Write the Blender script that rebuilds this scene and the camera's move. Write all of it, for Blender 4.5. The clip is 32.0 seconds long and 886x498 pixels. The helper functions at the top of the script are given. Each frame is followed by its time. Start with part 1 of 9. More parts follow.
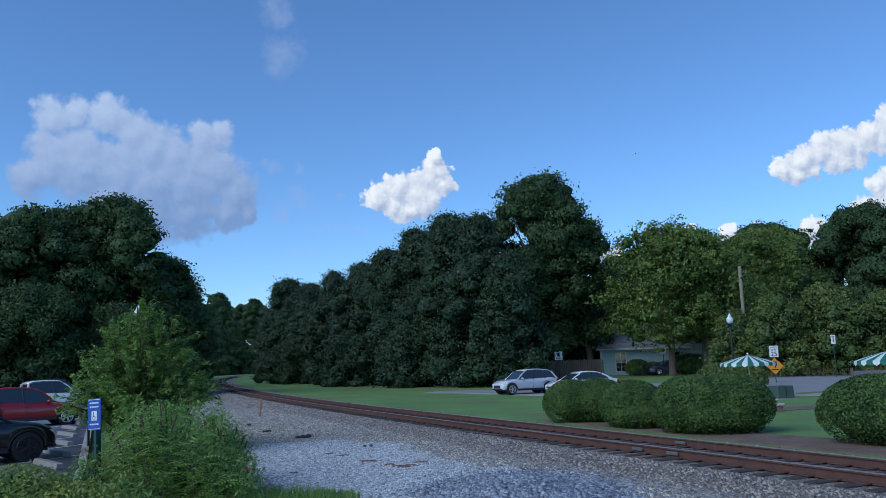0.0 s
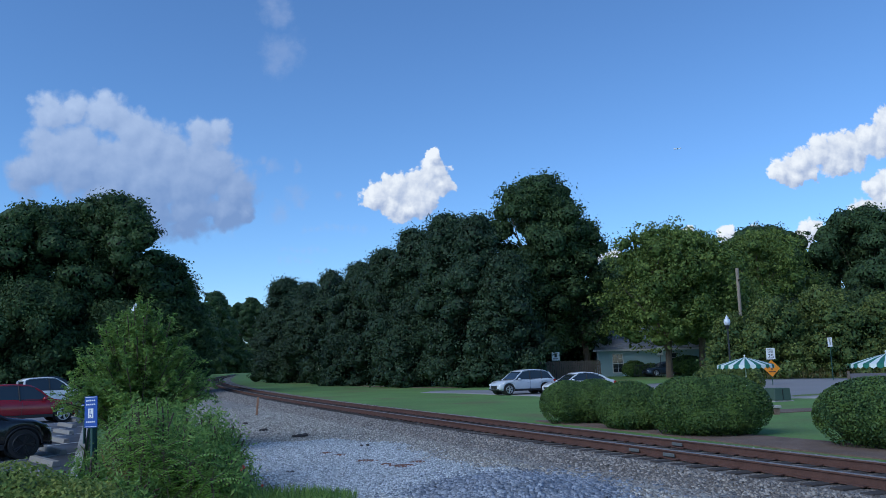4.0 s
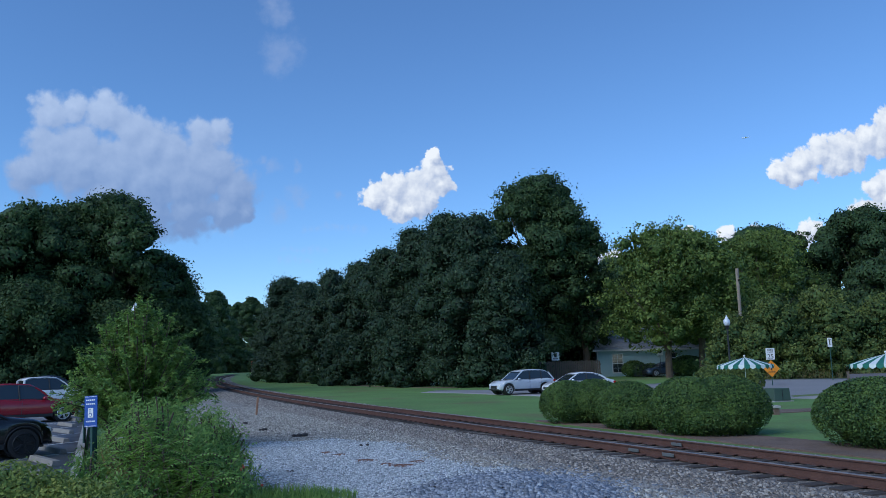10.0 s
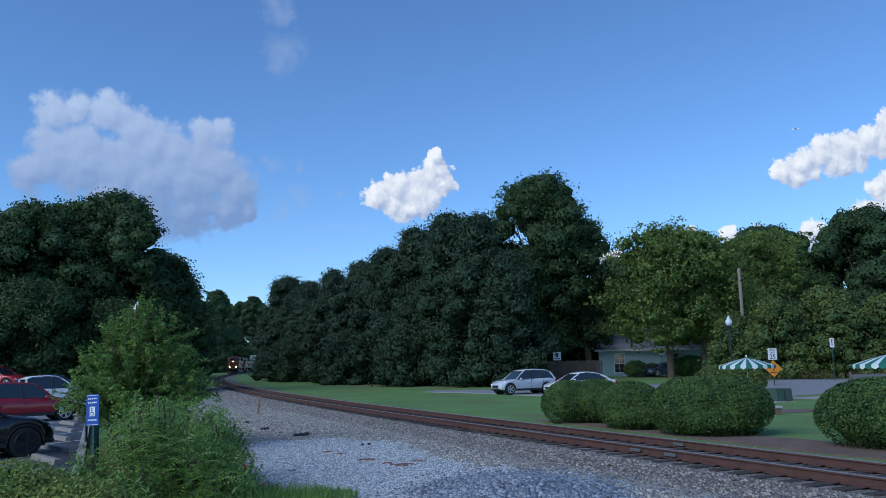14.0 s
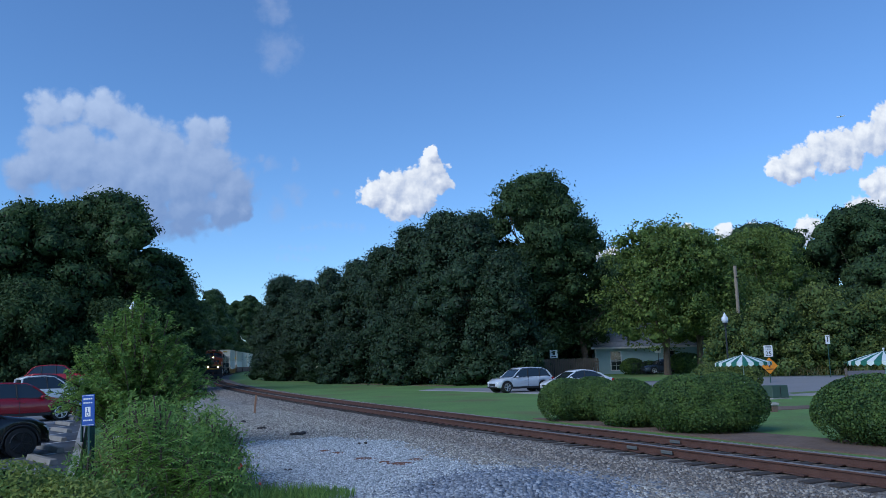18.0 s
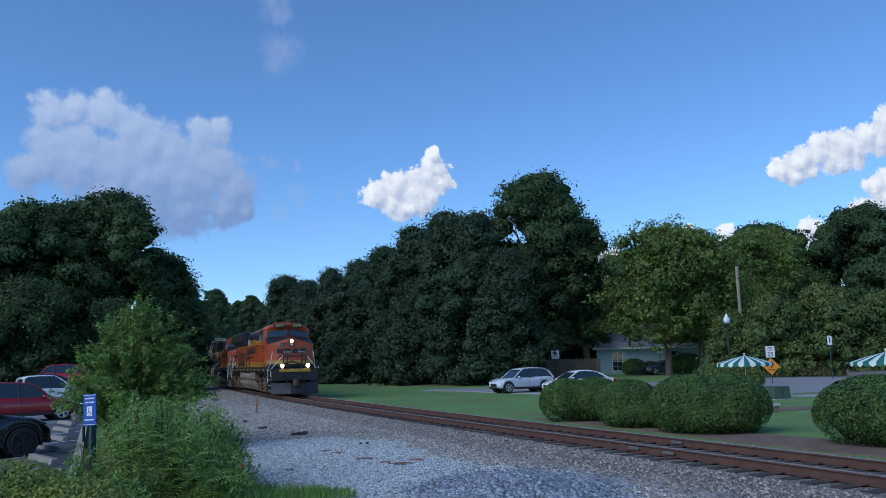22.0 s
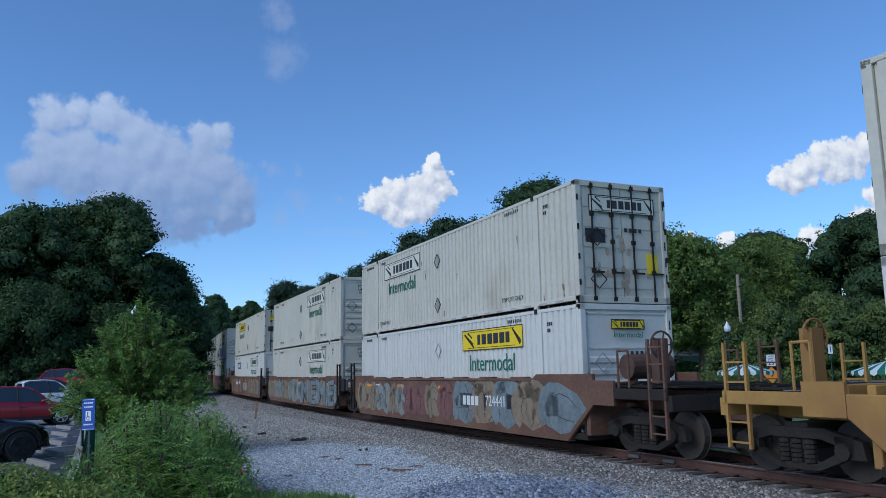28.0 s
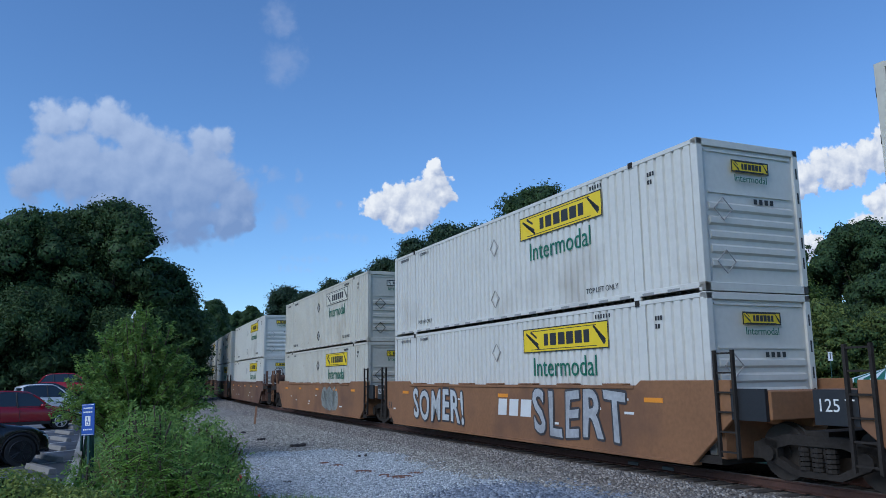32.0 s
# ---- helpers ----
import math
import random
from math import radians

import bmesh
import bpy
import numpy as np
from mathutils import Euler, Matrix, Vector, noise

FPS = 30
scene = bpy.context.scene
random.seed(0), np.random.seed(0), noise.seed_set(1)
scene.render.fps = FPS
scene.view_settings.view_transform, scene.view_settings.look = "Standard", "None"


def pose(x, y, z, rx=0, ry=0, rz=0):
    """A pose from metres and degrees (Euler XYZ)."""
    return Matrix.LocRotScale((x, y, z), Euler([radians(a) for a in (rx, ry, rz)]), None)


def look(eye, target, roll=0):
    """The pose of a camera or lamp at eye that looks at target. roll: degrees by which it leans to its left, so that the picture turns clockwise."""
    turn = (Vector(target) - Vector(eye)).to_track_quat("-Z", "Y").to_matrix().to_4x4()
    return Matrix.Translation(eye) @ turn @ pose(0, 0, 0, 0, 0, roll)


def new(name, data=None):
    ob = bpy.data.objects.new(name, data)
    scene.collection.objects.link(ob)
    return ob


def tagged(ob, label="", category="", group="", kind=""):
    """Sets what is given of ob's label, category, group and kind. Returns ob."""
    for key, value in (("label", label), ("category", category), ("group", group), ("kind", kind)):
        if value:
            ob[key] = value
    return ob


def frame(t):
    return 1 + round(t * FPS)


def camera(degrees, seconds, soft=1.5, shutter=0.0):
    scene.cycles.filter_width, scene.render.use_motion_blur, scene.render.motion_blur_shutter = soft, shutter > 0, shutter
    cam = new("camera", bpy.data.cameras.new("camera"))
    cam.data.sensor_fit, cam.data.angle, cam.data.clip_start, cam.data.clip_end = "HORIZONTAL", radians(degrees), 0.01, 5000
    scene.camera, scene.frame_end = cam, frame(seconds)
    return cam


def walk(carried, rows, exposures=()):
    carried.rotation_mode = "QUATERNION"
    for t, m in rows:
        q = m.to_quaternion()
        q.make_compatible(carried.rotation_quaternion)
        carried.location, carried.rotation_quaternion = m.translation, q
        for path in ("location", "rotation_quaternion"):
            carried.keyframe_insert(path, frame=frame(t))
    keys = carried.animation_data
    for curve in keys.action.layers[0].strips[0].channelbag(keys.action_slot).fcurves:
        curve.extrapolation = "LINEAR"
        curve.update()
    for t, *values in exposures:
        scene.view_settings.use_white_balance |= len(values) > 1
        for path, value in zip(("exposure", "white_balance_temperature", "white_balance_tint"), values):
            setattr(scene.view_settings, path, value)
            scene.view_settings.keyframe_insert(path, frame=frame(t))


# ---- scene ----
# The camera stands beside the track, held by hand: it hardly moves, and sways a little.
EXPO = 0.3
cam = camera(59.48, 32.0, soft=0.7)
SWAY = [
    (0, -0.002, -0.005, 1.737, 98.682, 1.664, 0.230), (0.5, -0.001, 0.003, 1.742, 98.697, 1.647, 0.199),
    (1, 0.003, 0.008, 1.739, 98.715, 1.724, 0.197), (1.5, 0.007, -0.011, 1.742, 98.767, 1.750, 0.285),
    (2, -0.001, -0.011, 1.741, 98.894, 1.623, 0.220), (2.5, -0.005, -0.002, 1.744, 98.942, 1.446, 0.090),
    (3, -0.001, -0.001, 1.739, 98.864, 1.330, 0.053), (3.5, -0.010, 0.003, 1.735, 98.728, 1.217, 0.031),
    (5.5, -0.009, -0.007, 1.741, 98.633, 1.631, -0.048), (6, -0.003, -0.012, 1.741, 98.713, 1.614, 0.011),
    (6.5, -0.003, 0.003, 1.737, 98.653, 1.451, -0.001), (7, -0.001, -0.003, 1.734, 98.616, 1.458, 0.008),
    (7.5, -0.007, 0.005, 1.734, 98.639, 1.415, -0.049), (8, -0.006, 0.004, 1.736, 98.698, 1.321, -0.010),
    (8.5, -0.004, -0.011, 1.737, 98.814, 1.287, 0.021), (9, -0.007, -0.002, 1.740, 98.804, 1.260, -0.028),
    (9.5, -0.012, 0.012, 1.739, 98.699, 1.248, -0.060), (10, -0.006, -0.010, 1.737, 98.662, 1.212, 0.000),
    (10.5, -0.004, -0.008, 1.738, 98.651, 1.178, 0.048), (11, -0.008, -0.001, 1.733, 98.679, 1.198, 0.079),
    (11.5, -0.012, 0.001, 1.731, 98.687, 1.218, 0.125), (12, -0.005, -0.001, 1.735, 98.664, 1.352, 0.150),
    (12.5, -0.012, 0.017, 1.732, 98.679, 1.374, 0.125), (13, -0.004, 0.004, 1.733, 98.702, 1.298, 0.099),
    (13.5, -0.011, 0.007, 1.737, 98.702, 1.150, 0.085), (14, -0.009, 0.003, 1.732, 98.638, 1.101, 0.118),
    (14.5, -0.002, 0.002, 1.730, 98.576, 1.100, 0.155), (16.5, -0.004, 0.015, 1.733, 98.420, 1.084, 0.025),
    (17, -0.001, 0.011, 1.730, 98.462, 1.143, 0.003), (17.5, -0.005, 0.007, 1.731, 98.496, 1.237, -0.058),
    (18, -0.003, 0.020, 1.736, 98.512, 1.346, -0.121), (18.5, -0.007, 0.016, 1.737, 98.531, 1.432, -0.182),
    (19, -0.005, 0.017, 1.736, 98.518, 1.451, -0.119), (19.5, 0.005, 0.017, 1.734, 98.530, 1.365, -0.049),
    (20, 0.003, 0.019, 1.734, 98.562, 1.317, -0.058), (20.5, 0.002, 0.018, 1.735, 98.588, 1.332, -0.017),
    (21, 0.004, 0.021, 1.734, 98.606, 1.373, 0.004), (21.5, -0.003, 0.025, 1.730, 98.593, 1.331, -0.019),
    (22, -0.004, 0.031, 1.735, 98.532, 1.252, -0.012), (22.5, -0.006, 0.017, 1.736, 98.478, 1.214, 0.003),
    (23, -0.006, 0.027, 1.731, 98.485, 1.201, -0.014), (23.5, -0.011, 0.021, 1.730, 98.588, 1.074, -0.025),
    (24, -0.008, 0.024, 1.734, 98.686, 1.026, 0.010), (24.5, -0.007, 0.017, 1.731, 98.765, 0.969, -0.045),
    (25, -0.008, 0.032, 1.731, 98.743, 0.962, -0.076), (25.5, -0.002, 0.031, 1.730, 98.758, 0.933, -0.074),
    (27.5, -0.008, 0.034, 1.731, 99.019, 1.103, -0.047), (28, -0.006, 0.048, 1.729, 99.021, 0.928, -0.019),
    (28.5, 0.000, 0.034, 1.734, 98.988, 0.931, -0.019), (29, 0.000, 0.020, 1.733, 99.032, 0.885, -0.051),
    (29.5, -0.004, 0.037, 1.731, 99.120, 0.928, -0.071), (30, -0.005, 0.045, 1.730, 99.177, 0.965, -0.127),
    (30.5, -0.009, 0.032, 1.733, 99.186, 0.913, -0.150), (31, -0.000, 0.027, 1.736, 99.223, 0.814, -0.147),
    (31.5, -0.006, 0.034, 1.734, 99.354, 0.685, -0.103), (32, -0.005, 0.022, 1.741, 99.431, 0.725, -0.043),
]
walk(cam, [(t, pose(x, y, z, rx, ry, rz)) for t, x, y, z, rx, ry, rz in SWAY],
     exposures=[(0.0, EXPO, 5700, 7), (24.0, EXPO, 5720, 8), (27.5, EXPO - 0.06, 5760, 8), (32.0, EXPO - 0.06, 5760, 8)])

# ---- sky and sun ----
SUN_FROM = Vector((-0.62, -0.50, 0.60)).normalized()
world = bpy.data.worlds.new("sky")
scene.world = world
world.use_nodes = True
wn = world.node_tree.nodes
sky = wn.new("ShaderNodeTexSky")
sky.sky_type = "NISHITA"
sky.sun_disc = False
sky.sun_elevation = math.asin(SUN_FROM.z)
sky.sun_rotation = math.atan2(SUN_FROM.x, SUN_FROM.y) % (2 * math.pi)
sky.altitude, sky.air_density, sky.dust_density, sky.ozone_density = 200, 1.0, 0.0, 7.0
wn["Background"].inputs[1].default_value = 0.122



def nodes_of(tree):
    """Short ways to add math nodes to a node tree."""
    def put(kind, op, *ins):
        n = tree.nodes.new(kind)
        n.operation = op
        for i, a in enumerate(ins):
            if op == "SCALE" and i == 1:
                continue
            if isinstance(a, (int, float, tuple)):
                n.inputs[i].default_value = a
            else:
                tree.links.new(a, n.inputs[i])
        if op == "SCALE":
            n.inputs["Scale"].default_value = ins[1]
        return n.outputs["Value"] if kind == "ShaderNodeMath" or op in ("DOT_PRODUCT", "DISTANCE") else n.outputs[0]
    return (lambda op, *ins: put("ShaderNodeMath", op, *ins)), (lambda op, *ins: put("ShaderNodeVectorMath", op, *ins))


def cloud_group(name, lobes, grain, rough, seed, swell):
    """How thick the cloud is in a direction: soft lobes, bent and broken up by billows at many sizes."""
    g = bpy.data.node_groups.new(name, "ShaderNodeTree")
    g.interface.new_socket("Place", in_out="INPUT", socket_type="NodeSocketVector")
    g.interface.new_socket("Depth", in_out="OUTPUT", socket_type="NodeSocketFloat")
    gi, go = g.nodes.new("NodeGroupInput"), g.nodes.new("NodeGroupOutput")
    num, vec = nodes_of(g)
    shifted = vec("ADD", gi.outputs[0], (seed * 313.0, seed * 71.0, 0.0))
    bend = g.nodes.new("ShaderNodeTexNoise")
    bend.noise_dimensions = "2D"
    bend.inputs["Scale"].default_value, bend.inputs["Detail"].default_value, bend.inputs["Roughness"].default_value = grain * 1.3, 4, 0.6
    g.links.new(shifted, bend.inputs["Vector"])
    drift = vec("MULTIPLY", vec("SUBTRACT", bend.outputs["Color"], (0.5, 0.5, 0.5)), (34.0, 30.0, 0.0))
    place = vec("ADD", gi.outputs[0], drift)
    total = None
    for u, v, r in lobes:
        d = num("MULTIPLY_ADD", vec("DISTANCE", place, (float(u), float(v), 0.0)), -1.0 / (r * swell), 1.0)
        total = d if total is None else num("SMOOTH_MAX", total, d, 0.25)
    puff = g.nodes.new("ShaderNodeTexVoronoi")
    puff.feature, puff.normalize, puff.voronoi_dimensions = "F1", True, "2D"
    for key, value in (("Scale", grain * 1.1), ("Detail", 2.0), ("Roughness", 0.6), ("Lacunarity", 2.2)):
        puff.inputs[key].default_value = value
    g.links.new(vec("ADD", shifted, vec("SCALE", drift, 0.4)), puff.inputs["Vector"])
    total = num("ADD", total, num("MULTIPLY", num("SUBTRACT", 0.36, puff.outputs["Distance"]), rough))
    fine = g.nodes.new("ShaderNodeTexNoise")
    fine.noise_dimensions = "2D"
    fine.inputs["Scale"].default_value, fine.inputs["Detail"].default_value, fine.inputs["Roughness"].default_value = grain * 3.0, 5, 0.62
    g.links.new(shifted, fine.inputs["Vector"])
    total = num("ADD", total, num("MULTIPLY", num("SUBTRACT", fine.outputs[0], 0.5), rough * 0.30))
    g.links.new(total, go.inputs[0])
    return g


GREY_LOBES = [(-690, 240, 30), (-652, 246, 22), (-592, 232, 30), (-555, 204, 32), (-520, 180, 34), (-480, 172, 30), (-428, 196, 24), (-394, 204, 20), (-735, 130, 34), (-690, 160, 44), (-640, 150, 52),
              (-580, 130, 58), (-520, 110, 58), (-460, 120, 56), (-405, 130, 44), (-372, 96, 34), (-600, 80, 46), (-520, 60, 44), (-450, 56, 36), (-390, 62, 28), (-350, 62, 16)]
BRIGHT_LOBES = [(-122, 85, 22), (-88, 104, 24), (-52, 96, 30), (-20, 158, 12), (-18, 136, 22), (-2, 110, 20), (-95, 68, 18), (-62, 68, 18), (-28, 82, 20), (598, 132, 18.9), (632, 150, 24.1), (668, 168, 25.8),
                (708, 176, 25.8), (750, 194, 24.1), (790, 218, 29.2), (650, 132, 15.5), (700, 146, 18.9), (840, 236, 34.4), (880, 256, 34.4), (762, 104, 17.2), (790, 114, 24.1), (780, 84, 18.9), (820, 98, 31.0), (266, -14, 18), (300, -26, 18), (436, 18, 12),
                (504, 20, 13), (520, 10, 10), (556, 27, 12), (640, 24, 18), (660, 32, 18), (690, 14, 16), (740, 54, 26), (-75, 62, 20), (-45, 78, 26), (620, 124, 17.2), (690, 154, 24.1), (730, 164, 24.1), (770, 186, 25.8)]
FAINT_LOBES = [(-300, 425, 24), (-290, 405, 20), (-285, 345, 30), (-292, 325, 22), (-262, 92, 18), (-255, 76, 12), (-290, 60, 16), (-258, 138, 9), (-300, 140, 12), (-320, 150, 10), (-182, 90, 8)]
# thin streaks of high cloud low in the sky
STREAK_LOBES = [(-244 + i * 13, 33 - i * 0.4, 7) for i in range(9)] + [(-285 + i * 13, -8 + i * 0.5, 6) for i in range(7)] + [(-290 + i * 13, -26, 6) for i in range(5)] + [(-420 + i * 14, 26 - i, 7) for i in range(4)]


def paint_sky():
    tree = world.node_tree
    num, vec = nodes_of(tree)
    tc = tree.nodes.new("ShaderNodeTexCoord")
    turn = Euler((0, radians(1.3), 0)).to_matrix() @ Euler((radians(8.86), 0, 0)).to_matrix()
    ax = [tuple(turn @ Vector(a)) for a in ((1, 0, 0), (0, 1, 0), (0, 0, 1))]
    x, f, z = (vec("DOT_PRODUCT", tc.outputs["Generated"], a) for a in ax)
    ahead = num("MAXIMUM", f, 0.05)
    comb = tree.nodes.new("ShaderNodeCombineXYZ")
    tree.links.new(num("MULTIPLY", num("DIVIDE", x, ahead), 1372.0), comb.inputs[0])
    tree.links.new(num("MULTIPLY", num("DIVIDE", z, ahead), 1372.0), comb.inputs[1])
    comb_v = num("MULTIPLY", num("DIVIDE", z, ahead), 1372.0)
    color = sky.outputs[0]
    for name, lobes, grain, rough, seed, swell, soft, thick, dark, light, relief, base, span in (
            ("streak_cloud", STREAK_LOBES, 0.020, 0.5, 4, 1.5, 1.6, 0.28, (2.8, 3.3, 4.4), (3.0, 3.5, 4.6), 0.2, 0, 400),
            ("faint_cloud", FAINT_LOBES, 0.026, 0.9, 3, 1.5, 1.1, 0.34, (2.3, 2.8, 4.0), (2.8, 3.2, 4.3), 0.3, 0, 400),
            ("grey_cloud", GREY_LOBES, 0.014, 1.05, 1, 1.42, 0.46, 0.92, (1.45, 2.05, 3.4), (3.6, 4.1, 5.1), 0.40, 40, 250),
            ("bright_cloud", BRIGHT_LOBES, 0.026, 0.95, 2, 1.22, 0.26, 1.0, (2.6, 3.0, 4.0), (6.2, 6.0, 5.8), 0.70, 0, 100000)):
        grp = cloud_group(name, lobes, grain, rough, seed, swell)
        def field(place):
            n = tree.nodes.new("ShaderNodeGroup")
            n.node_tree = grp
            tree.links.new(place, n.inputs[0])
            return n.outputs[0]
        here = field(comb.outputs[0])
        up = field(vec("ADD", comb.outputs[0], (-9.0, 13.0, 0.0))) if relief > 0.3 else here
        cover = tree.nodes.new("ShaderNodeMapRange")
        cover.interpolation_type = "SMOOTHSTEP"
        cover.inputs[1].default_value, cover.inputs[2].default_value, cover.inputs[4].default_value = 0.0, soft, thick
        tree.links.new(here, cover.inputs[0])
        # cloud light is painted: paler to the upper left, grey ones darker at the base
        lit = num("ADD", num("MULTIPLY", num("SUBTRACT", here, up), relief), 0.50 if span > 1000 else 0.02)
        if span < 1000:
            lit = num("ADD", lit, num("MULTIPLY", num("SUBTRACT", comb_v, float(base)), 0.75 / span))
        lit = num("MINIMUM", num("MAXIMUM", lit, 0.0), 1.0)
        tone, mix = tree.nodes.new("ShaderNodeMix"), tree.nodes.new("ShaderNodeMix")
        tone.data_type = mix.data_type = "RGBA"
        tone.inputs["A"].default_value, tone.inputs["B"].default_value = (*dark, 1), (*light, 1)
        tree.links.new(lit, tone.inputs["Factor"])
        tree.links.new(num("MULTIPLY", cover.outputs[0], num("GREATER_THAN", f, 0.3)), mix.inputs["Factor"])
        tree.links.new(color, mix.inputs["A"])
        tree.links.new(tone.outputs["Result"], mix.inputs["B"])
        color = mix.outputs["Result"]
    tree.links.new(color, tree.nodes["Background"].inputs[0])


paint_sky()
sun_data = bpy.data.lights.new("sun", "SUN")
sun_data.energy, sun_data.angle, sun_data.color = 1.65, radians(48), (1.0, 0.94, 0.84)
sun = new("sun", sun_data)
sun.matrix_world = look(SUN_FROM * 50, (0, 0, 0))

# ---- tools ----
def lerp(a, b, t):
    return a + (b - a) * t


def smooth(a, b, x):
    t = min(1.0, max(0.0, (x - a) / (b - a)))
    return t * t * (3 - 2 * t)


class Shape:
    """Collects faces for one mesh; each face remembers its material slot."""

    def __init__(self):
        self.v, self.f, self.m = [], [], []

    def add(self, verts, faces, slot=0):
        n = len(self.v)
        self.v += [tuple(p) for p in verts]
        self.f += [tuple(n + i for i in f) for f in faces]
        self.m += [slot] * len(faces)
        return self

    def box(self, a, b, slot=0, taper=0.0):
        (x0, y0, z0), (x1, y1, z1) = a, b
        t = taper
        v = [(x0, y0, z0), (x1, y0, z0), (x1, y1, z0), (x0, y1, z0),
             (x0 + t, y0 + t, z1), (x1 - t, y0 + t, z1), (x1 - t, y1 - t, z1), (x0 + t, y1 - t, z1)]
        return self.add(v, [(3, 2, 1, 0), (4, 5, 6, 7), (0, 1, 5, 4), (1, 2, 6, 5), (2, 3, 7, 6), (3, 0, 4, 7)], slot)

    def cyl(self, p, q, r, n=10, slot=0, r2=None):
        p, q = Vector(p), Vector(q)
        r2 = r if r2 is None else r2
        m = (q - p).to_track_quat("Z", "Y").to_matrix()
        ring = [m @ Vector((math.cos(2 * math.pi * i / n), math.sin(2 * math.pi * i / n), 0)) for i in range(n)]
        v = [p + d * r for d in ring] + [q + d * r2 for d in ring]
        f = [(i, (i + 1) % n, n + (i + 1) % n, n + i) for i in range(n)]
        return self.add(v, f + [tuple(range(n - 1, -1, -1)), tuple(range(n, 2 * n))], slot)

    def pipe(self, pts, r, n=6, slot=0):
        for a, b in zip(pts, pts[1:]):
            if (Vector(b) - Vector(a)).length > 1e-4:
                self.cyl(a, b, r, n, slot)
        return self

    def prism(self, poly, axis, a, b, slot=0):
        """poly is a loop of 2D points, drawn out along an axis (0, 1 or 2) from a to b."""
        def at(p, c):
            return (c, p[0], p[1]) if axis == 0 else (p[0], c, p[1]) if axis == 1 else (p[0], p[1], c)
        n = len(poly)
        v = [at(p, a) for p in poly] + [at(p, b) for p in poly]
        f = [(i, (i + 1) % n, n + (i + 1) % n, n + i) for i in range(n)]
        return self.add(v, f + [tuple(range(n - 1, -1, -1)), tuple(range(n, 2 * n))], slot)

    def loft(self, rings, slot=0, caps=True):
        n = len(rings[0])
        v = [p for r in rings for p in r]
        f = [(k * n + i, k * n + (i + 1) % n, (k + 1) * n + (i + 1) % n, (k + 1) * n + i)
             for k in range(len(rings) - 1) for i in range(n)]
        if caps:
            f += [tuple(range(n - 1, -1, -1)), tuple(range((len(rings) - 1) * n, len(rings) * n))]
        return self.add(v, f, slot)

    def ball(self, c, r, n=8, slot=0, squash=1.0):
        rings = []
        for k in range(n // 2 + 1):
            a = math.pi * (k + 0.02) / (n // 2 + 0.04) - math.pi / 2
            rings.append([(c[0] + r * math.cos(a) * math.cos(2 * math.pi * i / n), c[1] + r * math.cos(a) * math.sin(2 * math.pi * i / n),
                           c[2] + r * math.sin(a) * squash) for i in range(n)])
        return self.loft(rings, slot)

    def mesh(self, name, mats, bevel=0.0, shade=False):
        me = bpy.data.meshes.new(name)
        me.from_pydata(self.v, [], self.f)
        for m in (mats if isinstance(mats, (list, tuple)) else [mats]):
            me.materials.append(m)
        me.polygons.foreach_set("material_index", self.m)
        bm = bmesh.new()
        bm.from_mesh(me)
        bmesh.ops.recalc_face_normals(bm, faces=bm.faces)
        if bevel:
            bmesh.ops.bevel(bm, geom=bm.edges[:], offset=bevel, segments=1, affect="EDGES", clamp_overlap=True)
        bm.to_mesh(me)
        bm.free()
        if shade:
            me.polygons.foreach_set("use_smooth", [True] * len(me.polygons))
        return me


def thing(name, label, category, group="", kind=""):
    return tagged(new(name), label, category, group, kind)


def part(name, shape, mats, parent, label="", bevel=0.0, shade=False, at=None):
    me = shape.mesh(name, mats, bevel, shade) if isinstance(shape, Shape) else shape
    ob = new(name, me)
    ob.parent = parent
    if at is not None:
        ob.matrix_basis = at
    if label:
        ob["label"] = label
    return ob


def solid(name, shape, mats, label, category, group="", kind="", bevel=0.0, shade=False):
    me = shape.mesh(name, mats, bevel, shade) if isinstance(shape, Shape) else shape
    return tagged(new(name, me), label, category, group, kind)


def quads(name, v, mat, per=4):
    """A mesh of loose faces with `per` corners from an array of corners."""
    v = np.asarray(v, np.float32).reshape(-1, 3)
    n = len(v) // per
    me = bpy.data.meshes.new(name)
    me.vertices.add(len(v))
    me.vertices.foreach_set("co", v.ravel())
    me.loops.add(len(v))
    me.loops.foreach_set("vertex_index", np.arange(len(v), dtype=np.int32))
    me.polygons.add(n)
    me.polygons.foreach_set("loop_start", np.arange(0, len(v), per, dtype=np.int32))
    me.update(calc_edges=True)
    for m in (mat if isinstance(mat, (list, tuple)) else [mat]):
        me.materials.append(m)
    return me


def soup(name, v, faces_per, mats):
    """Many copies of one small solid: v is (copies, corners, 3), faces_per the faces of one copy."""
    v = np.asarray(v, np.float32)
    n, k = v.shape[:2]
    loops = np.concatenate([np.array(f) for f in faces_per])
    sizes = np.array([len(f) for f in faces_per])
    idx = (loops[None, :] + (np.arange(n) * k)[:, None]).ravel().astype(np.int32)
    starts = np.concatenate([[0], np.cumsum(sizes)[:-1]])
    st = (starts[None, :] + (np.arange(n) * len(loops))[:, None]).ravel().astype(np.int32)
    me = bpy.data.meshes.new(name)
    me.vertices.add(n * k)
    me.vertices.foreach_set("co", v.ravel())
    me.loops.add(len(idx))
    me.loops.foreach_set("vertex_index", idx)
    me.polygons.add(len(st))
    me.polygons.foreach_set("loop_start", st)
    me.update(calc_edges=True)
    for m in (mats if isinstance(mats, (list, tuple)) else [mats]):
        me.materials.append(m)
    return me


# ---- the lie of the land and of the track ----
RAIL_SPEED = 21.658


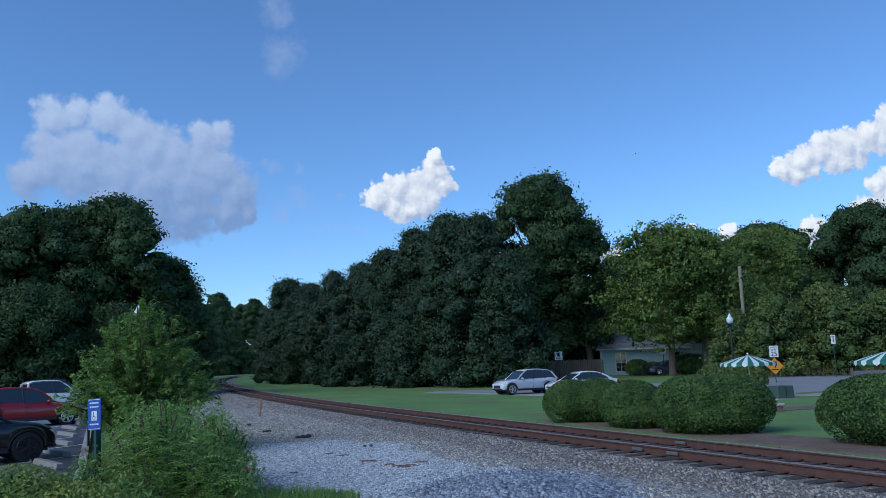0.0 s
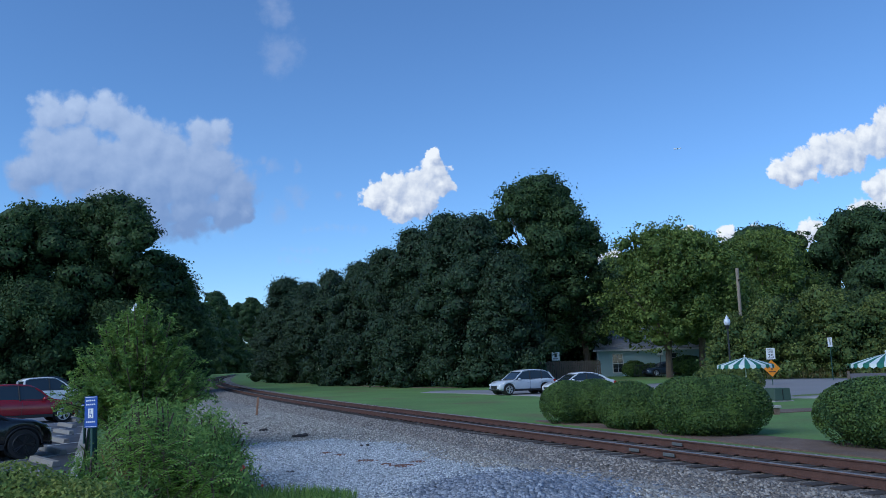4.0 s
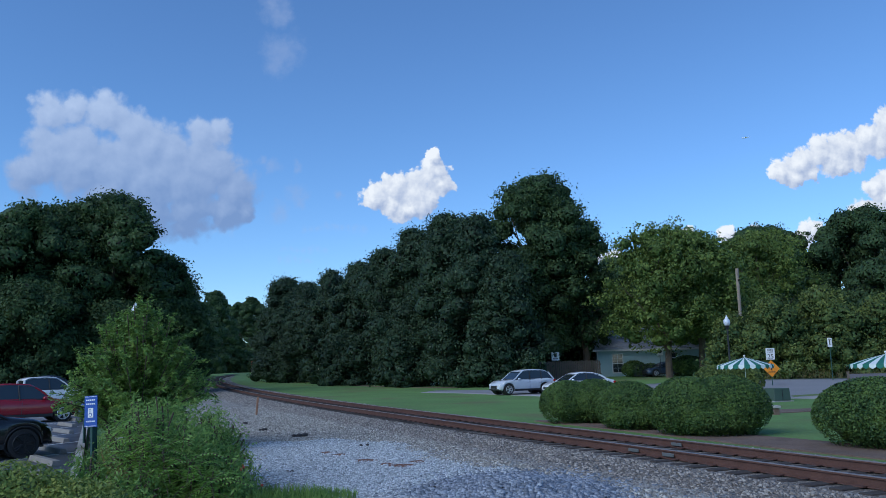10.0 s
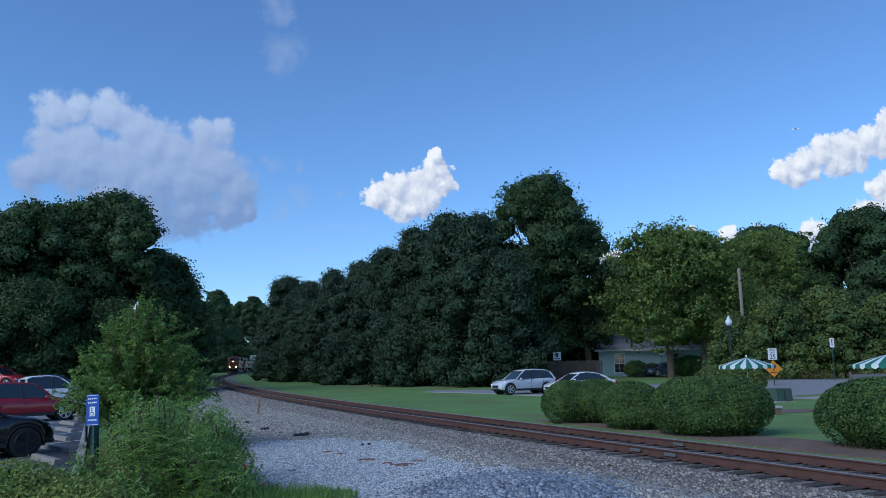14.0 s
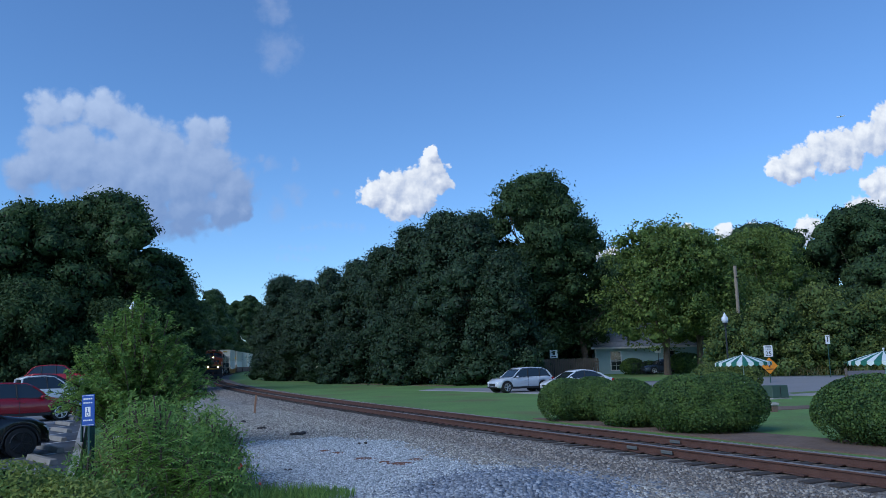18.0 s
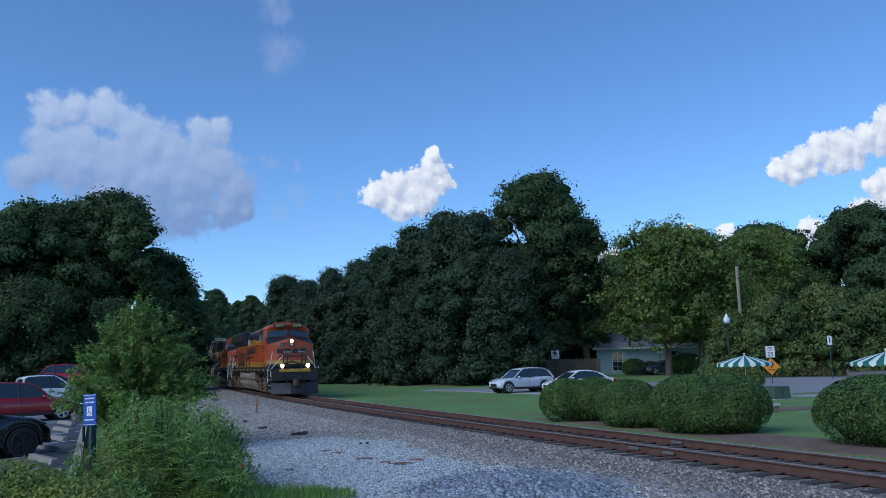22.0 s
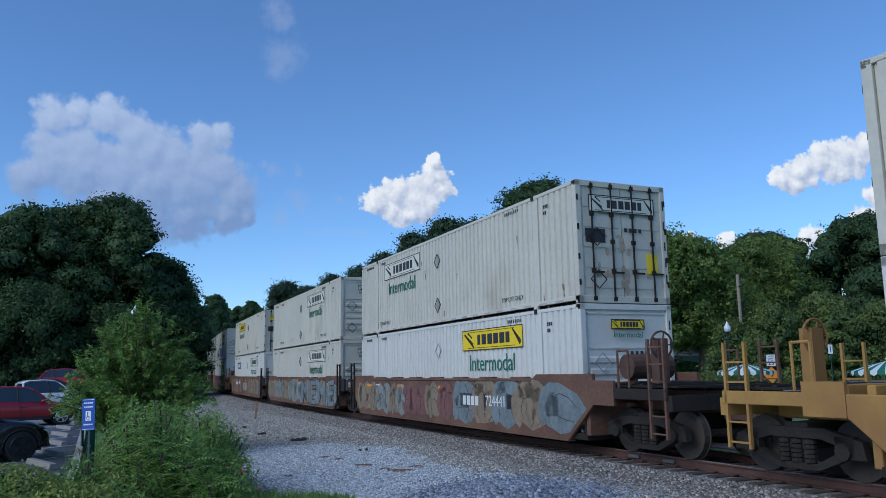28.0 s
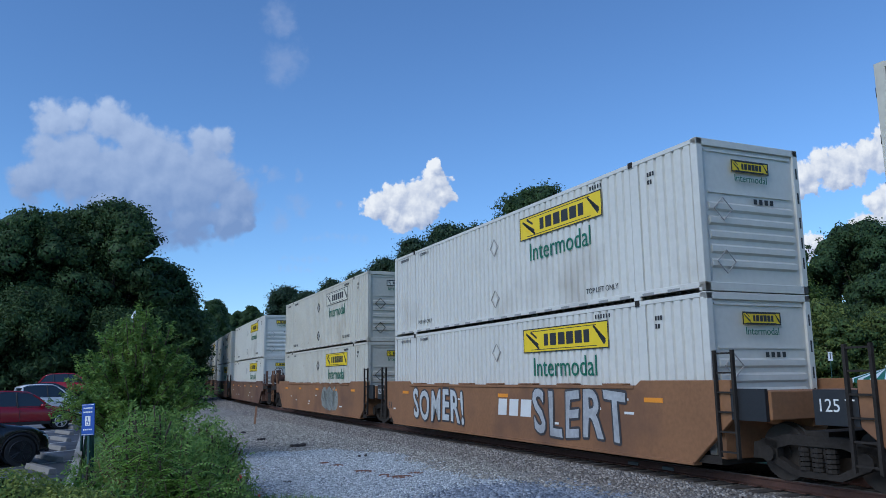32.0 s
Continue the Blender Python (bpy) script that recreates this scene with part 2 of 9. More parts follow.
def rise(y):
    u = max(0.0, (min(y, 260) - 35) / 0.93)
    return 0.0054 * u * u / (u + 40)


def across(x, y):
    """Metres beyond the track, as seen from the camera."""
    return (x - 5) * 0.913 + (y - 16.7) * 0.407


def bank(x, y):
    """The far end of the parking lot climbs a little."""
    return 1.0 * smooth(48, 60, y) * smooth(-8, -13, across(x, y)) * (1 - smooth(80, 110, y))


def ground_z(x, y):
    return bank(x, y) - 0.30 + rise(y) + 0.5 * smooth(18, 38, across(x, y)) * smooth(20, 60, y)


def lay_track():
    knots = [-20, 20, 50, 80, 110, 150, 200, 260]
    bend = [0.000695, 0.000686, 0.00134, 0.001155, 0.001089, 0.001402, 0.001149, 0.0]
    s = np.arange(-320, 1100, 0.5)
    k = np.interp(s, knots, bend)
    k[s < -20] = bend[0] * np.clip(1 - (-20 - s[s < -20]) / 60, 0, 1)
    a = np.cumsum(k * 0.5)
    zero = int(np.argmin(abs(s)))
    a = a - a[zero] + 1.15046
    x, y = np.cumsum(-np.cos(a)) * 0.5, np.cumsum(np.sin(a)) * 0.5
    x, y = x - x[zero] + 5.0, y - y[zero] + 16.740
    return s, x, y, a


TS, TX, TY, TA = lay_track()


def on_track(s, lat=0.0, up=0.0):
    x, y, a = np.interp(s, TS, TX), np.interp(s, TS, TY), np.interp(s, TS, TA)
    return Vector((x + lat * math.sin(a), y + lat * math.cos(a), rise(y) + up))


def rolling(rel, half, back=False):
    """Rows for a vehicle whose middle lies rel metres behind the head of the train's reference mark."""
    rows = []
    for i in range(65):
        t = i * 0.5
        s = rel + (23 - t) * RAIL_SPEED
        a, b = on_track(s - half), on_track(s + half)
        d = a - b
        mid = (a + b) / 2
        yaw = math.degrees(math.atan2(d.y, d.x)) + (180 if back else 0)
        lift = -math.degrees(math.atan2(d.z, math.hypot(d.x, d.y))) * (-1 if back else 1)
        rows.append((t, pose(mid.x, mid.y, mid.z, 0, lift, yaw)))
    return rows

# ---- materials ----
def material(name, color, rough=0.6, metal=0.0, vary=0.15, scale=3.0, fine=40.0, bump=0.0, dirt=None, dirt_amount=0.0, spec=0.5, coords="Object"):
    m = bpy.data.materials.new(name)
    m.use_nodes = True
    n, l = m.node_tree.nodes, m.node_tree.links
    b = n["Principled BSDF"]
    b.inputs["Roughness"].default_value, b.inputs["Metallic"].default_value = rough, metal
    b.inputs["Specular IOR Level"].default_value = spec
    tc = n.new("ShaderNodeTexCoord")
    big, small = n.new("ShaderNodeTexNoise"), n.new("ShaderNodeTexNoise")
    for node, sc in ((big, scale), (small, fine)):
        node.inputs["Scale"].default_value, node.inputs["Detail"].default_value = sc, 5
        l.new(tc.outputs[coords], node.inputs["Vector"])
    mix = n.new("ShaderNodeMath")
    mix.operation = "ADD"
    l.new(big.outputs[0], mix.inputs[0])
    l.new(small.outputs[0], mix.inputs[1])
    span = n.new("ShaderNodeMapRange")
    span.inputs[1].default_value, span.inputs[2].default_value = 0.6, 1.4
    span.inputs[3].default_value, span.inputs[4].default_value = 1 - vary, 1 + vary
    l.new(mix.outputs[0], span.inputs[0])
    val = n.new("ShaderNodeHueSaturation")
    val.inputs["Color"].default_value = (*color, 1)
    l.new(span.outputs[0], val.inputs["Value"])
    out = val.outputs[0]
    if dirt:
        spots = n.new("ShaderNodeTexNoise")
        spots.inputs["Scale"].default_value, spots.inputs["Detail"].default_value = scale * 0.7, 8
        l.new(tc.outputs[coords], spots.inputs["Vector"])
        cut = n.new("ShaderNodeMapRange")
        cut.inputs[1].default_value, cut.inputs[2].default_value = 0.62 - dirt_amount * 0.3, 0.80 - dirt_amount * 0.3
        cut.inputs[4].default_value = 0.9
        l.new(spots.outputs[0], cut.inputs[0])
        both = n.new("ShaderNodeMix")
        both.data_type = "RGBA"
        both.inputs["B"].default_value = (*dirt, 1)
        l.new(out, both.inputs["A"])
        l.new(cut.outputs[0], both.inputs["Factor"])
        out = both.outputs["Result"]
    l.new(out, b.inputs["Base Color"])
    if bump:
        bu = n.new("ShaderNodeBump")
        bu.inputs["Strength"].default_value, bu.inputs["Distance"].default_value = bump, 0.02
        l.new(small.outputs[0], bu.inputs["Height"])
        l.new(bu.outputs[0], b.inputs["Normal"])
    return m


MASS = {}


def leaf_mass(name, dark, light, patch, cell, rough):
    """The inside of a crown, packed with leaves: every small cell has a shade and a tilt of its own."""
    m = bpy.data.materials.new(name)
    m.use_nodes = True
    n, l = m.node_tree.nodes, m.node_tree.links
    num, vec = nodes_of(m.node_tree)
    b = n["Principled BSDF"]
    geo, tc = n.new("ShaderNodeNewGeometry"), n.new("ShaderNodeTexCoord")
    cells, tone = n.new("ShaderNodeTexVoronoi"), n.new("ShaderNodeTexNoise")
    cells.inputs["Scale"].default_value = 1.0 / cell
    tone.inputs["Scale"].default_value, tone.inputs["Detail"].default_value = patch, 5
    l.new(tc.outputs["Object"], cells.inputs["Vector"])
    l.new(tc.outputs["Object"], tone.inputs["Vector"])
    mix = n.new("ShaderNodeMix")
    mix.data_type = "RGBA"
    mix.inputs["A"].default_value, mix.inputs["B"].default_value = (*dark, 1), (*light, 1)
    sep = n.new("ShaderNodeSeparateColor")
    l.new(cells.outputs["Color"], sep.inputs[0])
    l.new(num("SUBTRACT", num("MULTIPLY_ADD", sep.outputs[0], 0.6, tone.outputs[0]), 0.45), mix.inputs["Factor"])
    l.new(mix.outputs["Result"], b.inputs["Base Color"])
    tilt = vec("MULTIPLY", vec("SUBTRACT", cells.outputs["Color"], (0.5, 0.5, 0.5)), (2.6, 2.6, 2.6))
    l.new(vec("NORMALIZE", vec("ADD", geo.outputs["Normal"], tilt)), b.inputs["Normal"])
    b.inputs["Roughness"].default_value, b.inputs["Specular IOR Level"].default_value = rough, 0.15
    return m


def foliage(name, dark, light, patch=0.35, glow=0.25, rough=0.55, cell=0.2):
    """Leaves: each leaf its own shade, larger patches of tone, some light shining through."""
    m = bpy.data.materials.new(name)
    m.use_nodes = True
    n, l = m.node_tree.nodes, m.node_tree.links
    b = n["Principled BSDF"]
    geo, tc = n.new("ShaderNodeNewGeometry"), n.new("ShaderNodeTexCoord")
    noise_ = n.new("ShaderNodeTexNoise")
    noise_.inputs["Scale"].default_value, noise_.inputs["Detail"].default_value = patch, 4
    l.new(tc.outputs["Object"], noise_.inputs["Vector"])
    add = n.new("ShaderNodeMath")
    add.operation = "MULTIPLY_ADD"
    add.inputs[1].default_value = 0.5
    l.new(geo.outputs["Random Per Island"], add.inputs[0])
    l.new(noise_.outputs[0], add.inputs[2])
    span = n.new("ShaderNodeMapRange")
    span.inputs[1].default_value, span.inputs[2].default_value = 0.4, 1.1
    l.new(add.outputs[0], span.inputs[0])
    mix = n.new("ShaderNodeMix")
    mix.data_type = "RGBA"
    mix.inputs["A"].default_value, mix.inputs["B"].default_value = (*dark, 1), (*light, 1)
    l.new(span.outputs[0], mix.inputs["Factor"])
    l.new(mix.outputs["Result"], b.inputs["Base Color"])
    b.inputs["Roughness"].default_value = rough
    b.inputs["Specular IOR Level"].default_value = 0.2
    tr = n.new("ShaderNodeBsdfTranslucent")
    l.new(mix.outputs["Result"], tr.inputs[0])
    sh = n.new("ShaderNodeMixShader")
    sh.inputs[0].default_value = glow
    l.new(b.outputs[0], sh.inputs[1])
    l.new(tr.outputs[0], sh.inputs[2])
    l.new(sh.outputs[0], n["Material Output"].inputs[0])
    MASS[name] = leaf_mass(name + "_mass", dark, light, patch, cell, rough)
    return m


def shining(name, color, strength):
    m = bpy.data.materials.new(name)
    m.use_nodes = True
    b = m.node_tree.nodes["Principled BSDF"]
    b.inputs["Base Color"].default_value = (*color, 1)
    b.inputs["Emission Color"].default_value, b.inputs["Emission Strength"].default_value = (*color, 1), strength
    return m


def glazing(name, tint=(0.03, 0.04, 0.05), rough=0.05):
    m = bpy.data.materials.new(name)
    m.use_nodes = True
    b = m.node_tree.nodes["Principled BSDF"]
    b.inputs["Base Color"].default_value = (*tint, 1)
    b.inputs["Roughness"].default_value, b.inputs["Specular IOR Level"].default_value = rough, 0.8
    return m


LEAF_WOOD = foliage("leaf_oak", (0.026, 0.055, 0.026), (0.095, 0.150, 0.052), rough=0.6)
LEAF_MAGNOLIA = foliage("leaf_magnolia", (0.019, 0.038, 0.024), (0.062, 0.104, 0.048), glow=0.15, rough=0.55, cell=0.22)
LEAF_LIGHT = foliage("leaf_elm", (0.052, 0.100, 0.028), (0.22, 0.29, 0.068), cell=0.17)
LEAF_GOLD = foliage("leaf_myrtle", (0.030, 0.070, 0.028), (0.21, 0.25, 0.062), cell=0.15)
LEAF_HEDGE = foliage("leaf_holly", (0.024, 0.060, 0.024), (0.135, 0.215, 0.050), patch=2.0, glow=0.2, rough=0.5, cell=0.05)
LEAF_TIPS = foliage("leaf_privet", (0.09, 0.17, 0.04), (0.36, 0.40, 0.10), patch=2.5, glow=0.3, cell=0.03)
LEAF_WEED = foliage("leaf_weed", (0.085, 0.185, 0.05), (0.29, 0.44, 0.11), patch=1.5, glow=0.35, cell=0.05)
LEAF_FERN = foliage("leaf_sumac", (0.13, 0.28, 0.05), (0.29, 0.48, 0.10), patch=2.0, glow=0.35)
LEAF_SHRUB = foliage("leaf_shrub", (0.085, 0.175, 0.048), (0.28, 0.42, 0.095), patch=1.2, glow=0.35, cell=0.06)
BARK = material("bark", (0.10, 0.075, 0.055), 0.9, vary=0.4, scale=2, fine=12, bump=0.8)

# ---- ground ----
GRASS = material("lawn_grass", (0.115, 0.215, 0.050), 0.9, vary=0.35, scale=0.25, fine=9, bump=0.6, dirt=(0.14, 0.11, 0.05), dirt_amount=0.25)
ASPHALT = material("old_asphalt", (0.20, 0.20, 0.21), 0.9, vary=0.2, scale=0.5, fine=30, bump=0.3, dirt=(0.08, 0.08, 0.085), dirt_amount=0.4)
ROAD = material("road_asphalt", (0.24, 0.24, 0.25), 0.9, vary=0.12, scale=0.3, fine=20, bump=0.2)
CONCRETE = material("concrete", (0.36, 0.35, 0.33), 0.9, vary=0.15, scale=1.0, fine=25, bump=0.3, dirt=(0.18, 0.17, 0.15), dirt_amount=0.3)
PINE_STRAW = material("mulch", (0.15, 0.105, 0.08), 0.95, vary=0.4, scale=1.5, fine=20, bump=0.8)
STRIPE = material("worn_white_paint", (0.62, 0.62, 0.60), 0.8, vary=0.2, scale=2, fine=30)


def stony(name, cell, dark, mid, light, stain, amount):
    """A bed of broken stone: each cell a stone with its own shade, tilt and rounded edge, stained in patches."""
    m = bpy.data.materials.new(name)
    m.use_nodes = True
    n, l = m.node_tree.nodes, m.node_tree.links
    num, vec = nodes_of(m.node_tree)
    b, tc, geo = n["Principled BSDF"], n.new("ShaderNodeTexCoord"), n.new("ShaderNodeNewGeometry")
    b.inputs["Roughness"].default_value, b.inputs["Specular IOR Level"].default_value = 0.95, 0.2
    cells, dust, grit = n.new("ShaderNodeTexVoronoi"), n.new("ShaderNodeTexNoise"), n.new("ShaderNodeTexNoise")
    cells.inputs["Scale"].default_value = 1.0 / cell
    dust.inputs["Scale"].default_value, dust.inputs["Detail"].default_value = 0.55, 7
    grit.inputs["Scale"].default_value, grit.inputs["Detail"].default_value = 5.0, 6
    for t in (cells, dust, grit):
        l.new(tc.outputs["Object"], t.inputs["Vector"])
    sep, ramp = n.new("ShaderNodeSeparateColor"), n.new("ShaderNodeValToRGB")
    l.new(cells.outputs["Color"], sep.inputs[0])
    ramp.color_ramp.elements[0].color, ramp.color_ramp.elements[1].color = (*dark, 1), (*light, 1)
    ramp.color_ramp.elements.new(0.5).color = (*mid, 1)
    l.new(num("MULTIPLY_ADD", sep.outputs[0], 0.75, num("MULTIPLY", grit.outputs[0], 0.3)), ramp.inputs[0])
    spot = n.new("ShaderNodeMapRange")
    spot.inputs[1].default_value, spot.inputs[2].default_value, spot.inputs[4].default_value = 0.50, 0.68, amount
    l.new(dust.outputs[0], spot.inputs[0])
    mix = n.new("ShaderNodeMix")
    mix.data_type = "RGBA"
    mix.inputs["B"].default_value = (*stain, 1)
    l.new(ramp.outputs[0], mix.inputs["A"])
    l.new(spot.outputs[0], mix.inputs["Factor"])
    l.new(mix.outputs["Result"], b.inputs["Base Color"])
    bump = n.new("ShaderNodeBump")
    bump.inputs["Strength"].default_value, bump.inputs["Distance"].default_value = 1.0, cell * 0.6
    l.new(num("SUBTRACT", 1.0, cells.outputs["Distance"]), bump.inputs["Height"])
    tilt = vec("MULTIPLY", vec("SUBTRACT", cells.outputs["Color"], (0.5, 0.5, 0.5)), (0.9, 0.9, 0.0))
    l.new(vec("NORMALIZE", vec("ADD", bump.outputs[0], tilt)), b.inputs["Normal"])
    return m


BALLAST = stony("ballast", 0.042, (0.05, 0.044, 0.038), (0.19, 0.17, 0.15), (0.42, 0.385, 0.335), (0.11, 0.085, 0.065), 0.55)
YARD_STONE = stony("yard_stone", 0.036, (0.08, 0.076, 0.066), (0.30, 0.285, 0.255), (0.58, 0.555, 0.50), (0.20, 0.16, 0.12), 0.4)
GRAVEL = stony("pale_gravel", 0.029, (0.11, 0.125, 0.135), (0.42, 0.465, 0.485), (0.74, 0.78, 0.79), (0.27, 0.25, 0.22), 0.4)


def ground_sheet():
    """One sheet to the horizon, fine near the camera and coarse far off."""
    xs = sorted(set([-4000, -1500, -700, -350] + list(range(-200, 201, 8)) + [350, 700, 1500, 4000]))
    ys = sorted(set([-4000, -1200, -400, -150] + list(range(-80, 281, 6)) + [350, 500, 700, 1000, 1500, 4000]))
    v = [(x, y, ground_z(x, y)) for y in ys for x in xs]
    w = len(xs)
    f = [(j * w + i, j * w + i + 1, (j + 1) * w + i + 1, (j + 1) * w + i) for j in range(len(ys) - 1) for i in range(w - 1)]
    sh = Shape().add(v, f)
    return solid("ground", sh, GRASS, "mown green lawn with worn brownish patches", "ground", kind="structure", shade=True)


def drape(near_edge, far_edge, n, k, lift, skirt=0.12):
    """A slab that follows the land between two edge lines, with sides that reach into it."""
    def along(line, t):
        u = t * (len(line) - 1)
        i = min(int(u), len(line) - 2)
        return (lerp(line[i][0], line[i + 1][0], u - i), lerp(line[i][1], line[i + 1][1], u - i))
    sh = Shape()
    rows = []
    for i in range(n + 1):
        a, b = along(near_edge, i / n), along(far_edge, i / n)
        r = []
        for j in range(k + 1):
            x, y = lerp(a[0], b[0], j / k), lerp(a[1], b[1], j / k)
            r.append((x, y, ground_z(x, y) + lift))
        r = [(r[0][0], r[0][1], r[0][2] - skirt)] + r + [(r[-1][0], r[-1][1], r[-1][2] - skirt)]
        rows.append(r)
    w = len(rows[0])
    sh.add([p for r in rows for p in r], [(i * w + j, i * w + j + 1, (i + 1) * w + j + 1, (i + 1) * w + j) for i in range(n) for j in range(w - 1)])
    return sh


ground_sheet()
LOT_KERB = [(-3.0, 6.0), (-5.2, 11.0), (-7.1, 15.3), (-13.1, 28.9), (-19.9, 44.2), (-33.2, 74.0)]
solid("gravel_lot", drape([(-2.0, -12.0), (-4.2, 11.0), (-6.6, 18.5), (-10.0, 30.0), (-21.0, 60.0), (-30.0, 88.0)],
                          [(16.0, -12.0), (6.8, 7.5), (1.9, 18.0), (-3.2, 29.5), (-16.0, 60.0), (-26.5, 88.0)], 60, 14, 0.035),
      YARD_STONE, "brownish grey crushed stone yard beside the track", "gravel", kind="structure", shade=True)
# a spread of newer, paler stone over the middle of the yard
PATCH = [(-5.3, 22.0), (-3.1, 23.4), (-1.3, 21.2), (0.0, 17.3), (1.45, 15.3), (2.3, 13.9), (2.7, 12.3), (4.0, 6.0), (4.5, -4.0), (-1.5, -4.0), (-2.0, 9.0), (-2.5, 13.0), (-3.7, 15.2), (-4.6, 18.4)]


def in_patch(x, y, slack=0.0):
    """Whether a place lies on the paler stone; its edge wanders."""
    x, y = x + 0.5 * noise.noise((x * 0.9, y * 0.5, 3.0)) + slack, y + 1.1 * noise.noise((x * 0.7, y * 0.4, 9.0))
    inside = False
    for (ax, ay), (bx, by) in zip(PATCH, PATCH[1:] + PATCH[:1]):
        if (ay > y) != (by > y) and x < (bx - ax) * (y - ay) / (by - ay) + ax:
            inside = not inside
    return inside


def pale_spread():
    """Small squares of the paler stone wherever it lies, just over the older surface."""
    sh, seen, st = Shape(), {}, 0.16
    for i in range(-40, 40):
        for j in range(-26, 160):
            x, y = i * st, j * st
            if in_patch(x + st / 2, y + st / 2):
                ids = []
                for a, b in ((i, j), (i + 1, j), (i + 1, j + 1), (i, j + 1)):
                    if (a, b) not in seen:
                        seen[a, b] = len(sh.v)
                        px, py = a * st + 0.07 * noise.noise((a * 1.7, b * 1.3, 0)), b * st + 0.07 * noise.noise((a * 1.1, b * 1.9, 5))
                        sh.v.append((px, py, ground_z(px, py) + 0.039))
                    ids.append(seen[a, b])
                sh.f.append(tuple(ids))
                sh.m.append(0)
    return solid("gravel_spread", sh, GRAVEL, "spread of pale blue-grey crushed stone in the yard", "gravel", kind="structure", shade=True)


pale_spread()
solid("parking_lot", drape([(x - 0.02, y) for x, y in LOT_KERB], [(-45, 2), (-45, 12), (-48, 20), (-52, 32), (-58, 48), (-70, 80)], 40, 16, 0.04),
      ASPHALT, "worn grey asphalt parking lot with faded bay lines", "parking lot", kind="structure", shade=True)
solid("road", drape([(-1.8, 62.4), (0.8, 59.8), (6.5, 50.5), (17.6, 41.0), (34, 30), (70, 8)], [(-0.6, 66.2), (4, 65.0), (14, 63.0), (27.5, 60.0), (45, 50), (90, 25)], 40, 8, 0.03),
      ROAD, "pale grey asphalt street", "road", kind="structure", shade=True)


# ---- track ----
RAIL_STEEL = material("rusty_rail_side", (0.095, 0.046, 0.034), 0.8, metal=0.1, vary=0.3, scale=3, fine=30, bump=0.3)
RAIL_HEAD = material("worn_rail_top", (0.30, 0.26, 0.24), 0.5, metal=0.7, vary=0.15, scale=2, fine=20)
TIE_WOOD = material("creosoted_timber", (0.05, 0.041, 0.036), 0.95, vary=0.4, scale=2, fine=25, bump=0.8)


def ballast_bed():
    prof = [(-3.6, -0.34), (-2.6, -0.27), (-1.75, -0.19), (1.75, -0.19), (2.5, -0.26), (3.3, -0.36)]
    sh = Shape()
    ss = list(range(-60, 60, 2)) + list(range(60, 340, 6)) + [500, 700, 1000]
    v = [on_track(s, lat, up) for s in ss for lat, up in prof]
    w = len(prof)
    sh.add(v, [(i * w + j, i * w + j + 1, (i + 1) * w + j + 1, (i + 1) * w + j) for i in range(len(ss) - 1) for j in range(w - 1)])
    return solid("ballast_bed", sh, BALLAST, "grey-brown crushed stone track ballast", "ballast", kind="structure", shade=True)


ballast_bed()
track = thing("railway_track", "single curved railway track with rusty rails on timber sleepers", "railway track", kind="structure")
track["kind"] = "structure"
RAIL_PROFILE = [(-0.069, -0.172), (0.069, -0.172), (0.069, -0.160), (0.012, -0.140), (0.010, -0.045), (0.036, -0.036), (0.036, -0.010), (0.028, 0.0),
                (-0.028, 0.0), (-0.036, -0.010), (-0.036, -0.036), (-0.010, -0.045), (-0.012, -0.140), (-0.069, -0.160)]
for lat in (-0.7535, 0.7535):
    rail = Shape()
    ss = [i * 1.0 for i in range(-60, 80)] + [80 + i * 4.0 for i in range(70)] + [400, 500, 700, 1000]
    w = len(RAIL_PROFILE)
    rail.v = [tuple(on_track(s, lat + p, q)) for s in ss for p, q in RAIL_PROFILE]
    for i in range(len(ss) - 1):
        for j in range(w):
            rail.f.append((i * w + j, i * w + (j + 1) % w, (i + 1) * w + (j + 1) % w, (i + 1) * w + j))
            rail.m.append(1 if j in (6, 7, 8) else 0)
    part("rail", rail, [RAIL_STEEL, RAIL_HEAD], track, "rusty steel rail with a bright worn top")

# ---- high in the sky ----
def aeroplane():
    t = thing("aeroplane", "tiny white airliner high in the sky", "aeroplane")
    m = material("airliner_white", (0.85, 0.85, 0.86), 0.4)
    body = Shape()
    for a, b, r0, r1 in ((-19, -12, 0.6, 1.9), (-12, 14, 1.9, 1.9), (14, 19, 1.9, 0.4)):
        body.cyl((a, 0, 0), (b, 0, 0), r0, 10, 0, r1)
    part("fuselage", body, m, t)
    for e in (-1, 1):
        part("wing", Shape().add([(4, e * 1.5, -0.5), (-3, e * 1.5, -0.5), (-6, e * 17, 0.6), (-4, e * 17, 0.6), (4, e * 1.5, -0.1), (-3, e * 1.5, -0.1), (-6, e * 17, 0.8), (-4, e * 17, 0.8)],
                                 [(0, 1, 2, 3), (7, 6, 5, 4), (0, 4, 5, 1), (1, 5, 6, 2), (2, 6, 7, 3), (3, 7, 4, 0)]), m, t)
    part("tail_fin", Shape().prism([(-19, 1), (-13, 1), (-17.5, 7), (-19.5, 7)], 1, -0.2, 0.2), m, t)
    return t


PLANE = aeroplane()

# ---- plants ----
rng = np.random.default_rng(7)


def unit(v):
    return v / np.maximum(np.linalg.norm(v, axis=-1, keepdims=True), 1e-9)


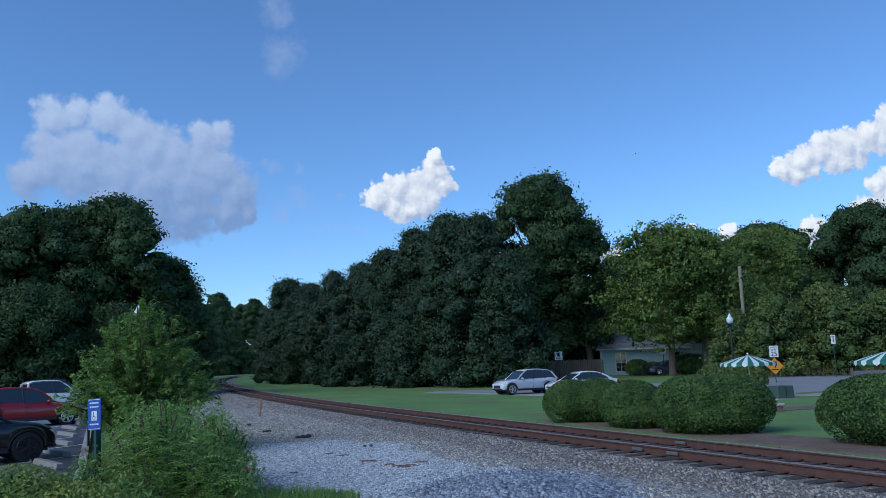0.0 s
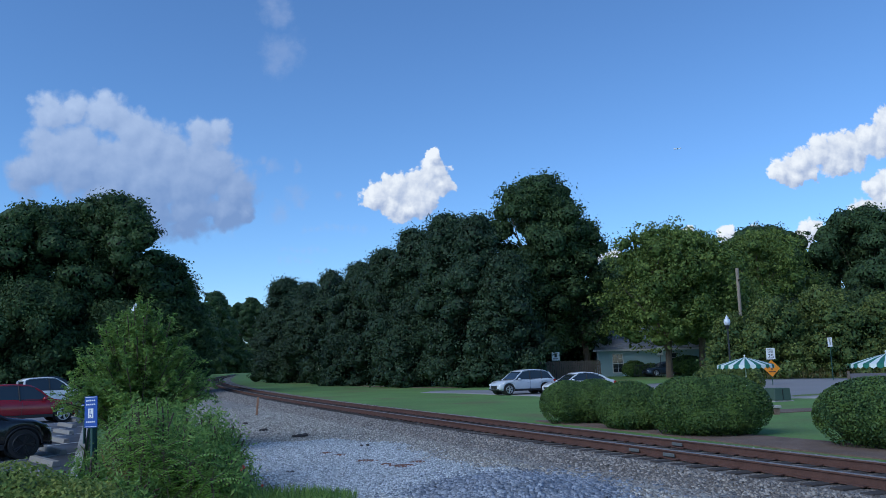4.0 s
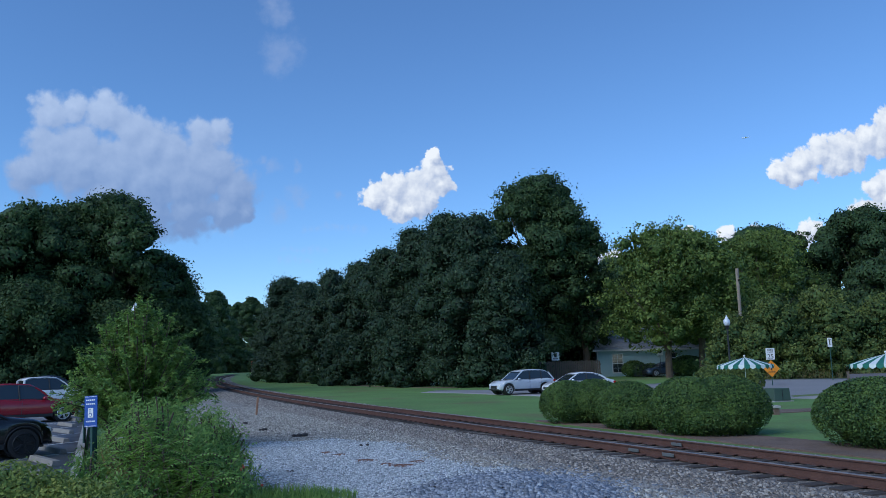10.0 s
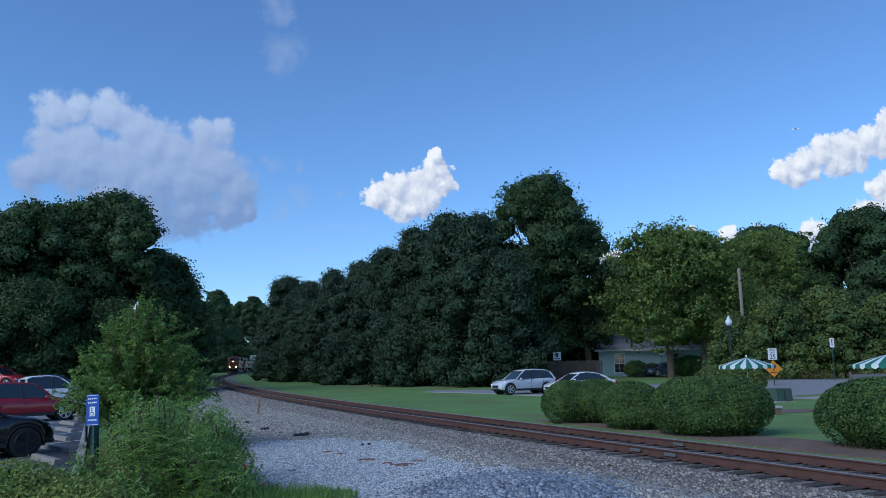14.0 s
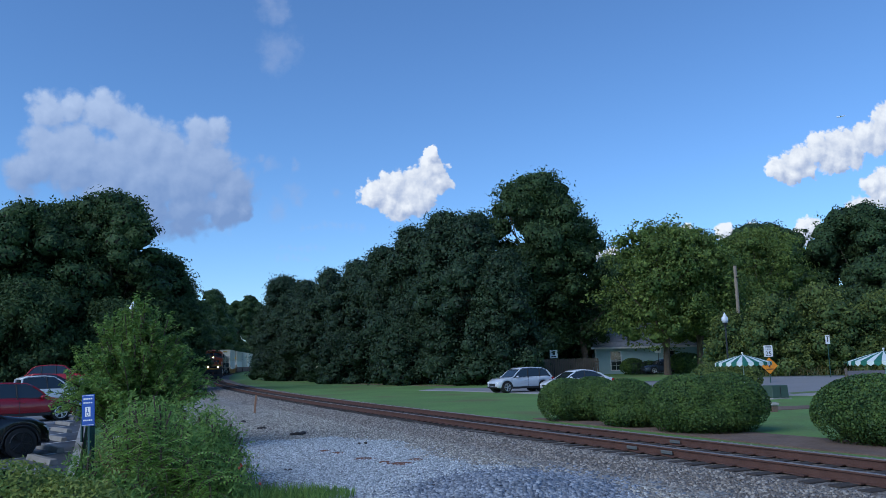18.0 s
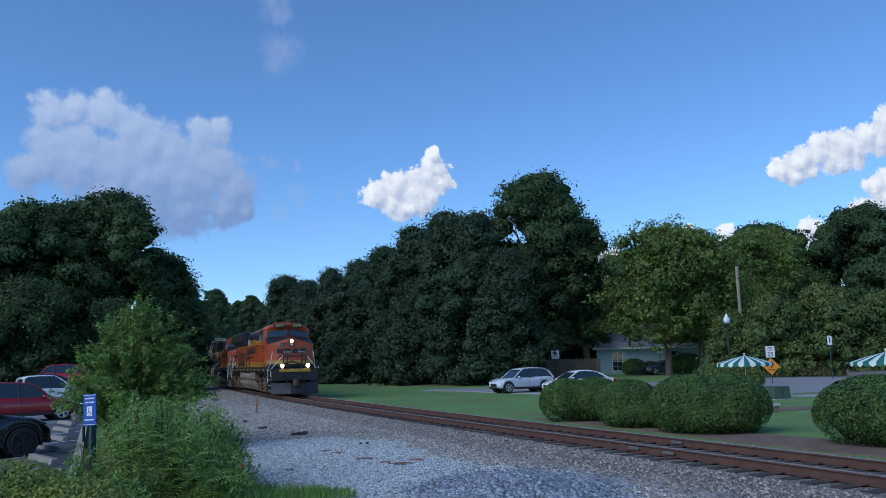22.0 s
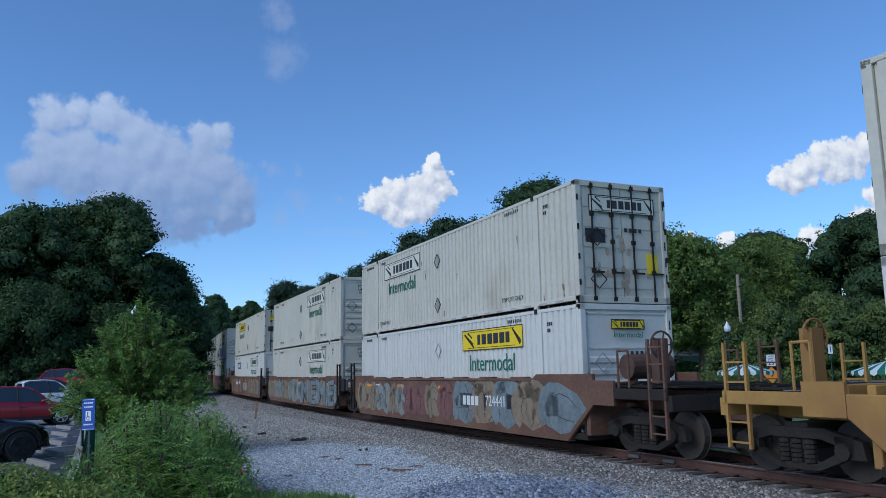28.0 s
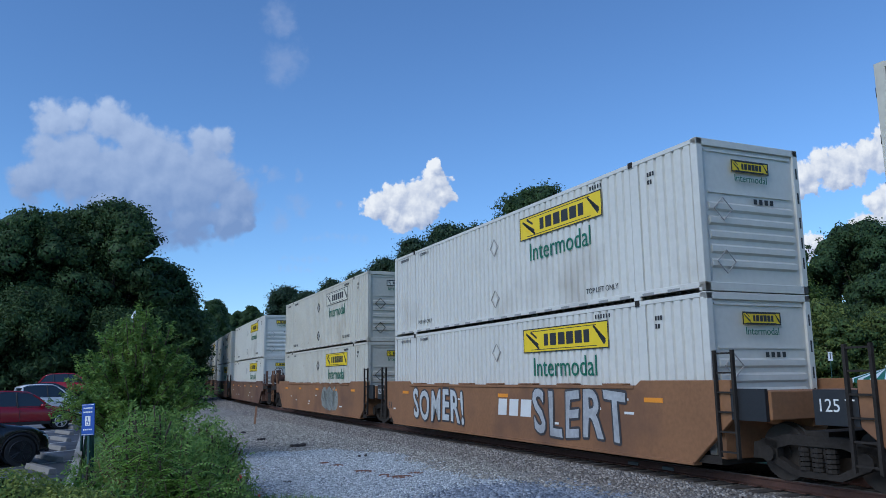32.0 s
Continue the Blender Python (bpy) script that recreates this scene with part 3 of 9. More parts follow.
def leaf_quads(p, nrm, size, slim=0.55):
    """A pointed, slightly folded leaf (or spray of leaves) at each point, facing roughly along its normal."""
    n = len(p)
    nrm = unit(nrm + rng.normal(0, 0.55, (n, 3)))
    t = unit(np.cross(nrm, unit(rng.normal(0, 1, (n, 3)))))
    b = np.cross(nrm, t)
    s = (size * rng.uniform(0.6, 1.35, n))[:, None]
    v = np.stack([p - t * s, p - b * s * slim - nrm * s * 0.18, p + t * s, p + b * s * slim - nrm * s * 0.18], 1)
    return v.reshape(-1, 3)


def core_mesh(lobes, shrink, mat, seed=0):
    """The dark inside of a crown: a lumpy solid in each lobe."""
    sh = Shape()
    r = random.Random(seed)
    for cx, cy, cz, rx, ry, rz in lobes:
        rings = []
        for k in range(6):
            a = math.pi * (k + 0.15) / 5.3 - math.pi / 2
            ring = []
            for i in range(9):
                q = r.uniform(0.82, 1.1) * shrink
                ring.append((cx + rx * q * math.cos(a) * math.cos(i * 0.698), cy + ry * q * math.cos(a) * math.sin(i * 0.698), cz + rz * q * math.sin(a)))
            rings.append(ring)
        sh.loft(rings)
    return sh


def bunches(L, count, size, slim, spread):
    """Leaves in small bunches at the twig ends, thick on the skin of each lobe, with gaps between."""
    per = 16
    n = count // per
    L = L[:n]
    d = unit(rng.normal(0, 1, (n, 3)))
    d[:, 2] = np.where((d[:, 2] < -0.25) & (rng.random(n) < 0.7), -d[:, 2], d[:, 2])
    c = L[:, :3] + d * L[:, 3:] * (0.72 + 0.30 * rng.random(n))[:, None]
    wide = (spread * rng.uniform(0.5, 1.3, n))[:, None, None]
    off = rng.normal(0, 1, (n, per, 3)) * wide * np.array([1.0, 1.0, 0.6])
    nrm = unit(off * 1.2 / wide + d[:, None, :] * 0.8 + np.array([0, 0, 0.6]))
    return leaf_quads((c[:, None, :] + off).reshape(-1, 3), nrm.reshape(-1, 3), size, slim)


def lobe_leaves(lobes, count, size, slim=0.55, depth=0.3, bunch=0.0):
    vol = np.array([l[3] * l[4] + l[3] * l[5] + l[4] * l[5] for l in lobes])
    pick = rng.choice(len(lobes), count, p=vol / vol.sum())
    L = np.array(lobes)[pick]
    if bunch:
        return bunches(L, count, size, slim, bunch)
    d = unit(rng.normal(0, 1, (count, 3)))
    d[:, 2] = np.where((d[:, 2] < -0.3) & (rng.random(count) < 0.6), -d[:, 2], d[:, 2])
    rad = 1.06 - depth * rng.random(count) ** 1.5
    stray = rng.random(count) < 0.5 * depth
    rad = np.where(stray, 1.0 + min(0.35, depth * 0.7) * rng.random(count) ** 2, rad)
    p = L[:, :3] + d * L[:, 3:] * rad[:, None]
    return leaf_quads(p, d / L[:, 3:] * L[:, 3:].mean(1, keepdims=True), size, slim)


def crown_lobes(h, r, base, seed, lobes=26, top=1.0):
    """Many small lobes near the skin of an uneven egg from base to h, radius r, and a few inside."""
    q = random.Random(seed)
    out = []
    side = [q.uniform(0.75, 1.15) for _ in range(7)]
    n = int(lobes * 2.2)
    for i in range(n):
        f = (i + 0.5) / n
        z = lerp(base, h, f ** 0.9)
        u = (z - base) / (h - base)
        a = i * 2.39996 + q.uniform(-0.6, 0.6)
        k = (a % (2 * math.pi)) / (2 * math.pi) * 7
        wob = lerp(side[int(k) % 7], side[(int(k) + 1) % 7], k % 1)
        env = r * wob * (math.sin(math.pi * min(1, 0.16 + 0.84 * u ** (0.75 * top))) ** 0.6)
        d = env * (q.uniform(0.55, 0.92) if i % 4 else q.uniform(0.0, 0.45))
        s = r * q.uniform(0.17, 0.31)
        out.append((d * math.cos(a), d * math.sin(a), min(z, h - s * q.uniform(0.5, 1.1)), s * q.uniform(0.9, 1.25), s * q.uniform(0.9, 1.25), s * q.uniform(0.65, 0.95)))
    return out


def tree(name, x, y, h, r, base, leaf, label, seed, count=9000, size=0.32, trunk=0.35, group="", category="tree", lobes=26, top=1.0, loose=0.3, core=0.78, bunch=0.42):
    z0 = ground_z(x, y)
    ob = thing(name, label, category, group)
    ob.matrix_basis = pose(x, y, z0, 0, 0, seed * 47 % 360)
    ls = crown_lobes(h, r, base, seed, lobes, top)
    q = random.Random(seed)
    stem = Shape()
    pts = [(0, 0, -0.3)]
    for i in range(1, 6):
        pts.append((q.uniform(-0.25, 0.25) * i * 0.5, q.uniform(-0.25, 0.25) * i * 0.5, h * 0.13 * i))
    for i in range(5):
        stem.cyl(pts[i], pts[i + 1], trunk * (1.25 - i * 0.2), 8, 0, trunk * (1.05 - i * 0.2))
    for i, l in enumerate(ls[::3]):
        a = pts[min(4, 1 + i % 4)]
        stem.cyl(a, (l[0] * 0.8, l[1] * 0.8, l[2]), trunk * 0.3, 6, 0, trunk * 0.08)
    part("trunk", stem, BARK, ob, "brown bark trunk and limbs")
    part("foliage_core", core_mesh(ls, core, leaf, seed), MASS[leaf.name], ob, shade=True)
    part("crown", quads("crown", lobe_leaves(ls, count, size, depth=loose, bunch=bunch), leaf), leaf, ob)
    return ob


# dense evergreens along the far side of the track
row = [(-27.0, 128, 14.5, 4.5), (-24.3, 121, 16.0, 5.0), (-19.5, 112, 14.2, 4.8), (-14.6, 103, 14.4, 4.8), (-10.0, 94.5, 14.6, 4.8), (-6.3, 88.5, 15.4, 4.8), (-2.7, 82.5, 16.6, 4.9),
       (0.6, 78.0, 17.2, 5.0), (3.4, 74.0, 16.2, 4.6), (5.9, 71.5, 12.0, 3.6), (-24.0, 117, 6.0, 3.0), (-12, 92, 6, 3.0), (-4.0, 79.5, 6.5, 3.2)]
for i, (x, y, h, r) in enumerate(row):
    tree("magnolia_tree", x, y, h, r, 0.1, LEAF_MAGNOLIA, "dense dark green magnolia tree with leaves down to the lawn", 11 + i, 26000 if h > 9 else 9000, 0.135, 0.3, "magnolias along the track",
         lobes=50, top=0.62, loose=0.35, core=0.86)
tree("oak_tree", 11.2, 85, 22.4, 6.8, 2.5, LEAF_WOOD, "tall dark green oak tree with a rounded crown", 31, 42000, 0.15, 0.5, lobes=64, top=1.9, loose=0.4, core=0.72)
tree("oak_tree", 15.4, 84, 17.0, 4.6, 3.0, LEAF_WOOD, "dark green oak tree beside a taller one", 32, 16000, 0.15, 0.35, lobes=30, loose=0.4, core=0.72)
# beyond the street
for i, (x, y, h, r, b, leaf, lab, n) in enumerate([
        (21.6, 75, 14.6, 6.2, 3.4, LEAF_LIGHT, "light green street tree with an open crown", 9000), (25.2, 76, 13.8, 4.8, 3.8, LEAF_LIGHT, "light green street tree with a pale trunk", 9000),
        (29.0, 83, 13.0, 5.0, 2.5, LEAF_LIGHT, "yellowish green tree behind the street", 8000), (38.0, 92, 16.4, 7.0, 2.0, LEAF_LIGHT, "yellowish green broad tree behind the street", 10000),
        (47.0, 112, 21.0, 8.0, 2.0, LEAF_WOOD, "dark green tall tree in the wood", 9000), (59.0, 106, 22.0, 8.6, 2.0, LEAF_WOOD, "dark green tall tree at the wood's edge", 11000),
        (71.0, 100, 21.0, 8.5, 2.0, LEAF_WOOD, "dark green tall tree at the wood's edge", 9000), (53.0, 88, 14.0, 6.5, 0.6, LEAF_WOOD, "dark green tree behind the shrubs", 9000),
        (64.0, 84, 13.0, 6.0, 0.6, LEAF_WOOD, "dark green tree behind the shrubs", 8000), (61.5, 114, 20.0, 8.0, 1.0, LEAF_WOOD, "dark green tree in the distant wood", 7000), (40.0, 122, 19.0, 8.0, 2.0, LEAF_WOOD, "dark green tree in the distant wood", 7000),
        (27.0, 118, 17.5, 7.0, 2.0, LEAF_WOOD, "dark green tree in the distant wood", 7000), (80.0, 88, 18.0, 8.0, 1.0, LEAF_WOOD, "dark green tree at the wood's edge", 7000),
        (31.5, 104, 15.0, 6.5, 0.5, LEAF_WOOD, "dark green tree behind the house", 7000), (6.0, 93, 12.0, 6.0, 0.1, LEAF_WOOD, "dark tree behind the evergreens", 5000), (13.0, 97, 10.0, 6.0, 0.0, LEAF_WOOD, "dark tree behind the house", 5000), (20.0, 100, 11.0, 6.5, 0.0, LEAF_WOOD, "dark tree behind the house", 5000), (9.0, 88, 6.0, 3.6, 0.0, LEAF_WOOD, "dark shrub behind the fence", 4000), (14.0, 89.5, 6.0, 3.4, 0.0, LEAF_WOOD, "dark shrub behind the fence", 4000)]):
    tree("broadleaf_tree", x, y, h, r, b, leaf, lab, 51 + i, int(n * (2.4 if leaf is LEAF_LIGHT else 1.3)), 0.15 if leaf is LEAF_LIGHT else 0.18, 0.3, "trees beyond the street", lobes=40, loose=0.5, bunch=0.36, top=1.35, core=0.42 if leaf is LEAF_LIGHT else 0.76)
for i, (x, y, h, r) in enumerate([(27.2, 64.0, 6.4, 3.4), (31.3, 63.2, 7.2, 3.8), (35.4, 61.8, 6.2, 3.3), (24.6, 66.0, 5.2, 2.6)]):
    tree("myrtle_shrub", x, y, h, r, 0.15, LEAF_GOLD, "large green shrub with yellow-green shoots on top", 81 + i, 14000, 0.11, 0.14, "shrubs across the street", "shrub", bunch=0.3, lobes=34, top=0.6, loose=0.4, core=0.84)
# the left side: tall trees behind the parking lot, the wood that closes the bend
left = [(-37.5, 70, 17.6, 7.0, 1.2), (-31.0, 72, 18.8, 6.2, 1.2), (-44.5, 68, 17.0, 7.0, 0.8), (-27.4, 77, 13.5, 4.6, 0.8), (-52.0, 66, 16.0, 7.0, 0.8), (-34.5, 64, 9.5, 4.6, 0.3), (-41.0, 62, 8.5, 4.6, 0.3),
        (-48.0, 60, 9.0, 4.6, 0.3), (-28.5, 68, 8.0, 3.6, 0.3), (-37.0, 96, 13.5, 6.0, 0.6), (-46.0, 126, 14.0, 6.5, 0.4), (-52.5, 150, 15.5, 6.0, 0.4), (-60.5, 178, 18.0, 6.8, 0.4), (-41.5, 110, 12.5, 5.6, 0.4),
        (-66.0, 205, 20.0, 7.4, 0.4), (-73.0, 236, 22.0, 8.0, 0.3), (-82.5, 282, 30.0, 8.5, 0.3), (-91.0, 315, 32.5, 10.0, 0.3), (-103.0, 300, 27.0, 10.0, 0.3), (-84.5, 345, 33.0, 8.0, 0.3), (-39.5, 205, 15.0, 6.5, 0.3), (-24.8, 74, 8.6, 2.4, 0.3), (-34.6, 73, 18.2, 6.0, 0.8),
        (-47.0, 240, 18.0, 7.0, 0.3), (-37.5, 178, 14.5, 6.0, 0.3), (-60.0, 96, 16.0, 8.0, 0.4), (-97.0, 372, 33.0, 9.0, 0.3), (-108.0, 388, 34.0, 11.0, 0.3), (-90.0, 432, 36.0, 10.0, 0.3), (-120.0, 400, 37.0, 12.0, 0.3), (-104.0, 440, 38.0, 12.0, 0.3), (-84.0, 322, 9.0, 8.0, -1.0), (-95.0, 340, 10.0, 9.0, -1.0), (-74.0, 350, 10.0, 8.0, -1.0), (-68.0, 318, 9.0, 7.0, -1.0)]
for i, (x, y, h, r, b) in enumerate(left):
    tree("woodland_tree", x, y, h - bank(x, y), r, b, LEAF_WOOD, "dark green broad tree in the wood" if y > 90 else "dark green tall tree behind the parking lot", 111 + i, 24000 if y < 80 else 6000, 0.145 if y < 80 else 0.30, 0.3,
         "trees left of the track", lobes=46 if y < 80 else 28, top=1.25, loose=0.4, core=0.74 if y < 80 else 0.84, bunch=0.36)


# ---- clipped bushes, shrubs and weeds ----
def mound(name, x, y, lobes, leaf, label, category, count, size, group="", slim=0.55, core=0.86, depth=0.18, lift=0.0, stems=True):
    ob = thing(name, label, category, group)
    ob.matrix_basis = pose(x, y, ground_z(x, y) + lift)
    if stems:
        st = Shape()
        q = random.Random(count)
        for l in lobes:
            for k in range(3):
                st.cyl((l[0] * 0.5 + q.uniform(-0.1, 0.1), l[1] * 0.5 + q.uniform(-0.1, 0.1), -0.1), (l[0] + q.uniform(-0.3, 0.3) * l[3], l[1] + q.uniform(-0.3, 0.3) * l[4], l[2]), 0.03, 5, 0, 0.01)
        part("stem", st, BARK, ob)
    part("foliage_core", core_mesh(lobes, core, leaf, count), MASS[leaf.name], ob, shade=True)
    part("leaves", quads("leaves", lobe_leaves(lobes, count, size, slim, depth), leaf), leaf, ob)
    return ob


HEDGES = [(4.55, 27.9, [(-0.15, 0, 0.66, 0.98, 1.0, 0.78), (0.75, -0.3, 0.72, 0.98, 1.0, 0.76)], 15000), (5.85, 25.0, [(0, 0, 0.66, 1.0, 1.0, 0.78), (0.15, -0.3, 0.38, 0.95, 0.95, 0.5)], 13000),
          (7.55, 22.4, [(-0.60, 0.1, 0.72, 1.08, 1.15, 0.86), (0.45, 0.0, 0.74, 1.15, 1.15, 0.86), (-0.05, -0.2, 0.45, 1.25, 1.1, 0.55)], 21000),
          (10.6, 18.3, [(-0.45, 0.2, 0.70, 1.35, 1.35, 0.86), (0.9, -0.4, 0.66, 1.4, 1.35, 0.80), (0.1, -0.3, 0.45, 1.5, 1.3, 0.55)], 22000)]
for x, y, lobes, n in HEDGES:
    mound("clipped_bush", x, y, lobes, LEAF_HEDGE, "rounded clipped evergreen bush beside the track", "bush", int(n * 2.3), 0.031, "clipped bushes along the track", 0.6, 0.92, 0.12)
mound("low_hedge", 16.6, 46.0, [(-0.85, 0, 0.75, 1.15, 1.1, 0.95), (0.2, 0, 0.85, 1.2, 1.2, 1.0), (1.0, 0, 0.75, 1.05, 1.1, 0.95)], LEAF_GOLD, "yellow-green clipped hedge near the parasol", "hedge", 9000, 0.085)
mound("house_bush", 19.6, 80.5, [(0, 0, 0.7, 1.2, 0.9, 0.9), (1.8, 0.2, 0.6, 1.0, 0.8, 0.7)], LEAF_HEDGE, "dark bush against the house wall", "bush", 3000, 0.12)
mound("house_bush", 24.5, 78.5, [(0, 0, 0.9, 1.8, 1.2, 1.1), (2.2, 0, 0.8, 1.5, 1.0, 0.9)], LEAF_HEDGE, "dark bush beside the street trees", "bush", 4000, 0.12)


def feathery(name, x, y, h, r, leaf, label, category, seed, shoots, per, size, slim=0.28, group=""):
    """A shrub of many arching shoots, each set with small leaves along its length."""
    ob = thing(name, label, category, group)
    ob.matrix_basis = pose(x, y, ground_z(x, y))
    g = np.random.default_rng(seed)
    wood, pts, nrm = Shape(), [], []
    for i in range(shoots):
        a, lean = g.uniform(0, 2 * math.pi), g.uniform(0.05, 1.0) ** 0.7
        tip = np.array([math.cos(a) * r * lean, math.sin(a) * r * lean, h * (1 - 0.45 * lean * lean) * g.uniform(0.55, 1.0)])
        root = np.array([math.cos(a) * r * 0.18, math.sin(a) * r * 0.18, 0.0])
        bend = np.array([0, 0, h * 0.22])
        u = np.linspace(0.12, 1, per)[:, None]
        curve = root * (1 - u) ** 2 + 2 * u * (1 - u) * (root * 0.4 + tip * 0.45 + bend) + u * u * tip
        curve += g.normal(0, 0.03 * r, curve.shape) * u
        pts.append(curve + g.normal(0, size * 1.2, curve.shape))
        nrm.append(np.tile(np.array([math.cos(a) * 0.6, math.sin(a) * 0.6, 0.7]), (per, 1)))
        if i % 3 == 0:
            c = curve[:: max(1, per // 4)]
            wood.pipe([tuple(p) for p in c], 0.008 + 0.004 * h, 4)
    part("stem", wood, BARK, ob)
    part("leaves", quads("leaves", leaf_quads(np.concatenate(pts), np.concatenate(nrm), size, slim), leaf), leaf, ob)
    return ob


def branchy(name, x, y, h, r, leaf, label, category, seed, mains, twigs, per, size):
    """A shrub of spreading branches; every branch carries side twigs, each a spray of small leaves."""
    ob = thing(name, label, category)
    ob.matrix_basis = pose(x, y, ground_z(x, y))
    g = np.random.default_rng(seed)
    wood, pts, nrm = Shape(), [], []
    for i in range(mains):
        a, lean = i * 2.39996 + g.uniform(-0.3, 0.3), (i + 0.5) / mains
        lean = lean ** 0.75
        tip = np.array([math.cos(a) * r * lean, math.sin(a) * r * lean, h * (1.0 - 0.62 * lean ** 1.8) * g.uniform(0.86, 1.04)])
        root = np.array([math.cos(a) * 0.2, math.sin(a) * 0.2, 0.0])
        bend = np.array([0, 0, h * 0.16])
        def at(u):
            return root * (1 - u) ** 2 + 2 * u * (1 - u) * (root * 0.3 + tip * 0.4 + bend) + u * u * tip
        wood.pipe([tuple(at(u)) for u in (0, 0.25, 0.5, 0.75, 1.0)], 0.014, 4)
        for k in range(twigs):
            u = 0.22 + 0.78 * (k + g.random()) / twigs
            base, on = at(u), at(min(1.0, u + 0.05)) - at(u - 0.05)
            way = unit((unit(on) * g.uniform(0.5, 1.2) + unit(g.normal(0, 1, 3)) * 0.75 + np.array([0, 0, 0.25]))[None])[0]
            ln = g.uniform(0.35, 0.75) * (1.15 - 0.5 * u)
            q = np.linspace(0.1, 1, per)[:, None]
            row = base + way * ln * q + np.array([0, 0, -0.22 * ln]) * q * q
            pts.append(row + g.normal(0, size * 0.55, row.shape))
            nrm.append(np.tile(way * 0.3 + np.array([0, 0, 0.9]), (per, 1)))
            if k % 3 == 0:
                wood.pipe([tuple(base), tuple(row[-1])], 0.005, 3)
    part("stem", wood, BARK, ob)
    part("leaves", quads("leaves", leaf_quads(np.concatenate(pts), np.concatenate(nrm), size, 0.36), leaf), leaf, ob)
    return ob


branchy("feathery_shrub", -7.95, 20.6, 3.8, 1.95, LEAF_SHRUB, "tall spreading green shrub beside the parking lot", "shrub", 5, 110, 18, 22, 0.060)
branchy("feathery_shrub", -8.7, 21.9, 2.9, 1.7, LEAF_SHRUB, "green shrub with drooping shoots", "shrub", 6, 60, 15, 20, 0.060)
WEEDS = [(-4.65, 12.8, 1.75, 0.7, 110, 46), (-3.95, 12.3, 1.4, 0.65, 100, 40), (-5.25, 13.6, 1.75, 0.65, 100, 46), (-5.65, 15.0, 1.6, 0.7, 100, 40), (-3.45, 12.4, 0.95, 0.6, 100, 32), (-4.55, 14.6, 1.75, 0.8, 110, 44),
         (-5.95, 17.0, 1.7, 0.8, 100, 40), (-4.35, 11.2, 0.8, 0.6, 90, 30), (-3.85, 13.6, 1.5, 0.6, 90, 40), (-3.25, 11.6, 0.7, 0.6, 100, 28), (-5.25, 11.6, 1.0, 0.6, 70, 34), (-6.65, 16.4, 1.3, 0.6, 80, 34)]
for i, (x, y, h, r, n, k) in enumerate(WEEDS):
    feathery("weed_clump", x, y, h, r, LEAF_WEED, "bright green weeds growing at the yard's edge", "weeds", 20 + i, n, k, 0.044, 0.30, "weeds at the edge of the yard")
mound("front_hedge", -4.25, 8.1, [(-1.1, 0, 0.50, 0.8, 0.7, 0.60), (-0.3, 0.2, 0.55, 0.75, 0.7, 0.58), (0.45, 0.1, 0.46, 0.65, 0.6, 0.50), (-1.9, 0, 0.58, 0.8, 0.7, 0.62)], LEAF_TIPS, "low green hedge with yellowish tips", "hedge", 26000, 0.024, depth=0.22)



def sapling(x, y, h, seed, leaves):
    """A young sumac: a few stems with arching leaves, each a row of paired leaflets."""
    ob = thing("sumac_sapling", "bright green sapling with long feather-shaped leaves", "sapling", "saplings among the weeds")
    ob.matrix_basis = pose(x, y, ground_z(x, y))
    g = np.random.default_rng(seed)
    wood, out = Shape(), []
    wood.pipe([(0, 0, 0), (0.04, 0.02, h * 0.4), (0.02, -0.03, h * 0.75)], 0.014, 5)
    for i in range(leaves):
        a, f = i * 2.4 + g.uniform(-0.4, 0.4), 0.30 + 0.48 * i / leaves
        ln, up = g.uniform(0.34, 0.52), g.uniform(0.25, 0.9)
        base = np.array([0.03, 0.0, h * f])
        way = np.array([math.cos(a), math.sin(a), 0.0])
        mid = [base + way * ln * u + np.array([0, 0, ln * (up * u - 0.75 * u * u)]) for u in np.linspace(0.1, 1, 10)]
        wood.pipe([tuple(base)] + [tuple(p) for p in mid[::3]], 0.005, 4)
        cross = np.array([-way[1], way[0], 0.0])
        for k, p in enumerate(mid):
            s = 0.060 * (1 - 0.5 * abs(k / 9 - 0.4)) * g.uniform(0.85, 1.1)
            for e in (-1, 1):
                tip = p + cross * e * s * 1.9 + way * s * 0.5 - np.array([0, 0, s * 0.35])
                m1, m2 = p + cross * e * s * 0.9 + way * s * 0.55, p + cross * e * s * 0.9 - way * s * 0.12
                out += [p, m1, tip, m2]
    part("stem", wood, BARK, ob)
    part("leaves", quads("leaves", np.array(out), LEAF_FERN), LEAF_FERN, ob)
    return ob


for i, (x, y, h, n) in enumerate([(-4.1, 11.55, 1.30, 26), (-3.65, 11.35, 1.05, 22), (-4.5, 11.8, 1.55, 26), (-3.3, 11.2, 0.75, 18), (-4.9, 12.3, 1.75, 22)]):
    sapling(x, y, h, 60 + i, n)


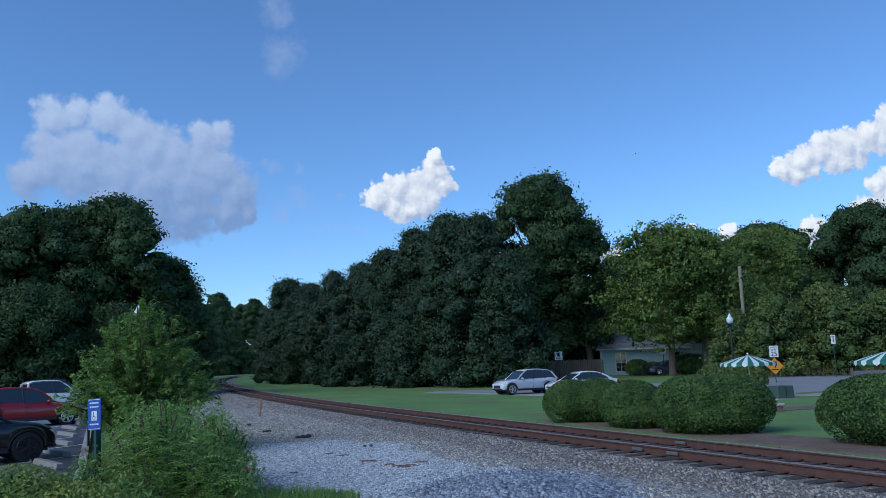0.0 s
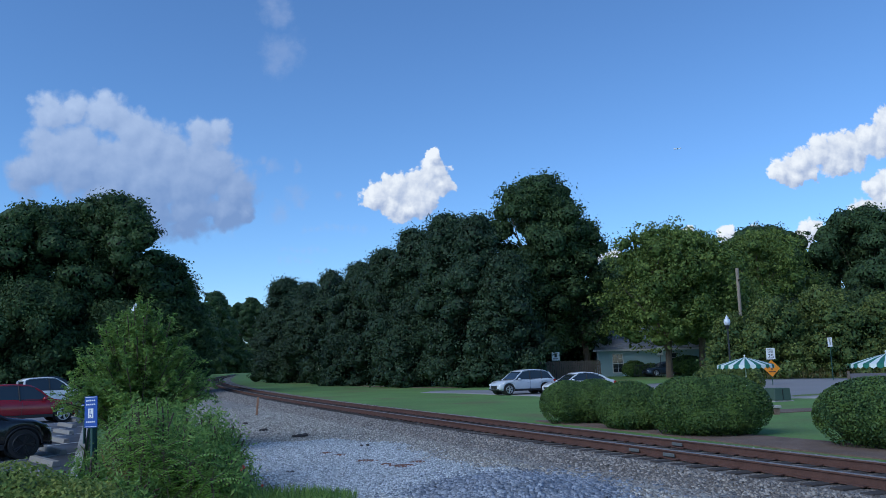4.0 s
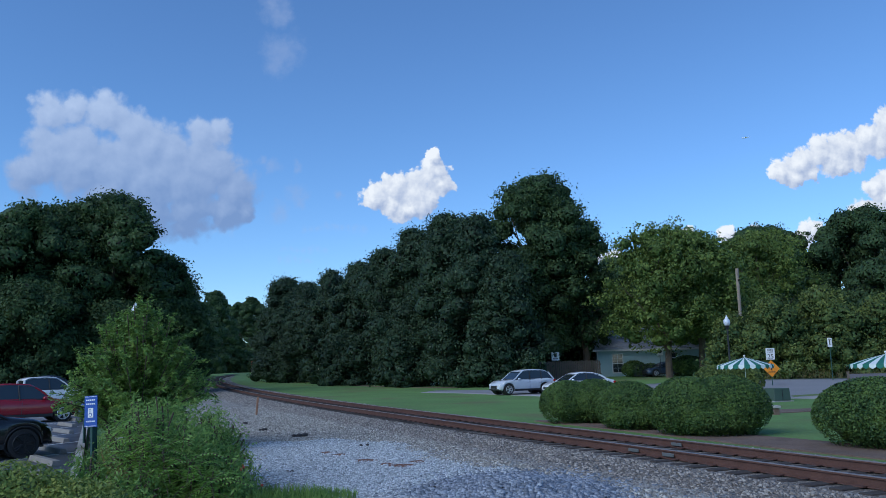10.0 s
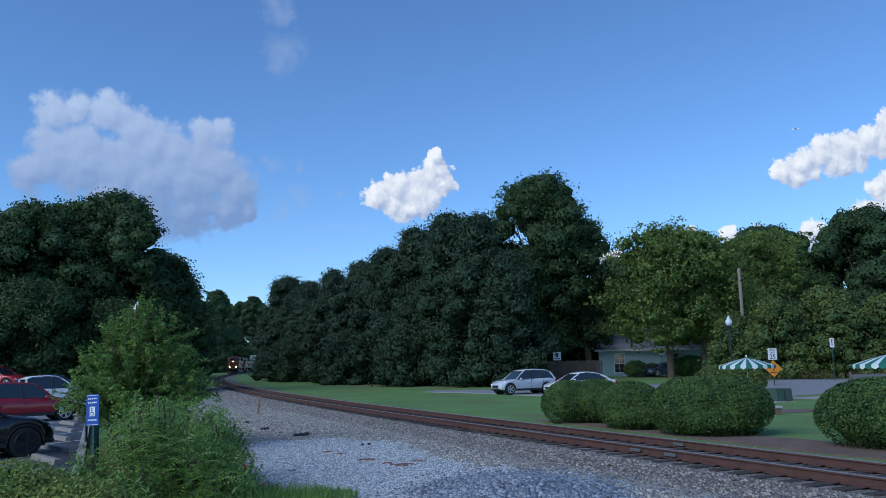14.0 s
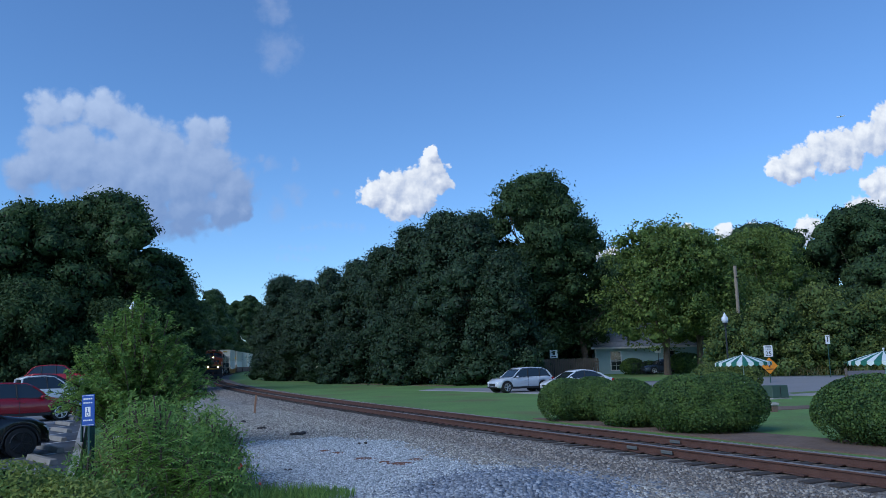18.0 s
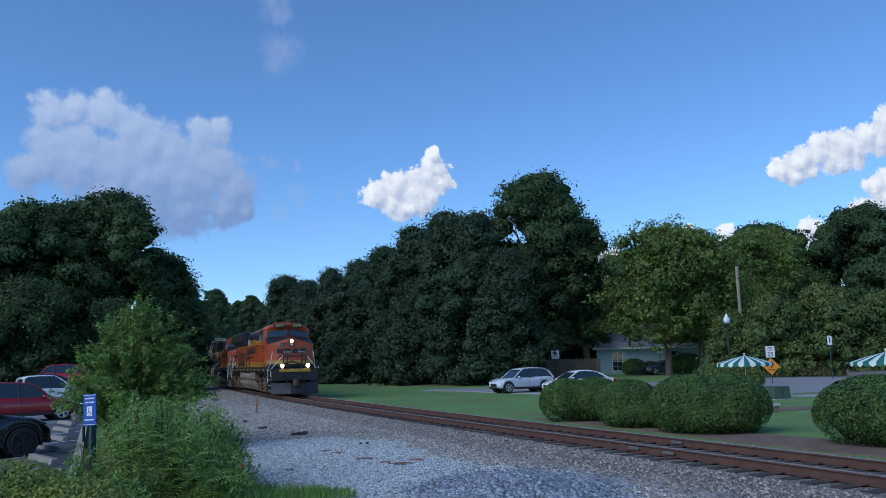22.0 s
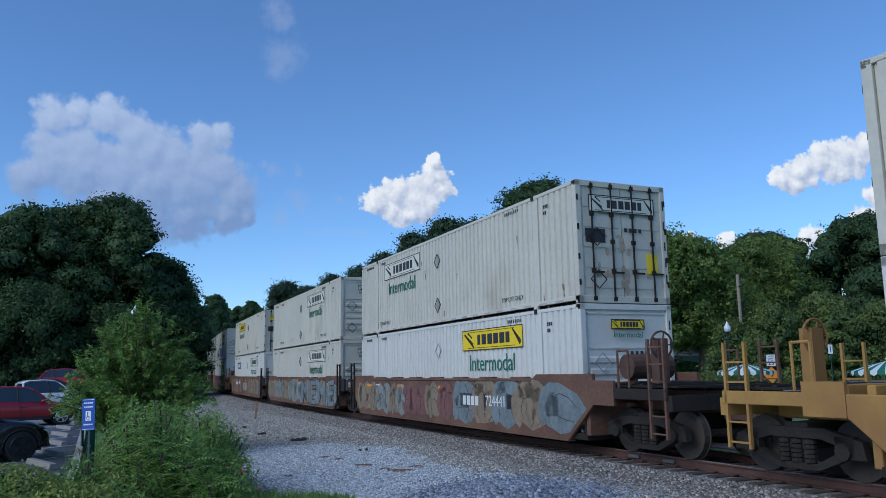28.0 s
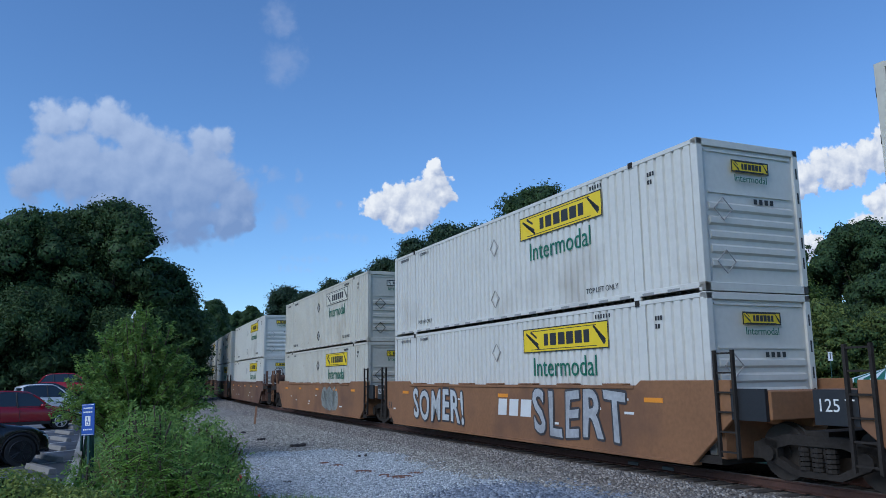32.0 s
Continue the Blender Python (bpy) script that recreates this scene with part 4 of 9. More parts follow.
def grass_tufts(name, spots, label, leaf, seed):
    g = np.random.default_rng(seed)
    out = []
    for x, y, r, h, n in spots:
        a, d = g.uniform(0, 2 * math.pi, n), r * np.sqrt(g.random(n))
        px, py = x + d * np.cos(a), y + d * np.sin(a)
        pz = np.array([ground_z(p, q) for p, q in zip(px, py)]) + 0.02
        root = np.stack([px, py, pz], 1)
        t = g.uniform(0, 2 * math.pi, n)
        side = np.stack([np.cos(t), np.sin(t), 0 * t], 1) * 0.006
        hh = h * g.uniform(0.5, 1.2, n)
        tip = root + np.stack([g.normal(0, 0.25, n) * hh, g.normal(0, 0.25, n) * hh, hh], 1)
        mid = (root + tip) / 2 + np.array([0, 0, 1]) * hh[:, None] * 0.12
        out.append(np.stack([root - side, root + side, mid + side * 0.8, tip, mid - side * 0.8], 1))
    return tagged(new(name, quads(name, np.concatenate(out).reshape(-1, 3), leaf, 5)), label, "grass", kind="stuff")


grass_tufts("grass", [(-2.6, 12.3, 0.8, 0.22, 1500), (-1.9, 12.6, 0.5, 0.16, 700), (-3.3, 11.5, 0.8, 0.35, 1200), (-4.6, 12.2, 1.2, 0.4, 1800), (-6.4, 17.0, 1.2, 0.5, 1500), (-5.4, 15.5, 1.0, 0.6, 1500)],
            "green grass tufts at the edge of the gravel", LEAF_WEED, 3)
grass_tufts("dry_grass", [(-5.35, 14.0, 0.5, 0.9, 500), (-5.1, 13.2, 0.4, 0.7, 400), (36.0, 66.5, 3.0, 0.8, 900), (28.0, 62.6, 2.5, 0.8, 700), (33.0, 61.0, 3.0, 0.7, 800), (39.0, 58.0, 3.0, 0.8, 800)],
            "tall dry grass among the weeds", foliage("leaf_dry", (0.14, 0.11, 0.05), (0.30, 0.26, 0.12), glow=0.2), 4)

# ---- the train: paints ----
ORANGE = material("orange_paint", (0.355, 0.058, 0.013), 0.42, vary=0.14, scale=0.9, fine=14, bump=0.03, dirt=(0.20, 0.07, 0.03), dirt_amount=0.28)
BLACK_PAINT = material("black_paint", (0.017, 0.017, 0.019), 0.5, vary=0.3, scale=1.2, fine=20, dirt=(0.055, 0.046, 0.038), dirt_amount=0.2)
YELLOW_PAINT = material("yellow_paint", (0.43, 0.235, 0.022), 0.45, vary=0.15, scale=1.5, fine=20, dirt=(0.25, 0.15, 0.05), dirt_amount=0.25)
GRIME = material("grimy_running_gear", (0.125, 0.086, 0.054), 0.95, spec=0.2, vary=0.4, scale=1.6, fine=18, bump=0.4, dirt=(0.05, 0.045, 0.04), dirt_amount=0.5)
TANK_PAINT = material("dusty_tank_paint", (0.185, 0.140, 0.096), 0.75, vary=0.2, scale=0.8, fine=15, dirt=(0.12, 0.085, 0.06), dirt_amount=0.45)
DARK_IRON = material("dark_iron", (0.030, 0.026, 0.023), 0.9, spec=0.15, vary=0.35, scale=2, fine=20, bump=0.3)
WHEEL_STEEL = material("wheel_steel", (0.055, 0.044, 0.036), 0.8, metal=0.15, vary=0.25, scale=3, fine=20)
WHITE_RAIL = material("white_handrail", (0.55, 0.55, 0.53), 0.5, vary=0.1)
CREAM = material("cream_paint", (0.50, 0.44, 0.33), 0.5, vary=0.12, scale=0.8, fine=12, dirt=(0.20, 0.15, 0.10), dirt_amount=0.35)
DARK_GREEN = material("dark_green_paint", (0.022, 0.045, 0.055), 0.45, vary=0.2, scale=0.8, fine=12, dirt=(0.06, 0.06, 0.055), dirt_amount=0.25)
NUMBER_GOLD = material("number_gold", (0.75, 0.62, 0.22), 0.5, vary=0.1)
BARE_GREY = material("bare_grey_metal", (0.27, 0.27, 0.26), 0.6, vary=0.2, scale=2, fine=20)
DUSTY_GREY = material("dusty_grey_paint", (0.20, 0.168, 0.128), 0.7, vary=0.15, scale=1.0, fine=15, dirt=(0.17, 0.13, 0.095), dirt_amount=0.35)
SIDE_GLASS = glazing("side_glass", (0.010, 0.012, 0.014), 0.12)
SIDE_GLASS.node_tree.nodes["Principled BSDF"].inputs["Specular IOR Level"].default_value = 0.12
CAB_GLASS = glazing("cab_glass", (0.022, 0.03, 0.038), 0.06)
CAB_DARK = material("cab_interior", (0.015, 0.015, 0.016), 0.8)
HEADLAMP = shining("headlamp_glow", (1.0, 0.60, 0.24), 15.0)
LAMP_OFF = material("unlit_lamp", (0.5, 0.5, 0.48), 0.2, vary=0.05)
BOX_WHITE = material("white_container_paint", (0.61, 0.595, 0.545), 0.5, vary=0.07, scale=0.5, fine=9, dirt=(0.42, 0.39, 0.34), dirt_amount=0.15)
BOX_AGED = material("aged_container_paint", (0.535, 0.505, 0.425), 0.6, vary=0.10, scale=0.5, fine=9, dirt=(0.38, 0.33, 0.26), dirt_amount=0.06)
STAIN = material("brown_stain", (0.36, 0.29, 0.21), 0.9, vary=0.4, scale=6, fine=30)
RUST_DARK = material("dark_rust", (0.085, 0.045, 0.032), 0.9, vary=0.4, scale=3, fine=25)
RUST = material("rust", (0.24, 0.10, 0.045), 0.9, vary=0.4, scale=3, fine=25)
LOGO_YELLOW = material("logo_yellow", (0.78, 0.56, 0.01), 0.5, vary=0.06)
LOGO_PALE = material("logo_faded", (0.62, 0.60, 0.50), 0.6, vary=0.08)
INK = material("black_lettering", (0.025, 0.025, 0.027), 0.6, vary=0.1)
INK_GREEN = material("green_lettering", (0.010, 0.13, 0.075), 0.6, vary=0.12)
INK_BLUE = material("blue_panel", (0.02, 0.045, 0.14), 0.6, vary=0.1)
CAR_BROWN = material("brown_car_paint", (0.125, 0.062, 0.040), 0.85, vary=0.45, scale=0.8, fine=12, dirt=(0.17, 0.10, 0.055), dirt_amount=0.40, bump=0.1)
CAR_TAN = material("tan_car_paint", (0.235, 0.112, 0.050), 0.85, vary=0.2, scale=0.7, fine=12, dirt=(0.14, 0.07, 0.04), dirt_amount=0.4, bump=0.1)
CAR_YELLOW = material("yellow_car_paint", (0.36, 0.20, 0.05), 0.75, vary=0.18, scale=0.8, fine=12, dirt=(0.26, 0.13, 0.04), dirt_amount=0.35, bump=0.1)
SPRAY_PALE = material("pale_spray_paint", (0.205, 0.215, 0.195), 0.75, vary=0.35, scale=1.5, fine=9)
SPRAY_DARK = material("dark_spray_paint", (0.045, 0.042, 0.045), 0.7, vary=0.2)
SPRAY_OCHRE = material("ochre_spray_paint", (0.215, 0.165, 0.110), 0.75, vary=0.35, scale=1.5, fine=9)
SPRAY_PINK = material("pink_spray_paint", (0.55, 0.16, 0.34), 0.7, vary=0.25, scale=1.5, fine=9)
SPRAY_BLUE = material("blue_spray_paint", (0.155, 0.185, 0.195), 0.75, vary=0.35, scale=1.5, fine=9)
SPRAY_GREEN = material("green_spray_paint", (0.30, 0.45, 0.30), 0.7, vary=0.25, scale=1.5, fine=9)
DECAL = material("white_decal", (0.66, 0.66, 0.64), 0.6, vary=0.1)
AMBER_TAPE = material("amber_reflector", (0.50, 0.27, 0.02), 0.5, vary=0.15)
ORANGE_TAPE = material("orange_reflector", (0.75, 0.27, 0.02), 0.5, vary=0.1)

WORDS = {}


def words(body, size, mat, thick=0.004, squeeze=1.0):
    """Lettering as a thin mesh in the xz plane, reading along +x, facing -y, its middle at the origin."""
    key = (body, size, mat.name, squeeze)
    if key not in WORDS:
        cu = bpy.data.curves.new("lettering", "FONT")
        cu.body, cu.size, cu.extrude, cu.align_x, cu.align_y = body, size, thick / 2, "CENTER", "CENTER"
        cu.resolution_u = 3
        ob = bpy.data.objects.new("lettering", cu)
        me = bpy.data.meshes.new_from_object(ob)
        me.transform(Matrix.Rotation(math.pi / 2, 4, "X") @ Matrix.Diagonal((squeeze, 1, 1, 1)))
        me.materials.clear()
        me.materials.append(mat)
        bpy.data.objects.remove(ob)
        WORDS[key] = me
    return WORDS[key]


def wheelset(parent, x, r=0.46, name="wheelset"):
    sh = Shape()
    for y in (-0.75, 0.75):
        e = 1 if y > 0 else -1
        sh.cyl((x, y - 0.065, r), (x, y + 0.065, r), r, 22)
        sh.cyl((x, y - e * 0.085, r), (x, y - e * 0.06, r), r + 0.028, 22)
        sh.cyl((x, y + e * 0.06, r), (x, y + e * 0.10, r), r * 0.32, 12)
        sh.cyl((x, y + e * 0.064, r), (x, y + e * 0.068, r), r * 0.80, 22)
    sh.cyl((x, -0.75, r), (x, 0.75, r), 0.08, 8)
    return part(name, sh, WHEEL_STEEL, parent, "steel wheels on an axle")


def coil(sh, x, y, z0, z1, r=0.09, slot=0):
    n = 5
    for i in range(n):
        z = lerp(z0, z1, (i + 0.5) / n)
        sh.cyl((x, y, z - 0.028), (x, y, z + 0.028), r, 9, slot)
    sh.cyl((x, y, z0), (x, y, z1), r * 0.6, 6, slot)


def stick(name, me, parent, label="", at=None):
    return part(name, me, None, parent, label, at=at)

# ---- locomotives ----
def three_axle_bogie(parent, x, dark):
    """A heavy three-axle bogie with cast side frames, springs, axle boxes and brake cylinders."""
    sh = Shape()
    for y in (-1.12, 1.12):
        e = 1 if y > 0 else -1
        a, b = min(y, y + e * 0.16), max(y, y + e * 0.16)
        sh.prism([(x - 2.86, 0.62), (x - 2.7, 0.97), (x - 1.5, 0.88), (x - 1.1, 1.02), (x - 0.4, 0.88), (x + 0.4, 0.88), (x + 1.1, 1.02), (x + 1.5, 0.88), (x + 2.7, 0.97),
                  (x + 2.86, 0.62), (x + 2.3, 0.58), (x + 1.3, 0.72), (x + 0.5, 0.66), (x - 0.5, 0.66), (x - 1.3, 0.72), (x - 2.3, 0.58)], 1, a, b)
        for ax in (-2.08, 0.0, 2.08):
            sh.prism([(x + ax - 0.34, 0.22), (x + ax + 0.34, 0.22), (x + ax + 0.26, 0.80), (x + ax - 0.26, 0.80)], 1, min(y, y + e * 0.20), max(y, y + e * 0.20))
            sh.cyl((x + ax, y + e * 0.10, 0.50), (x + ax, y + e * 0.27, 0.50), 0.165, 14)
            sh.cyl((x + ax, y + e * 0.26, 0.50), (x + ax, y + e * 0.285, 0.50), 0.09, 10)
            for dx in (-0.52, 0.52):
                coil(sh, x + ax + dx, y + e * 0.12, 0.26, 0.64)
                sh.box((x + ax + dx - 0.14, min(y, y + e * 0.22), 0.20), (x + ax + dx + 0.14, max(y, y + e * 0.22), 0.27))
        for dx in (-2.35, -1.05, 1.05, 2.45):
            sh.cyl((x + dx - 0.22, y + e * 0.20, 0.96), (x + dx + 0.22, y + e * 0.20, 0.96), 0.13, 12)
        sh.pipe([(x - 2.4, y + e * 0.24, 1.12), (x - 1.2, y + e * 0.26, 1.05), (x, y + e * 0.26, 1.14), (x + 1.3, y + e * 0.26, 1.05), (x + 2.4, y + e * 0.24, 1.12)], 0.022)
        for dx in (-1.05, 1.05):
            sh.cyl((x + dx, y, 0.74), (x + dx, y + e * 0.168, 0.74), 0.07, 10)
            sh.box((x + dx - 0.32, min(y, y + e * 0.19), 0.78), (x + dx - 0.12, max(y, y + e * 0.19), 0.90))
        for dx in (-2.5, 2.5):
            sh.cyl((x + dx - 0.20, y + e * 0.22, 0.93), (x + dx + 0.20, y + e * 0.22, 0.93), 0.19, 14)
        sh.pipe([(x - 2.6, y + e * 0.16, 1.10), (x - 1.7, y + e * 0.16, 1.14), (x - 1.6, y + e * 0.16, 1.03), (x + 2.5, y + e * 0.16, 1.03)], 0.018)
    sh.box((x - 2.3, -1.1, 0.62), (x + 2.3, 1.1, 0.92))
    bogie = part("bogie", sh, DARK_IRON if dark else GRIME, parent, ("dark" if dark else "dusty") + " cast steel three-axle bogie")
    for ax in (-2.08, 0.0, 2.08):
        wheelset(bogie, x + ax, 0.53)
    return bogie


def handrail(parent, pts, posts, r=0.022, mat=None, name="handrail", foot=1.72):
    sh = Shape().pipe(pts, r)
    for x, y, z in posts:
        sh.box((x - 0.035, y - 0.018, foot), (x + 0.035, y + 0.018, z))
    return part(name, sh, mat or BLACK_PAINT, parent)


def end_gear(t, e, plow):
    """Steps, pilot, coupler and hoses at one end; e is +1 at the front and -1 at the rear."""
    def X(a, b):
        return (min(e * a, e * b), max(e * a, e * b))
    for y in (-1, 1):
        st = Shape()
        x0, x1 = X(9.55, 10.45)
        for k in range(4):
            z = 0.32 + k * 0.35
            st.box((x0, min(y * 1.10, y * 1.48), z), (x1, max(y * 1.10, y * 1.48), z + 0.03), 1 if k < 3 else 0)
        st.box((x0, min(y * 1.02, y * 1.12), 0.30), (x1, max(y * 1.02, y * 1.12), 1.62))
        for xx in (x0, x1):
            st.box((xx - 0.025, min(y * 1.10, y * 1.50), 0.26), (xx + 0.025, max(y * 1.10, y * 1.50), 1.62))
        part("steps", st, [BLACK_PAINT, WHITE_RAIL], t, "black boarding steps with white edges")
        rail = Shape()
        rail.pipe([(e * 9.62, y * 1.52, 0.85), (e * 9.60, y * 1.52, 1.66), (e * 10.05, y * 1.40, 2.22), (e * 10.05, y * 1.34, 2.72), (e * 9.9, y * 1.30, 2.78)], 0.022)
        rail.pipe([(e * 10.7, y * 1.40, 1.14), (e * 10.55, y * 1.5, 1.26), (e * 10.52, y * 1.51, 1.66), (e * 10.62, y * 0.72, 2.58), (e * 10.62, y * 0.66, 2.77), (e * 10.62, y * 0.2, 2.77)], 0.022)
        part("grab_rail", rail, WHITE_RAIL, t, "white bent grab rail")
        post = Shape()
        for yy in (0.45, 0.72):
            post.box((e * 10.62 - 0.035, y * yy - 0.03, 1.7), (e * 10.62 + 0.035, y * yy + 0.03, 2.75))
        part("stanchion", post, BLACK_PAINT, t)
    x0, x1 = X(10.35, 10.75)
    part("pilot_plate", Shape().box((x0, -1.48, 0.95), (x1, 1.48, 1.62)), BLACK_PAINT, t, bevel=0.03)
    x0, x1 = X(10.45, 10.88)
    part("anticlimber", Shape().box((x0, -0.98, 1.50), (x1, 0.98, 1.70)), [YELLOW_PAINT], t, "yellow anticlimber shelf", bevel=0.02)
    if plow:
        poly = [(e * 10.78, -1.50), (e * 11.20, -0.35), (e * 11.20, 0.35), (e * 10.78, 1.50)]
        rings = []
        for z, k in ((0.12, 0.08), (0.16, 0.12), (0.50, -0.04), (0.82, -0.12)):
            rings.append([(x + e * k, y * (1 if z < 0.9 else 0.97), z) for x, y in poly] + [(x + e * (k - 0.08), y * 0.98, z) for x, y in reversed(poly)])
        part("snow_plough", Shape().loft(rings), BLACK_PAINT, t, "black sheet steel snow plough")
    else:
        part("pilot_sheet", Shape().box((min(e * 10.7, e * 10.8), -1.45, 0.18), (max(e * 10.7, e * 10.8), 1.45, 0.95)), BLACK_PAINT, t)
    cp = Shape().box((min(e * 10.7, e * 11.25), -0.13, 0.72), (max(e * 10.7, e * 11.25), 0.13, 0.98))
    cp.cyl((e * 11.28, 0.0, 0.66), (e * 11.28, 0.0, 1.04), 0.19, 10)
    part("coupler", cp, RUST_DARK, t, "dark rusty knuckle coupler")
    hoses = Shape()
    for y in (-0.55, -0.4, 0.4, 0.55):
        hoses.pipe([(e * 10.8, y, 1.2), (e * 10.98, y, 1.1), (e * 11.05, y * 1.05, 0.7), (e * 10.98, y * 1.1, 0.45)], 0.025)
    hoses.pipe([(e * 10.85, -0.8, 1.28), (e * 10.98, -0.5, 1.12), (e * 11.0, 0.0, 1.02), (e * 10.98, 0.5, 1.12), (e * 10.85, 0.8, 1.28)], 0.03)
    part("hose", hoses, DARK_IRON, t)


def underframe(t, tank_mat, tank_a, tank_b):
    # a plain dark box, added to stand in for the shade under the frame
    part("undergear", Shape().box((-9.6, -0.55, 0.42), (9.6, 0.55, 1.40)), DARK_IRON, t, "plain dark box added for the shade under the frame")
    sh = Shape()
    sh.box((-10.6, -1.52, 1.56), (10.6, 1.52, 1.74))
    sh.box((-10.4, -0.9, 1.20), (10.4, 0.9, 1.56), 0)
    part("frame", sh, BLACK_PAINT, t, "black underframe and walkway", bevel=0.012)
    tk = Shape()
    rings = []
    for x, k in ((tank_a, 0.90), (tank_a + 0.15, 1.0), (tank_b - 0.35, 1.0), (tank_b, 0.86)):
        rings.append([(x, y * k, z) for y, z in ((-1.25, 0.24), (-1.50, 0.62), (-1.50, 0.88), (-1.02, 0.92), (-1.0, 1.5), (1.0, 1.5), (1.02, 0.92), (1.50, 0.88), (1.50, 0.62), (1.25, 0.24))])
    tk.loft(rings)
    part("fuel_tank", tk, tank_mat, t, "dusty steel fuel tank", bevel=0.02)
    clutter = Shape()
    q = random.Random(5)
    for i in range(16):
        x = q.uniform(-9.3, 9.3)
        y = q.choice((-1, 1)) * q.uniform(1.15, 1.40)
        w = q.uniform(0.12, 0.4)
        clutter.box((x, y - 0.1, 1.28 - q.uniform(0, 0.15)), (x + w, y + 0.1, 1.56))
    for y in (-1.42, 1.42):
        clutter.pipe([(-10.2, y, 1.50), (10.2, y, 1.50)], 0.028)
        clutter.pipe([(-10.2, y * 0.94, 1.42), (10.2, y * 0.94, 1.42)], 0.02)
    part("pipework", clutter, DARK_IRON, t)


def air_tank(t, a, b, z=1.28):
    sh = Shape()
    for x0, x1, r0, r1 in ((a, a + 0.14, 0.14, 0.255), (a + 0.14, b - 0.14, 0.255, 0.255), (b - 0.14, b, 0.255, 0.14)):
        sh.cyl((x0, -1.25, z), (x1, -1.25, z), r0, 28, 0, r1)
    for x in (a + 0.35, b - 0.35):
        sh.cyl((x - 0.03, -1.25, z), (x + 0.03, -1.25, z), 0.265, 28)
        sh.box((x - 0.07, -1.42, z - 0.32), (x + 0.07, -1.1, z - 0.2))
    part("air_reservoir", sh, DUSTY_GREY, t, "dusty grey air reservoir", shade=False)


def slab_letters(x0, x1, z0, z1, y, n, lean, sh, slot=0, thick=0.004):
    """Heavy slanted blocks in place of a painted company mark."""
    w = (x1 - x0) / n
    lo, hi = sorted((y, y + (-thick if y < 0 else thick)))
    for i in range(n):
        a, b = x0 + i * w, x0 + (i + 0.78) * w
        sh.prism([(a, z0), (b, z0), (b + lean, z1), (a + lean, z1)], 1, lo, hi, slot)


